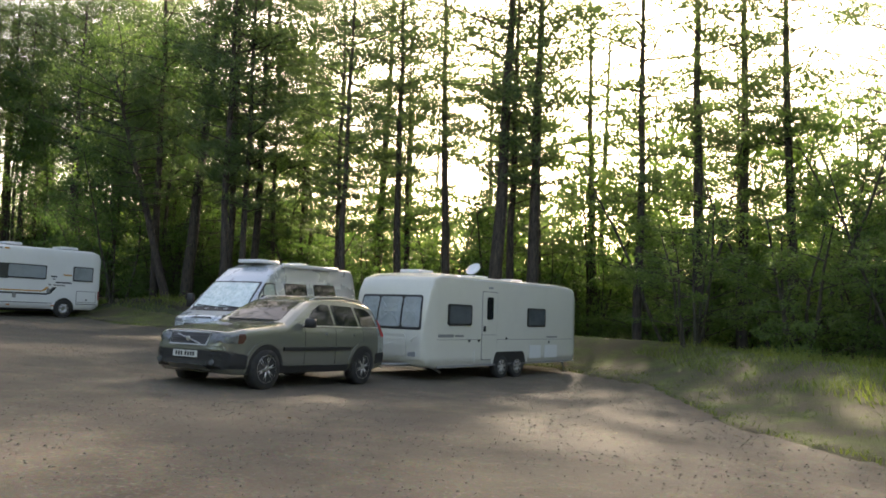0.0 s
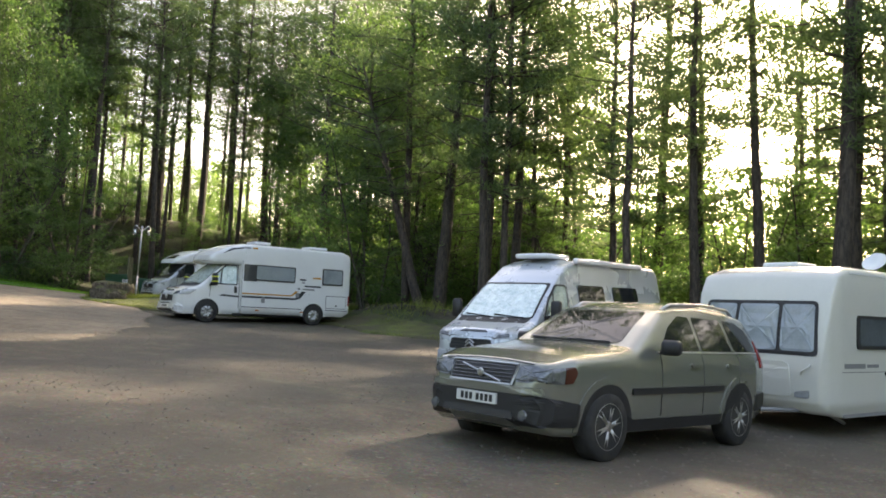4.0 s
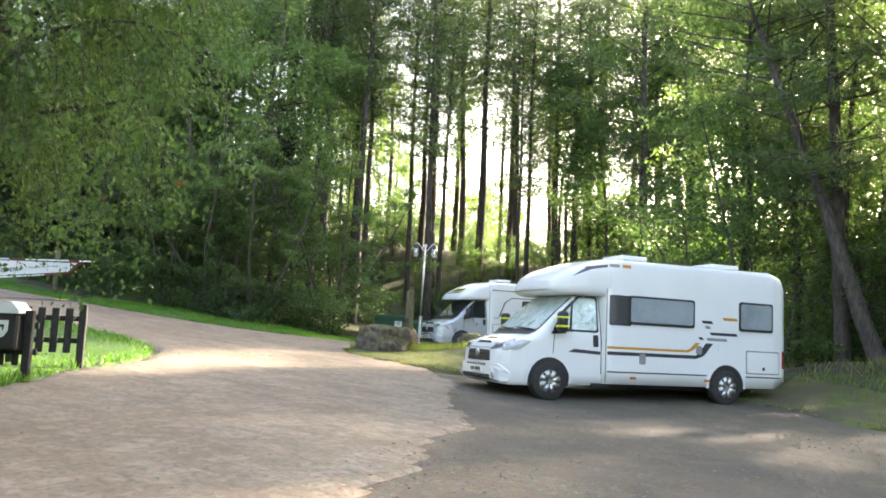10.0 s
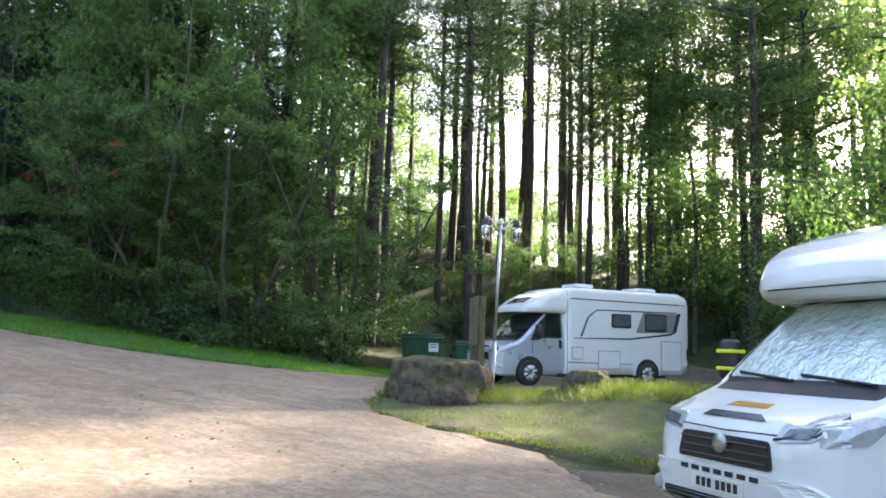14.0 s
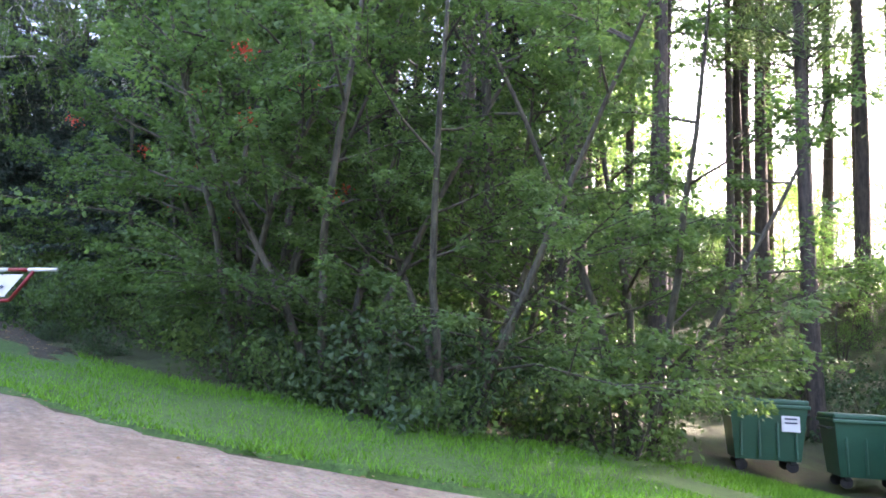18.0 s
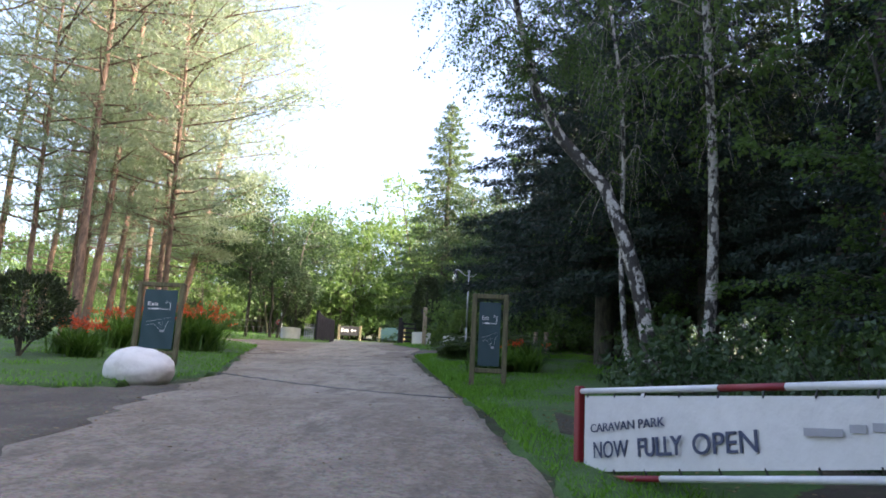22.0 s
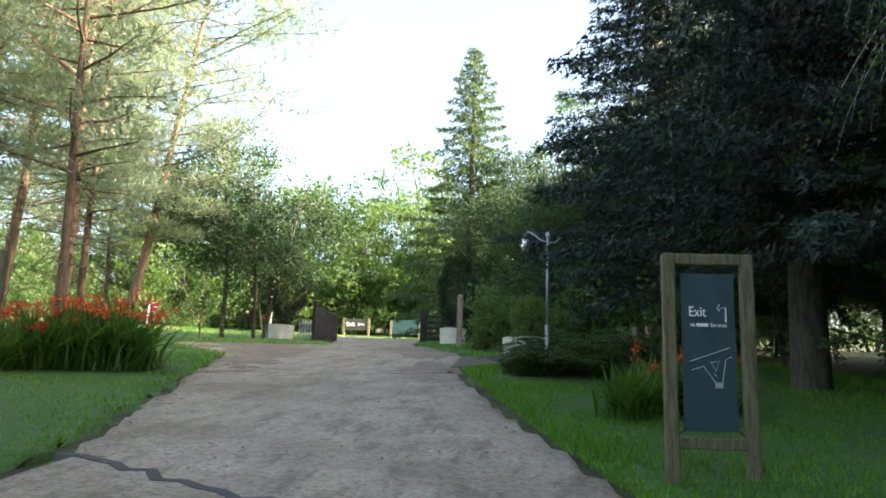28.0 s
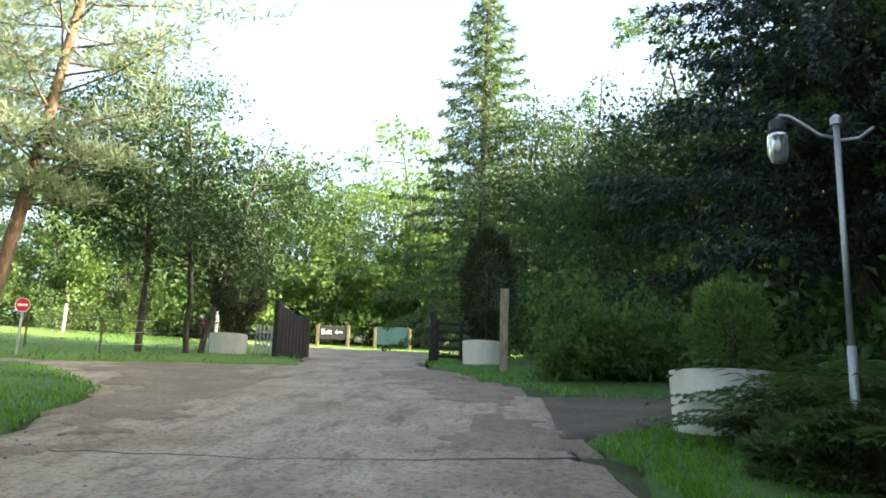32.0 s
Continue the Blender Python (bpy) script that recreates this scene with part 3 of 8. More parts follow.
def leaves(r, at, length, width, droop=0.0, spread=1.0, out=None, level=0.0):
    """Loose leaf quads at the points at: pointed, bent, turned at random."""
    n = len(at)
    d = r.normal(size=(n, 3))
    if out is not None:
        d = d * spread + out * 1.6
    d[:, 2] -= droop * 2
    d = _unit(d)
    s = _unit(np.cross(d, r.normal(size=(n, 3)) + np.array([0, 0, level])))
    k = np.cross(d, s)
    L, W = (length * (0.6 + 0.8 * r.rand(n)))[:, None], (width * (0.6 + 0.8 * r.rand(n)))[:, None]
    mid = at + d * L * 0.5 + k * W * 0.25
    return np.stack([at, mid + s * W * 0.5, at + d * L, mid - s * W * 0.5], 1)


def limb(g, r, base, d, length, rad, sides=4, n=4, sag=0.0, wob=0.12):
    """A bent tapering limb; gives back its points."""
    p = [np.array(base, float)]
    d = _unit(np.array(d, float))
    for i in range(n):
        d = _unit(d + r.normal(size=3) * wob + np.array([0, 0, sag]))
        p.append(p[-1] + d * length / n)
    p = np.array(p)
    if g is not None:
        g.tube(p, np.linspace(rad, rad * 0.25, n + 1), sides, False)
    return p


def along(p, t):
    i = np.clip((t * (len(p) - 1)).astype(int), 0, len(p) - 2)
    f = (t * (len(p) - 1) - i)[:, None]
    return p[i] * (1 - f) + p[i + 1] * f


TREE_GROUPS = {"distant_tree": "leafy trees far off", "pine_tree": "pines of the wood", "broadleaf_tree": "leafy trees of the wood", "spruce_tree": "dark spruces by the drive", "birch_tree": "birches by the drive", "shrub": "undergrowth shrubs"}


def make_tree(name, label, trunk, crown, bark, leaf, category="tree", group=""):
    t = thing(name, label, category, group or TREE_GROUPS.get(name, ""))
    part("trunk", trunk, bark, t, smooth=True)
    if crown is not None:
        part("crown", crown, leaf, t)
    return t


def pine(seed, h=16, crown=0.5, rad=0.17, tufts=60, reach=2.4, bark=None, leaf=None, lean=0.02, label="tall pine with a bare trunk and thin dark crown", needle=0.36, per=13, pads=3, wide=0.17):
    r = np.random.RandomState(seed)
    g, c = Geo(), Geo()
    n = 9
    z = np.linspace(0, h, n)
    tr = np.stack([lean * z + 0.1 * np.cumsum(r.normal(size=n)) * 0.4, 0.1 * np.cumsum(r.normal(size=n)) * 0.4, z], -1)
    tr[0, :2] = 0
    g.tube(np.vstack([[tr[0] - [0, 0, 0.4]], tr]), np.r_[rad * 1.35, rad * 1.15, np.linspace(rad, rad * 0.22, n - 1)], 8)
    for k in range(int(h * 1.5)):                                    # dead stubs
        t = 0.14 + r.rand() * (crown - 0.08)
        a = r.rand() * 6.28
        limb(g, r, along(tr, np.array([t]))[0], (math.cos(a), math.sin(a), 0.1 - 0.5 * r.rand()), 0.5 + r.rand() * 1.6, 0.014, 3, 3, -0.05, 0.2)
    q = []
    for k in range(tufts):
        t = crown + (1 - crown) * (k + r.rand()) / tufts
        a = k * 2.4 + r.rand()
        span = reach * (0.3 + 0.7 * math.sin(math.pi * min(1, 0.22 + 0.78 * (1 - t) / (1 - crown)))) * (0.5 + 0.6 * r.rand())
        p = limb(g, r, along(tr, np.array([min(t, 0.99)]))[0], (math.cos(a), math.sin(a), 0.05 + 0.4 * (t - crown)), span, 0.04, 3, 2, 0.07)
        side = np.array([-math.sin(a), math.cos(a), 0.0])
        for w in range(pads):
            u = 1.0 - 0.6 * w / pads
            cen0 = along(p, np.array([min(u, 0.999)]))[0] + side * r.normal() * 0.22 * span + np.array([0, 0, 0.06])
            cen = cen0 + r.normal(size=(per, 3)) * np.array([0.34, 0.34, 0.07]) * (0.75 + 0.1 * span)
            q.append(leaves(r, cen, needle, needle * wide, -0.35, 1.0, _unit(cen - cen0 + [0, 0, 0.06])))
    c.tris(np.concatenate(q))
    return make_tree("pine_tree", label, g, c, bark or M_PINE_BARK, leaf or M_NEEDLE)


def spruce(seed, h=16, reach=3.4, whorls=34, leaf=None, label="dense dark spruce with drooping branches", low=0.06, per=70, blunt=0.6, size=0.42):
    r = np.random.RandomState(seed)
    g, c = Geo(), Geo()
    z = np.linspace(0, h, 7)
    tr = np.stack([z * 0, z * 0, z], -1)
    g.tube(np.vstack([[[0, 0, -0.4]], tr]), np.r_[0.32, np.linspace(0.28, 0.03, 7)], 8)
    q = []
    for k in range(whorls):
        t = low + (0.985 - low) * k / (whorls - 1)
        span = reach * (1 - t) ** blunt * (0.85 + 0.3 * r.rand()) + 0.25
        for b in range(6):
            a = b * 1.047 + k * 0.7 + r.rand() * 0.5
            L = span * (0.7 + 0.45 * r.rand())
            d = np.array([math.cos(a), math.sin(a), 0.12 - 0.25 * (1 - t)])
            p = limb(g, r, (0, 0, h * t), d, L, 0.03, 3, 2, -0.05 + 0.05 * t, 0.05)
            m = int(per * L / reach) + 8
            u = r.rand(m) ** 0.7
            side = np.array([-math.sin(a), math.cos(a), 0])
            cen = along(p, u) + side * ((r.rand(m) - 0.5) * 0.9 * (1.1 - u) * min(1, L / 2))[:, None]
            dirs = np.tile(d, (m, 1)) + side * (np.sign(r.rand(m) - 0.5) * 0.7)[:, None] + np.array([0, 0, -0.5])
            cen = cen + r.normal(size=(m, 3)) * np.array([0.05, 0.05, 0.07])
            q.append(leaves(r, cen, size, size * 0.3, 0.25, 0.9, _unit(dirs)))
    c.tris(np.concatenate(q))
    return make_tree("spruce_tree", label, g, c, M_DARK_BARK, leaf or M_SPRUCE)


def broadleaf(seed, h=8, spread=3.0, stems=3, leafs=5200, size=0.15, leaf=None, bark=None, low=0.12, label="leafy broadleaf tree with several slender stems", name="broadleaf_tree", category="tree", droop=0.3, stem_rad=0.07, flare=0.25, twigs=2, far=False, berries=0, spray=0.0):
    r = np.random.RandomState(seed)
    g, c = Geo(), Geo()
    pts = []
    for s in range(stems):
        a = s * 6.28 / stems + r.rand()
        d = np.array([math.cos(a) * flare, math.sin(a) * flare, 1.0])
        st = limb(g, r, (0.15 * math.cos(a), 0.15 * math.sin(a), -0.2), d, h * (0.75 + 0.3 * r.rand()), stem_rad, 6, 7, 0.03, 0.07)
        pts.append((st[-3:], h * 0.22))
        for k in range(max(5, int(22 / stems) + 4)):
            t = low + (0.98 - low) * r.rand()
            b = r.rand() * 6.28
            L = spread * (0.4 + 0.6 * r.rand()) * (1.05 - 0.6 * t)
            p = limb(g, r, along(st, np.array([t]))[0], (math.cos(b), math.sin(b), 0.35), L, stem_rad * 0.4, 3, 3, -0.02)
            pts.append((p, L))
            for w in range(twigs):
                b2 = b + (r.rand() - 0.5) * 2.2
                p2 = limb(None if far or size > 0.17 or name == "shrub" else g, r, along(p, np.array([0.35 + 0.6 * r.rand()]))[0], (math.cos(b2), math.sin(b2), 0.1 + 0.4 * (r.rand() - 0.4) * (spray > 0)), L * 0.6, stem_rad * 0.18, 3, 2, -0.05)
                pts.append((p2, L * 0.6))
    tot = sum(L for _, L in pts)
    q = []
    for p, L in pts:
        m = int(leafs * L / tot) + 2
        u = 0.25 + 0.75 * r.rand(m) ** 0.6
        cl = r.normal(size=(max(2, m // 9), 3)) * 0.22 * min(1.5, spread / 2)
        if spray:
            run = _unit(p[-1] - p[0])
            side = _unit(np.cross(run, [0, 0, 1.0]) + 1e-6)
            w = r.normal(size=m) * spray * (1.15 - 0.8 * u)
            cen = along(p, u) + side * w[:, None] + np.c_[r.normal(size=(m, 2)) * 0.03, r.normal(size=m) * 0.05 - 0.35 * np.abs(w)]
            q.append(leaves(r, cen, size, size * 0.68, droop, 0.55, _unit(run * 0.7 + side * np.sign(w)[:, None]), 1.6))
            continue
        cen = along(p, u) + cl[r.randint(len(cl), size=m)] + r.normal(size=(m, 3)) * 0.11
        q.append(leaves(r, cen, size, size * 0.75, droop, 1.0))
    (c.tris if far else c.quads)(np.concatenate(q))
    t = make_tree(name, label, g, c, bark or M_DARK_BARK, leaf or M_LEAF, category)
    for k in range(berries):
        p, L = pts[r.randint(len(pts))]
        tagged(part("berry_cluster", Geo().quads(leaves(r, p[-1] + r.normal(size=(60, 3)) * np.array([0.07, 0.07, 0.05]) - np.array([0, 0, 0.1]), 0.035, 0.035)), M_BERRY, t), "hanging red berries", kind="stuff")
    return t


def weeping_birch(seed, h=13, spread=3.6, lean=0.1, leafs=9000, label="silver birch with hanging leafy twigs", bark=None, rad=0.19, start=0.35, bend=0.0, size=0.075, limbs=26, twigs=7, hang=1.0, bow=()):
    r = np.random.RandomState(seed)
    g, c = Geo(), Geo()
    z = np.linspace(0, h, 12)
    u = z / h
    tr = np.stack([lean * z + bend * np.sin(u * 3.1), 0.12 * np.sin(u * 7), z], -1)
    if bow:
        tr[:, 0] = np.interp(z, [b[0] for b in bow], [b[1] for b in bow])
    g.tube(np.vstack([[tr[0] - [0, 0, 0.4]], tr]), np.r_[rad * 1.4, rad * 1.2, np.linspace(rad, 0.03, 11)], 10)
    q = []
    per = leafs // (limbs * twigs)
    for k in range(limbs):
        t = start + (0.98 - start) * (k + r.rand()) / limbs
        a = k * 2.4 + r.rand()
        L = spread * (0.5 + 0.5 * r.rand()) * (1.15 - 0.75 * t) * min(1, 0.45 + 2.2 * (t - start))
        p = limb(g, r, along(tr, np.array([t]))[0], (math.cos(a), math.sin(a), 0.75), L, 0.045 * (1.2 - t), 4, 5, -0.10)
        for w in range(twigs):
            s = along(p, np.array([0.2 + 0.8 * r.rand()]))[0]
            tw = limb(g, r, s, (math.cos(a) * 0.6 + r.normal() * 0.4, math.sin(a) * 0.6 + r.normal() * 0.4, -0.3), (0.7 + r.rand() * 1.3) * hang, 0.008, 3, 4, -0.55, 0.1)
            cen = along(tw, r.rand(per)) + r.normal(size=(per, 3)) * 0.1
            q.append(leaves(r, cen, size, size * 0.7, 0.5, 1.0))
    c.quads(np.concatenate(q))
    return make_tree("birch_tree", label, g, c, bark or M_BIRCH_BARK, M_BIRCH_LEAF)


def place(ob, x, y, turn=0.0, size=1.0, sink=0.1):
    return Matrix.Translation((x, y, hz(x, y) - sink)) @ Matrix.Rotation(turn, 4, "Z") @ Matrix.Scale(size, 4)


def plant(kinds, spots, seed, lo=0.85, hi=1.15, group=""):
    """Set copies of the kinds at the spots; the first ones are the originals."""
    r = random.Random(seed)
    for x, y in spots:
        if 36 < y < 53 and abs(x + 20.9 - 0.185 * (y - 36)) < 1.9:      # glade that lets the sun reach the boulders
            continue
        k = kinds[r.randrange(len(kinds))]
        turn, size = r.uniform(0, 6.28), r.uniform(lo, hi)
        m = place(k, x, y, turn, size / k.scale.x)
        if "set" not in k:
            k.matrix_basis, k["set"] = m, 1
            if group:
                k["group"] = group
        else:
            copy_thing(k, m)


def scatter(seed, poly, gap, tries=4000, holes=()):
    """Spots inside a polygon, no nearer than gap to each other, outside the holes."""
    r = random.Random(seed)
    xs, ys = [p[0] for p in poly], [p[1] for p in poly]
    out = []
    for _ in range(tries):
        x, y = r.uniform(min(xs), max(xs)), r.uniform(min(ys), max(ys))
        if float(distance_to(poly, np.array([x]), np.array([y]))[0]) > 0:
            continue
        if any((x - a) ** 2 + (y - b) ** 2 < gap * gap for a, b in out):
            continue
        if any(float(distance_to(q, np.array([x]), np.array([y]))[0]) < 0.4 for q in holes):
            continue
        out.append((x, y))
    return out


FOREST_PINES = [pine(1, 18, 0.36, tufts=46, reach=3.2, needle=0.32, per=46, wide=0.11, pads=4), pine(2, 16, 0.3, 0.14, 46, 3.0, needle=0.32, per=46, wide=0.11, pads=4), pine(3, 19, 0.42, 0.2, 46, 3.3, lean=-0.02, needle=0.32, per=46, wide=0.11, pads=4), pine(4, 15, 0.24, 0.13, 48, 3.3, needle=0.32, per=46, wide=0.11, pads=4), pine(5, 17, 0.3, 0.22, 52, 3.9, needle=0.32, per=46, wide=0.11, pads=4)]
SLOPE_PINES = [pine(6, 19, 0.5, 0.15, 50, 2.8, needle=0.32, per=46, wide=0.11), pine(7, 18, 0.46, 0.18, 50, 2.8, needle=0.32, per=46, wide=0.11), pine(8, 20, 0.52, 0.2, 50, 2.9, lean=0.03, needle=0.32, per=46, wide=0.11), pine(9, 17, 0.42, 0.12, 48, 2.6, needle=0.32, per=46, wide=0.11)]
THIN_PINES = [pine(16, 18, 0.42, 0.15, 52, 2.5, needle=0.32, per=34, wide=0.11, pads=2), pine(17, 19, 0.46, 0.19, 52, 2.5, needle=0.32, per=34, wide=0.11, pads=2), pine(18, 17, 0.4, 0.13, 50, 2.3, needle=0.32, per=34, wide=0.11, pads=2)]
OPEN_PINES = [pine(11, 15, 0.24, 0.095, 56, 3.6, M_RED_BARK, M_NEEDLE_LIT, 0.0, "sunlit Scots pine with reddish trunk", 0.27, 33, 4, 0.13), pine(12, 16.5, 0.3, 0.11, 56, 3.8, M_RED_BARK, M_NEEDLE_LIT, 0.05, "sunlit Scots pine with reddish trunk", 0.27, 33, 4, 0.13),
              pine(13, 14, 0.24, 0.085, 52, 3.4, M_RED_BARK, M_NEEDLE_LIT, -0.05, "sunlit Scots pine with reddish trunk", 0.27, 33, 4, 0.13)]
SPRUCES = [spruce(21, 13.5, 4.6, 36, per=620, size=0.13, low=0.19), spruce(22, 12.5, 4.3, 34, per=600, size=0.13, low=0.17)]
EDGE_TREES = [broadleaf(31, 8, 3.2, 4, 15000, 0.085, twigs=4, spray=0.13), broadleaf(32, 6.5, 2.8, 5, 13000, 0.08, label="rowan tree with red berries at the verge", berries=7, twigs=4, spray=0.12), broadleaf(33, 9.5, 3.4, 3, 17000, 0.09, twigs=4, spray=0.14)]
BUSHY = [broadleaf(34, 7.5, 3.2, 4, 5600, 0.12, twigs=3), broadleaf(35, 6, 2.8, 5, 5200, 0.11, twigs=3), broadleaf(36, 9, 3.4, 3, 6200, 0.12, twigs=3)]
PALE = [broadleaf(41, 5, 2.4, 5, 7000, 0.085, M_LEAF_PALE, twigs=3, spray=0.13, label="bright green young leafy tree"), broadleaf(42, 9, 3.0, 2, 9000, 0.09, M_LEAF_PALE, twigs=3, spray=0.14, label="bright green young leafy tree")]
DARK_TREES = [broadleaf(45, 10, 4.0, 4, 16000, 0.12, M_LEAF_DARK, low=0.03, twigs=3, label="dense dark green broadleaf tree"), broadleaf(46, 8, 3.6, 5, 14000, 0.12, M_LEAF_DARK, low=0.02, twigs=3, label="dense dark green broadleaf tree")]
TALL_LEAFY = [broadleaf(47, 15, 4.2, 1, 9500, 0.14, M_LEAF, low=0.42, far=True, twigs=4, stem_rad=0.13, flare=0.04, label="tall leafy tree with a bare lower stem"), broadleaf(48, 17, 4.4, 1, 10000, 0.14, M_LEAF_PALE, low=0.46, far=True, twigs=4, stem_rad=0.14, flare=0.06, label="tall pale leafy tree with a bare lower stem")]
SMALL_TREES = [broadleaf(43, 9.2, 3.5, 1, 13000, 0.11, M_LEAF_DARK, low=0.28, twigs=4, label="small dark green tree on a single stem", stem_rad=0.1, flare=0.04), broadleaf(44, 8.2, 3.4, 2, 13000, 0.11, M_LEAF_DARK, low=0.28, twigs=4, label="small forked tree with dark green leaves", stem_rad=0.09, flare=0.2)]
SHRUBS = [broadleaf(51, 1.6, 1.1, 6, 1000, 0.12, M_LEAF, low=0.05, label="low leafy green shrub", name="shrub", category="shrub", stem_rad=0.02, flare=0.6),
          broadleaf(52, 2.2, 1.4, 6, 1600, 0.1, M_LEAF, low=0.03, label="dark leafy undergrowth shrub", name="shrub", category="shrub", stem_rad=0.025, flare=0.5),
          broadleaf(53, 1.2, 1.0, 7, 900, 0.11, M_LEAF_PALE, low=0.03, label="pale green bramble shrub", name="shrub", category="shrub", stem_rad=0.015, flare=0.7)]
DARK_SHRUBS = [broadleaf(54, 2.0, 1.5, 6, 1500, 0.13, M_LEAF_DARK, low=0.03, label="undergrowth shrub with shade put into its dark leaf colour", name="shrub", category="shrub", stem_rad=0.025, flare=0.6), broadleaf(55, 1.5, 1.3, 6, 1200, 0.12, M_LEAF_DARK, low=0.03, label="undergrowth shrub with shade put into its dark leaf colour", name="shrub", category="shrub", stem_rad=0.02, flare=0.7)]
BIRCHES = [weeping_birch(61, leafs=6500, size=0.1, rad=0.11), weeping_birch(62, 11, 3.0, leafs=6000, size=0.1, rad=0.1)]
FAR_LEAFY = [broadleaf(81, 9, 4.2, 3, 6500, 0.17, M_LEAF, name="distant_tree", low=0.03, twigs=2, far=True, label="leafy tree far off in the wood"), broadleaf(82, 11, 4.6, 3, 7000, 0.17, M_LEAF_PALE, name="distant_tree", low=0.03, twigs=2, far=True, label="pale leafy tree far off"),
             broadleaf(83, 7, 4.0, 4, 6000, 0.16, M_LEAF, name="distant_tree", low=0.02, twigs=2, far=True, label="leafy tree far off in the wood")]
FAR_PINES = [pine(84, 18, 0.25, 0.18, 56, 3.2, needle=0.55, per=9, label="pine far off in the wood"), pine(85, 20, 0.35, 0.2, 56, 3.4, needle=0.55, per=9, label="pine far off in the wood")]


HOLES = [ROAD, LOT, ROCK_LAWN, SIDE]
KEY_TRUNKS = [(-9.4, 34.7), (-8.5, 35.6), (-8.2, 38.1), (-4, 31.2), (-4.8, 36.2), (-1.9, 33.2), (-1.7, 36), (0.1, 33.4), (2, 30.4), (2.7, 31.6), (3.4, 30.2), (4.3, 34.7), (7.3, 29.4), (9.6, 29.2), (11.6, 30.4), (13, 29.3), (15.2, 26.4),
              (-9, 32.4), (-8.4, 33), (-23.5, 49.6)]
SLOPE_TRUNKS = [(-35.6, 40.4), (-36.5, 42.3), (-34.1, 41.8), (-35, 43.7), (-35.8, 48), (-35.9, 50.3), (-33.7, 51.6), (-34, 55.8), (-32.9, 58.5), (-32.1, 44.9), (-37.2, 45), (-38.6, 41.5), (-40, 44)]
NEAR_LOT = [(-14, 37), (-4, 33), (4, 32), (12, 26), (17, 12), (40, 20), (36, 48), (-18, 52), (-21, 51)]
SLOPE = [(-32.5, 45), (-34, 39), (-40, 37), (-46, 37), (-47, 58), (-22, 60), (-20, 51), (-29, 51)]
plant(FOREST_PINES, KEY_TRUNKS, 1, 0.95, 1.2)
plant(SLOPE_PINES, SLOPE_TRUNKS, 2, 0.95, 1.2)


def clear_of(spots, taken, gap):
    return [p for p in spots if all((p[0] - a) ** 2 + (p[1] - b) ** 2 > gap * gap for a, b in taken)]


plant(FOREST_PINES, clear_of(scatter(101, NEAR_LOT, 5.3, 1200, HOLES), KEY_TRUNKS, 2), 3)
plant(SLOPE_PINES, clear_of(scatter(102, SLOPE, 3.5, 1500, HOLES), SLOPE_TRUNKS, 1.6), 4, 0.9, 1.2)
plant(BUSHY, clear_of(scatter(117, [(-36, 47), (-31, 52), (-20, 54), (-17, 60), (-30, 60), (-42, 56), (-42, 47)], 2.3, 600, HOLES), [(-29, 44), (-27, 47), (-31, 42), (-29, 48)], 5), 36, 0.3, 0.5)
plant(THIN_PINES, clear_of(scatter(120, [(-37, 43), (-31, 51), (-20, 53), (-19, 62), (-38, 62)], 2.1, 900, HOLES), SLOPE_TRUNKS, 1.5), 41, 0.9, 1.15)
plant(FAR_LEAFY, scatter(121, [(-30, 53.5), (-14, 54), (-12, 62), (-29, 62)], 3.8, 300), 42, 0.7, 0.95)
plant(FAR_LEAFY, scatter(118, [(-48, 52), (-40, 58), (-28, 62), (-14, 60), (-14, 66), (-30, 68), (-50, 62)], 3.6, 300), 37, 0.6, 0.85)
# belts of far woods that close the view
plant(FAR_LEAFY + FAR_PINES, scatter(112, [(44, 10), (52, 20), (50, 70), (-10, 84), (-70, 84), (-72, 70), (-20, 70), (-16, 62), (36, 58)], 5.6, 900), 25, 0.8, 1.1)
plant(FAR_LEAFY, scatter(113, [(18, 10), (42, 8), (42, 60), (-16, 64), (-12, 52), (26, 44)], 6.0, 500, HOLES), 26, 0.45, 0.85)
plant(FAR_LEAFY, scatter(119, [(-8, 43), (4, 40), (18, 34), (30, 30), (34, 52), (-4, 62)], 4.6, 400), 40, 0.6, 0.85)
# leafy growth under the pines
plant(BUSHY + FAR_LEAFY, scatter(103, [(-15, 39.5), (-4, 36), (5, 35), (13, 29), (18, 13), (27, 15), (24, 36), (10, 46), (-4, 50), (-16, 54)], 3.5, 1200, HOLES), 5, 0.5, 1.0)
plant(TALL_LEAFY, scatter(115, [(-35.5, 40), (-40, 37), (-46, 37), (-47, 58), (-38, 58)], 4.8, 400, HOLES), 31, 0.85, 1.1)
plant(TALL_LEAFY, [(-37.5, 34.6), (-41, 34.8), (-33.5, 36.4), (-44.5, 35), (-16.5, 39), (-13.5, 38.6), (-19, 41.5), (-15, 42.5), (-28.5, 52.4), (-26.4, 51.6), (-24.4, 52.6), (-30, 54.4), (-22.4, 51.8), (-20, 53.4)], 32, 0.85, 1.05)
plant(FAR_LEAFY, [(-19.4, 46), (-15.5, 46), (-21.5, 50), (-17, 52), (-13, 50), (3, 38), (7, 37), (10, 35), (13, 34), (16, 31), (6, 42), (12, 40), (18, 35)], 50, 0.85, 1.1)
plant(FOREST_PINES, [(-12.6, 45.4), (-7.4, 40.6)], 51, 0.95, 1.1)
plant(TALL_LEAFY, [(-18, 46), (-7.5, 42), (-14.5, 49)], 48, 0.8, 1.0)
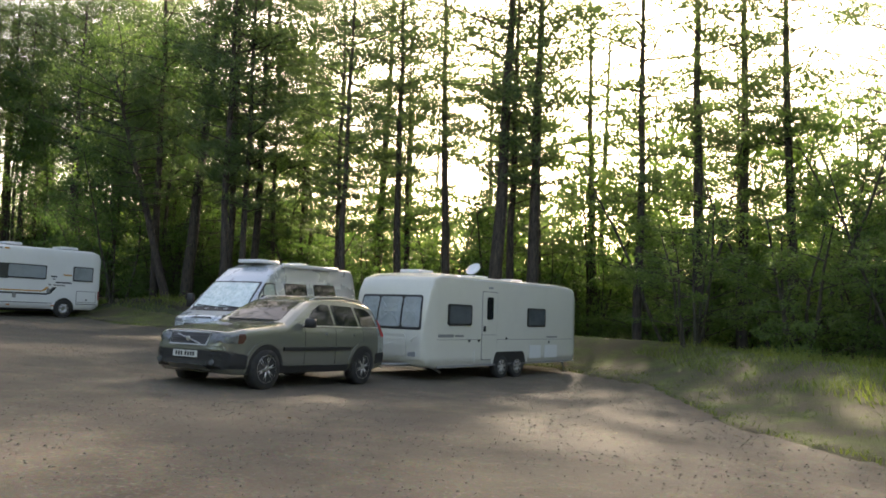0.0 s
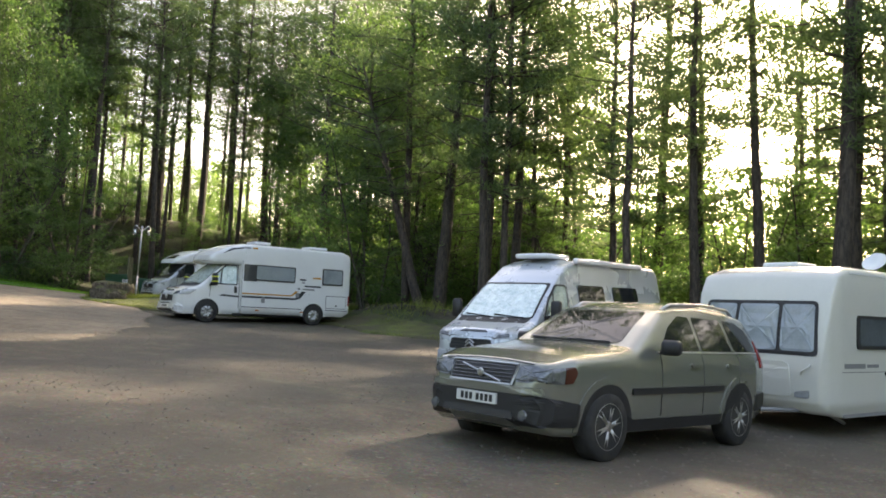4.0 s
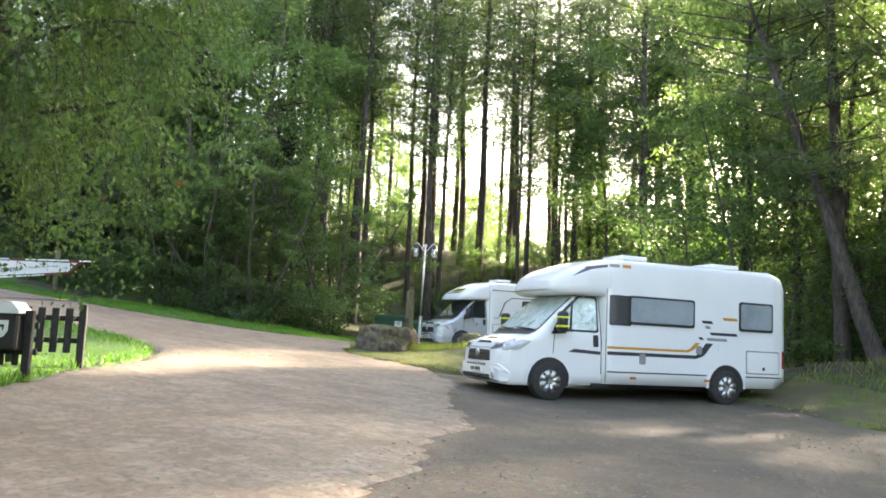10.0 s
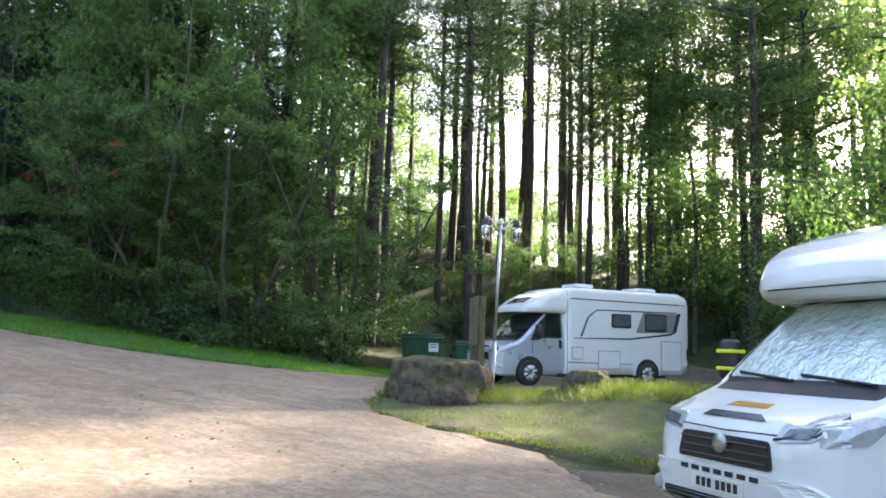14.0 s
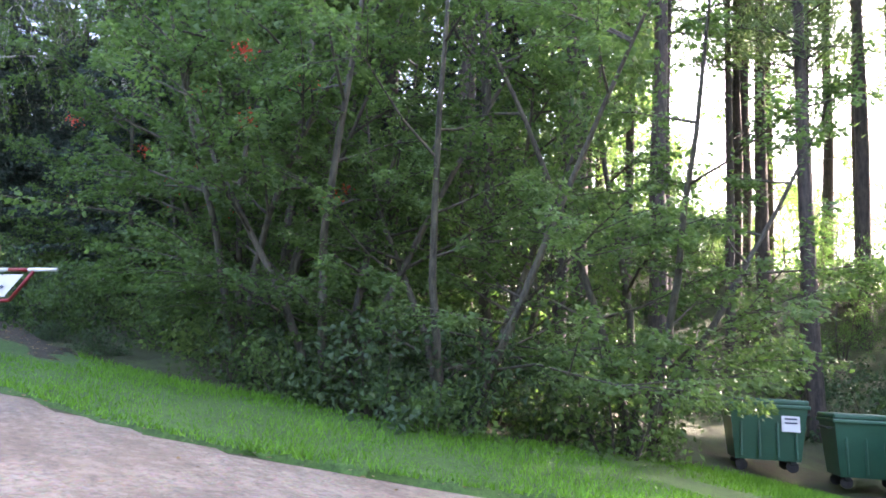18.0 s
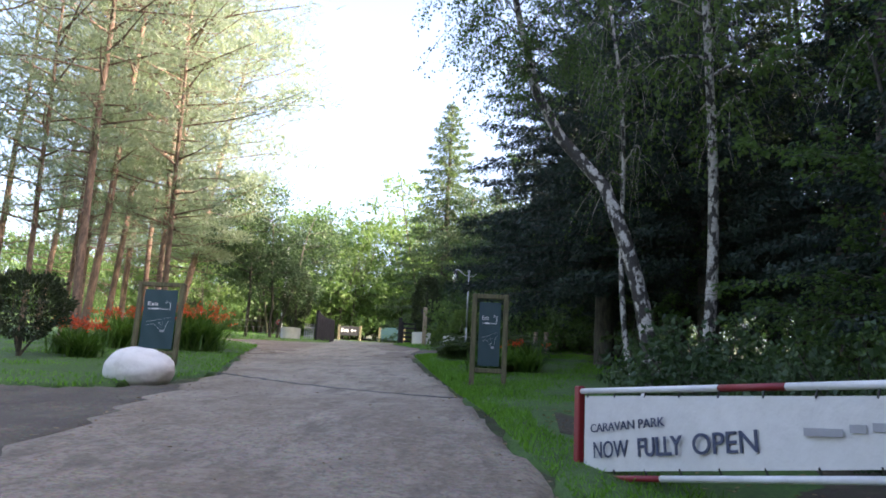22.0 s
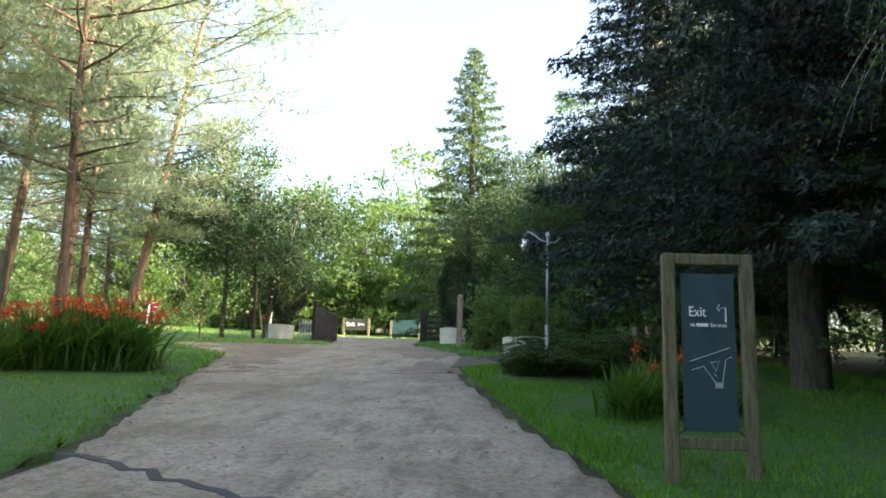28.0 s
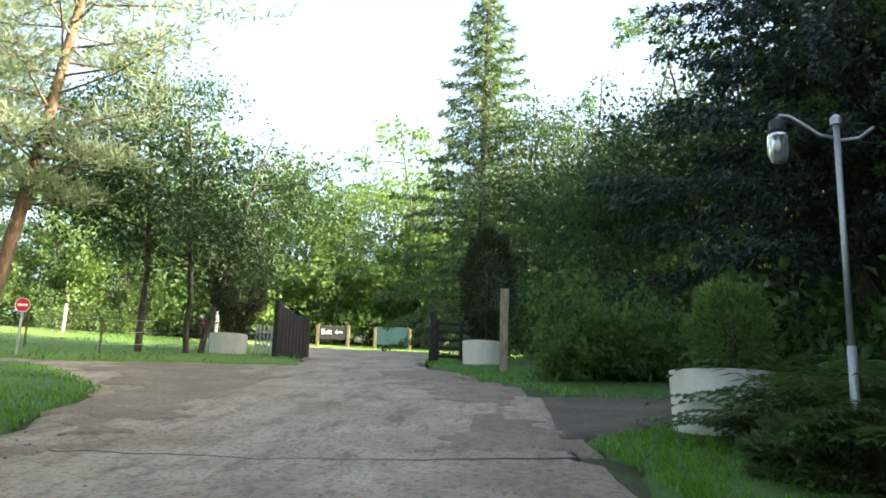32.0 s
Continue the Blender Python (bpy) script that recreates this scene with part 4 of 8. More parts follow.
for _x, _y, _turn, _pine in ((-11.9, 36.7, 0.4, pine(151, 15, 0.34, 0.27, 60, 4.0, lean=0.05, needle=0.32, per=40, pads=3, wide=0.11, label="stout old pine on the earth bank")),
                             (-12.5, 36.3, 2.9, pine(152, 11, 0.4, 0.2, 50, 3.6, lean=0.34, needle=0.32, per=40, pads=3, wide=0.11, label="leaning pine stem on the earth bank"))):
    _pine.matrix_basis = place(_pine, _x, _y, _turn)
plant(PALE, [(7.6, 24), (10.2, 22.5), (12.5, 20.5), (11.5, 26), (8.4, 28), (13.5, 15), (15, 24), (-1, 38), (5, 37), (-6.5, 38), (-12.8, 39), (9, 33), (15, 19), (17, 28), (12.5, 23.5)], 6, 0.8, 1.25)
plant(BUSHY + PALE, [(-15.4, 37.6), (-17.6, 39.5), (-13.2, 40.5), (-10.5, 42), (-19.5, 44), (-8, 45), (-21, 47), (-20.5, 53), (-25, 54), (-28, 53), (-11.5, 40), (-9.5, 42.5), (-12.4, 44), (-8, 40)], 7, 0.8, 1.1)
# dense leafy edge along the verge
EDGE = [(-31.6, 37.8), (-32.6, 34.9), (-34.3, 33.9), (-36.2, 33.6), (-38.6, 34.4), (-40.8, 34.6), (-43, 34.4), (-45, 34)]
plant(EDGE_TREES, EDGE, 8, 0.95, 1.3)
plant(BUSHY, [(-34.2, 37.4), (-36, 36), (-38.6, 35.8), (-41.2, 36), (-44, 36.2), (-47, 35.4), (-38, 39), (-42, 40), (-46, 39)], 27, 0.8, 1.1)
plant(SHRUBS, clear_of(scatter(104, [(-30.9, 39.5), (-30.8, 36.2), (-32.2, 34), (-34.4, 32.2), (-38, 31.3), (-43, 31.6), (-48, 32), (-49, 34), (-40, 34), (-33, 37)], 1.4, 500, [ROAD]), [(-41, 28.6), (-39.6, 29.1), (-38.2, 29.8), (-36.8, 30.4), (-31.4, 41.4), (-30.4, 40.2), (-30, 38.8)], 2.3), 9, 0.6, 1.1)
plant(DARK_SHRUBS, scatter(105, [(-32, 44), (-34, 40), (-40, 38), (-50, 40), (-46, 56), (-24, 58), (-20, 52)], 2.4, 800, HOLES), 10, 0.5, 0.95)
plant(SHRUBS + DARK_SHRUBS, scatter(106, [(-13, 36.6), (-4, 32.8), (4, 31.8), (10, 29), (13, 18), (24, 16), (24, 42), (-14, 46)], 2.8, 700, HOLES), 11, 0.6, 1.4)
# grass island: hanging birch and bright shrubs
ISLAND_BIRCH = weeping_birch(71, 10.5, 5.2, 0.0, 90000, "leaning birch hung with long leafy twigs", M_DARK_BARK, 0.19, 0.28, 0.0, 0.07, 64, 16, 1.2, [(0, 0), (4, 1.3), (7, 1.85), (10.5, 1.9)])
ISLAND_BIRCH.matrix_basis = place(ISLAND_BIRCH, -20.3, 18.2, radians(20))
plant(BIRCHES, [(-25.8, 17.4), (-29.5, 20.4)], 12, 0.9, 1.1)
plant(SHRUBS, [(-21.6, 17.8), (-22.8, 18.6), (-24, 19.6), (-22.4, 17), (-23.6, 17.6), (-25.6, 20.2), (-24.6, 18.2), (-27, 19), (-21, 16.2)], 13, 0.9, 1.3)
plant(SHRUBS[2:], [(-22.9, 19.1), (-23.4, 18.5), (-23.8, 19.8)], 53, 0.85, 1.05)
plant(BUSHY, [(-28, 15), (-24, 12.5), (-33, 18.5), (-20, 10), (-30, 9), (-36, 14)], 14, 0.9, 1.2)
# by the drive: birches, spruces, open pines
LEANING_BIRCH = weeping_birch(72, 10.5, 4.6, 0.0, 22000, "leaning silver birch with flaking white bark", M_OLD_BIRCH, 0.15, 0.56, 0.0, 0.06, 26, 12, 0.9, [(0, 0), (0.5, 0.04), (1.8, 0.26), (2.9, 0.56), (3.8, 0.88), (4.3, 1.28), (4.9, 1.8), (5.8, 2.2), (7.5, 2.6), (10.5, 3.1)])
LEANING_BIRCH.matrix_basis = place(LEANING_BIRCH, -46.9, 29.95, radians(-97))
plant(DARK_SHRUBS, clear_of(scatter(122, [(-32.6, 34), (-31, 37), (-31, 41), (-33.5, 42), (-36, 37), (-38, 33.5)], 1.5, 300, [ROAD]), [(-31.4, 41.4), (-30.4, 40.2), (-30, 38.8)], 2.3), 43, 0.6, 0.9)
plant(DARK_SHRUBS, [(-39.8, 31.5), (-38.2, 31.9), (-41.2, 31.1)], 44, 0.28, 0.36)
plant(DARK_SHRUBS, [(-43.4, 31), (-42.2, 31.4), (-44.5, 30.6), (-45.4, 30.4), (-46.8, 30.2), (-47.6, 31), (-49, 31.2), (-50.6, 30.6)], 39, 0.6, 0.9)
plant(BIRCHES, [(-49.1, 31.2), (-45.6, 34.2)], 15, 1.0, 1.15)
THIN_BIRCH = weeping_birch(63, 9, 2.0, 0.09, 2600, "slender young birch behind the leaning one", None, 0.06, 0.5, size=0.06, limbs=14)
THIN_BIRCH.matrix_basis = place(THIN_BIRCH, -49.6, 29.9, 3.6)
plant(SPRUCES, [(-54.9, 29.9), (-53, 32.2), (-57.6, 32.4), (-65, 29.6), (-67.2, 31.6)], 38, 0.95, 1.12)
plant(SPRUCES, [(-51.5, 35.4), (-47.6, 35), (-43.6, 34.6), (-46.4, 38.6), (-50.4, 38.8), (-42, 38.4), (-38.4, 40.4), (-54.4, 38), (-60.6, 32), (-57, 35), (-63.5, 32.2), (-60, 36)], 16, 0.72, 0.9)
plant(EDGE_TREES, [(-55, 31.4), (-58.8, 30.9), (-62.3, 30.6), (-64.8, 30.4)], 30, 0.7, 0.95)
plant(FAR_LEAFY, scatter(132, [(-40, 45), (-52, 44), (-66, 42), (-66, 48), (-40, 52)], 3.6, 300), 47, 0.6, 0.9)
plant(FAR_LEAFY, scatter(135, [(-56, 45), (-74, 41), (-92, 45), (-90, 53), (-56, 53)], 3.8, 300), 54, 0.7, 1.0)
plant(SHRUBS[2:] + PALE[:1], scatter(134, [(-40, 40.5), (-58, 39), (-63, 41), (-58, 45), (-40, 45)], 1.8, 400), 52, 0.9, 1.5)
plant(THIN_PINES, clear_of(scatter(130, [(-42, 33.5), (-52, 32.8), (-55, 35), (-54, 44), (-42, 42)], 1.9, 500), [(-49.1, 31.2)], 1.5), 45, 0.75, 1.0)
plant(PALE, scatter(131, [(-44, 42), (-55, 42), (-60, 38), (-64, 40), (-58, 48), (-44, 48)], 3.0, 200), 46, 0.9, 1.2)
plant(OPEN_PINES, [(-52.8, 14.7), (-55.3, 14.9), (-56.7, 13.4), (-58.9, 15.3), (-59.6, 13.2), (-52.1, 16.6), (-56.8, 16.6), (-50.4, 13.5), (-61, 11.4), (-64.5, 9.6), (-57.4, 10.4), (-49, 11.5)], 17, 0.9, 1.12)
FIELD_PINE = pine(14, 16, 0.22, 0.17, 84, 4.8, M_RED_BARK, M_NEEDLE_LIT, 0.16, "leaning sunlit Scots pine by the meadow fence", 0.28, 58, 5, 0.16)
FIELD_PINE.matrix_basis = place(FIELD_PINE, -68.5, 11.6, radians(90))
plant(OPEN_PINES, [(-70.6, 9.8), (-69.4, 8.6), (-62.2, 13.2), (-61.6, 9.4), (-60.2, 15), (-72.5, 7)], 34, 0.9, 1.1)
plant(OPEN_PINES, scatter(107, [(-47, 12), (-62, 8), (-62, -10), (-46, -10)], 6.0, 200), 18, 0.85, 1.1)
plant(SMALL_TREES[:1], [(-71.3, 14.3)], 19, 1.0, 1.05)
plant(SMALL_TREES[1:], [(-72, 15.3)], 19, 1.0, 1.05)
TALL_FIR = spruce(23, 16.5, 4.4, 38, M_NEEDLE, "tall pointed fir beyond the gate", 0.08, 190, 0.85, 0.24)
TALL_FIR.matrix_basis = place(TALL_FIR, -83.2, 22.6)
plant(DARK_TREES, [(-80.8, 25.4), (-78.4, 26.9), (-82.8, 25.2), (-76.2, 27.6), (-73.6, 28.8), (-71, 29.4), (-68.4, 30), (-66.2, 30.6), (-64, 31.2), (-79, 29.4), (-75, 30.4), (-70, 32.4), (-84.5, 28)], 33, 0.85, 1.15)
plant(EDGE_TREES, [(-76, 27), (-73.4, 28.6)], 20, 0.95, 1.2)
plant(FAR_LEAFY, [(-104, 12), (-107, 16), (-103, 20), (-110, 8), (-100, 36), (-106, 24), (-111, 14), (-103, 4), (-105, 32)], 21, 1.3, 1.7)
plant(FAR_LEAFY, scatter(116, [(-92, -14), (-98, -2), (-101.5, 6), (-103.5, 14), (-105, 24), (-102, 40), (-109, 40), (-113, 24), (-110, 6), (-100, -14)], 4.0, 1100), 35, 1.1, 1.5)
plant(FAR_LEAFY, scatter(108, [(-98, 0), (-92, -8), (-90, -34), (-124, -34), (-126, 10), (-126, 44), (-104, 42), (-110, 20)], 5.0, 800), 22, 0.8, 1.1)
plant(SHRUBS, scatter(114, [(-97, 2), (-91, -8), (-90, -26), (-93, -26), (-95, -8), (-100, 2)], 2.0, 200), 28, 1.2, 2.0)
plant(BUSHY, scatter(109, [(-50, 38), (-66, 35), (-80, 32), (-92, 36), (-90, 42), (-50, 44)], 5.0, 300), 23, 0.6, 0.9)
plant(SHRUBS, [(-66, 28.4), (-68.5, 27.2), (-71, 26.4), (-74, 25.4), (-64.5, 29.4), (-70, 28), (-76.5, 25.6), (-63.4, 28.6)], 29, 1.1, 1.7)
# behind the camera's start
plant(FAR_PINES + FAR_LEAFY, scatter(110, [(8, -4), (-20, -8), (-34, 0), (-40, -14), (-10, -34), (24, -24), (26, 6), (14, 6)], 5.5, 400), 24, 0.9, 1.2)

# ---- vehicles ----
def paint(name, base, rough=0.25, metal=0.0, coat=0.6):
    return surface_mat(name, base, rough, metal, 0.06, 0.8, 25, 0.02, 0.001, None, coat, 0.05)


P_WHITE, P_CREAM = paint("white_coachwork", (0.72, 0.73, 0.72)), paint("cream_coachwork", (0.62, 0.61, 0.54))
P_SAGE = paint("sage_metallic", (0.25, 0.255, 0.22), 0.2, 0.5)
P_SILVER = paint("silver_paint", (0.42, 0.44, 0.46), 0.28, 0.5)
P_ICE = paint("pale_silver_paint", (0.5, 0.54, 0.58), 0.28, 0.4)
P_TRIM = surface_mat("black_trim", (0.02, 0.02, 0.021), 0.55, 0, 0.2, 4, 60, 0.1, 0.001)
P_RUBBER = surface_mat("tyre_rubber", (0.022, 0.022, 0.022), 0.8, 0, 0.3, 6, 50, 0.3, 0.003, (0.05, 0.045, 0.04))
P_ALLOY = surface_mat("alloy", (0.5, 0.5, 0.49), 0.35, 0.9, 0.15, 6, 60, 0.05, 0.001)
P_GLASS = surface_mat("dark_window", (0.016, 0.019, 0.02), 0.03, 0, 0.3, 1, 30, 0.0, 0.004, None, 0.0, 0.015)
P_GLASS.node_tree.nodes["Principled BSDF"].inputs["Specular IOR Level"].default_value = 0.3
P_BLIND = surface_mat("silver_screen_cover", (0.6, 0.7, 0.68), 0.22, 0.5, 0.4, 5, 12, 0.9, 0.03, (0.3, 0.45, 0.45), 0.3)
P_PALEGLASS = surface_mat("grey_window_blind", (0.28, 0.32, 0.34), 0.06, 0, 0.3, 1.3, 30, 0.0, 0.004, None, 0.5, 0.03)
P_CAMPGLASS = surface_mat("acrylic_window", (0.10, 0.115, 0.125), 0.06, 0, 0.35, 2, 30, 0.0, 0.004, None, 0.5, 0.03)
P_LAMP = surface_mat("lamp_lens", (0.45, 0.47, 0.48), 0.1, 0.3, 0.3, 12, 60, 0.1, 0.002)
P_LAMPDARK = surface_mat("smoked_lamp_lens", (0.16, 0.17, 0.18), 0.08, 0.4, 0.6, 9, 60, 0.1, 0.002)
P_RED, P_AMBER = surface_mat("red_lens", (0.35, 0.02, 0.015), 0.2), surface_mat("amber_lens", (0.5, 0.17, 0.03), 0.2)
P_CORNER = surface_mat("red_corner_lens", (0.075, 0.02, 0.015), 0.15)
P_PLATE = surface_mat("plate_white", (0.7, 0.7, 0.66), 0.4)
P_ORANGE, P_GREY, P_CHARCOAL = paint("orange_stripe", (0.55, 0.26, 0.05)), paint("grey_stripe", (0.25, 0.25, 0.25)), paint("charcoal_stripe", (0.05, 0.055, 0.06))
P_YELLOW = surface_mat("reflective_yellow", (0.75, 0.8, 0.05), 0.4)


def at(table, x):
    a = np.array(table, float)
    return np.interp(x, a[:, 0], a[:, 1])


class Shell:
    """A car body lofted along x: top and bottom lines, plan half-width, and width by height."""

    def __init__(self, top, bottom, plan, by_height, arch=0.03, corner=0.06):
        self.top, self.bottom, self.plan, self.by, self.arch, self.corner = top, bottom, plan, by_height, arch, corner

    def half(self, x, z):
        zt = at(self.top, x)
        w = at(self.plan, x) * at(self.by, z)
        near = np.clip((z - (zt - self.corner)) / self.corner, 0, 1)
        return w - self.corner * (1 - np.sqrt(np.clip(1 - near ** 2, 0, 1)))

    def geo(self, nx=46, ns=12):
        x0, x1 = self.top[0][0], self.top[-1][0]
        u = np.linspace(0, 1, nx)
        xs = sorted(set(np.round(np.r_[x0 + (x1 - x0) * u, [p[0] for p in self.top], [p[0] for p in self.bottom]], 4)))
        g, rings = Geo(), []
        for x in xs:
            zb, zt = float(at(self.bottom, x)), float(at(self.top, x))
            fr = np.r_[np.linspace(0, 1 - self.corner / max(0.1, zt - zb), ns - 4), 1 - self.corner / max(0.1, zt - zb) * np.array([0.6, 0.3, 0.1, 0.0])]
            z = zb + (zt - zb) * fr
            y = np.maximum(self.half(x, z), 0.02)
            side = [(x, -a, b) for a, b in zip(y, z)]
            roof = [(x, -y[-1] * f, zt + self.arch * (1 - f * f)) for f in (0.7, 0.35, 0.0)]
            ring = side + roof + [(x, -a, b) for x, a, b in (side + roof[:-1])[::-1]]
            rings.append(ring)
        n = len(rings[0])
        v = np.array(rings).reshape(-1, 3)
        f = [(i * n + j, (i + 1) * n + j, (i + 1) * n + (j + 1) % n, i * n + (j + 1) % n) for i in range(len(xs) - 1) for j in range(n)]
        f += [tuple(range(n)), tuple(range((len(xs) - 1) * n + n - 1, (len(xs) - 1) * n - 1, -1))]
        return g.add(v, f)

    def front(self, y, z, rear=False):
        xs = np.linspace(self.top[0][0], self.top[-1][0], 700)
        if rear:
            xs = xs[::-1]
        f = np.minimum(1, abs(y) / np.maximum(0.05, self.half(xs, at(self.top, xs))))
        ok = (at(self.top, xs) + self.arch * (1 - f * f) >= z) & (at(self.bottom, xs) <= z) & (self.half(xs, np.minimum(z, at(self.top, xs) - 0.001)) >= abs(y))
        return float(xs[ok.argmax()]) if ok.any() else float(xs[0])


def smooth_outline(pts, r=0.0, n=4):
    """Round the corners of a polygon by r."""
    if r <= 0:
        return [tuple(p) for p in pts]
    out, k = [], len(pts)
    for i in range(k):
        p, a, b = Vector(pts[i]), Vector(pts[i - 1]), Vector(pts[(i + 1) % k])
        ra, rb = min(r, (a - p).length * 0.45), min(r, (b - p).length * 0.45)
        s, e = p + (a - p).normalized() * ra, p + (b - p).normalized() * rb
        for j in range(n + 1):
            t = j / n
            out.append(tuple((s * (1 - t) ** 2 + p * 2 * t * (1 - t) + e * t * t)[:]))
    return out


def dense(pts, step=0.12):
    out = []
    for i, p in enumerate(pts):
        q = pts[(i + 1) % len(pts)]
        m = max(1, int(math.hypot(q[0] - p[0], q[1] - p[1]) / step))
        out += [(p[0] + (q[0] - p[0]) * j / m, p[1] + (q[1] - p[1]) * j / m) for j in range(m)]
    return out


def plate_on(where, outline, out=0.006, depth=0.02, r=0.04):
    """A thin panel that follows a body: where(a, b, out) gives the place of an outline point."""
    pts = dense(smooth_outline(outline, r))
    n = len(pts)
    ca, cb = sum(p[0] for p in pts) / n, sum(p[1] for p in pts) / n
    rings = [[(ca + (a - ca) * f, cb + (b - cb) * f) for a, b in pts] for f in (0.3, 0.55, 0.75, 0.9, 1.0)]
    v = [where(ca, cb, out)] + [where(a, b, out) for ring in rings for a, b in ring] + [where(a, b, out - depth) for a, b in pts]
    f = [(0, 1 + i, 1 + (i + 1) % n) for i in range(n)]
    for k in range(5):
        f += [(1 + k * n + i, 1 + (k + 1) * n + i, 1 + (k + 1) * n + (i + 1) % n, 1 + k * n + (i + 1) % n) for i in range(n)]
    return Geo().add(v, f)


def side_of(shell, s):
    return lambda a, b, o: (a, s * (float(shell.half(a, b)) + o), b)


def front_of(shell, rear=False):
    return lambda a, b, o: (shell.front(a, b, rear) + (o if rear else -o), a, b)


def wheel(parent, x, y, r, width, rim_r, spokes=5, steel=False, side=-1):
    w = part("wheel", Geo().lathe([(r * 0.62, -width / 2), (r * 0.9, -width / 2), (r, -width / 2 + 0.03), (r * 1.0, 0), (r, width / 2 - 0.03), (r * 0.9, width / 2), (r * 0.62, width / 2)], 28,
                                  Matrix.Translation((x, y, r)) @ Matrix.Rotation(radians(90), 4, "X")), P_RUBBER, parent, smooth=True)
    g = Geo()
    face = y + side * width * 0.42
    m = Matrix.Translation((x, face, r)) @ Matrix.Rotation(radians(90 * -side), 4, "X")
    g.lathe([(rim_r * 1.02, -0.12), (rim_r * 1.02, 0.0), (rim_r * 0.97, 0.022), (rim_r * 0.9, 0.01), (rim_r * 0.86, -0.05)], 28, m)
    g.lathe([(0.075, -0.04), (0.075, 0.012), (0.05, 0.024), (0.001, 0.026)], 16, m)
    for k in range(spokes):
        a = k * 2 * math.pi / spokes + 0.3
        for d in ((-0.10, 0.10) if not steel else (0,)):
            p0 = m @ Vector((0.05 * math.cos(a), 0.05 * math.sin(a), 0.008))
            p1 = m @ Vector((rim_r * 0.95 * math.cos(a + d * 1.4), rim_r * 0.95 * math.sin(a + d * 1.4), 0.002))
            g.tube([p0[:], p1[:]], [0.022 if not steel else 0.05, 0.016 if not steel else 0.06], 6)
    part("rim", g, P_ALLOY, w, "silver wheel rim", True)
    d = Geo().lathe([(rim_r * 0.94, -0.10), (rim_r * 0.94, -0.075), (0.001, -0.075)], 24, m)
    part("brake_disc", d, P_TRIM, w, smooth=True)
    return w


def arch_panel(shell, parent, x, r, s, mat=None, name="wheel_arch", z0=0.3, inner=0.0):
    """The dark opening (or lip) round a wheel."""
    pts = [(x + r * math.cos(a), r * 0.92 * math.sin(a) + 0.36) for a in np.linspace(math.pi + 0.15, -0.15, 18)]
    part(name, plate_on(side_of(shell, s), pts, 0.008, 0.02, 0), mat or P_TRIM, parent)


def stand(th, front_hub, rear_hub, half_track, radius):
    """Put a vehicle so that its left hubs come to these places."""
    f, r = Vector(front_hub), Vector(rear_hub)
    X = (r - f).normalized()
    Y = Vector((0, 0, 1)).cross(X).normalized()
    Z = X.cross(Y)
    o = f + Y * half_track - Z * radius
    th.matrix_basis = Matrix(((X.x, Y.x, Z.x, o.x), (X.y, Y.y, Z.y, o.y), (X.z, Y.z, Z.z, o.z), (0, 0, 0, 1)))


def bars(parent, where, spots, mat, name="plate_character", out=0.012):
    for a0, a1, b0, b1 in spots:
        part(name, plate_on(where, [(a0, b0), (a1, b0), (a1, b1), (a0, b1)], out, 0.006, 0), mat, parent)


def number_plate(parent, where, y0, y1, z0, z1, out=0.02):
    p = part("number_plate", plate_on(where, [(y0, z0), (y1, z0), (y1, z1), (y0, z1)], out, 0.02, 0.01), P_PLATE, parent, "white plate with dark bars")
    w = (y1 - y0) / 9
    bars(p, where, [(y0 + w * (k + (0.8 if k < 4 else 1.3)), y0 + w * (k + (1.45 if k < 4 else 1.95)), z0 + 0.02, z1 - 0.02) for k in range(7)], P_TRIM, "bar", out + 0.004)


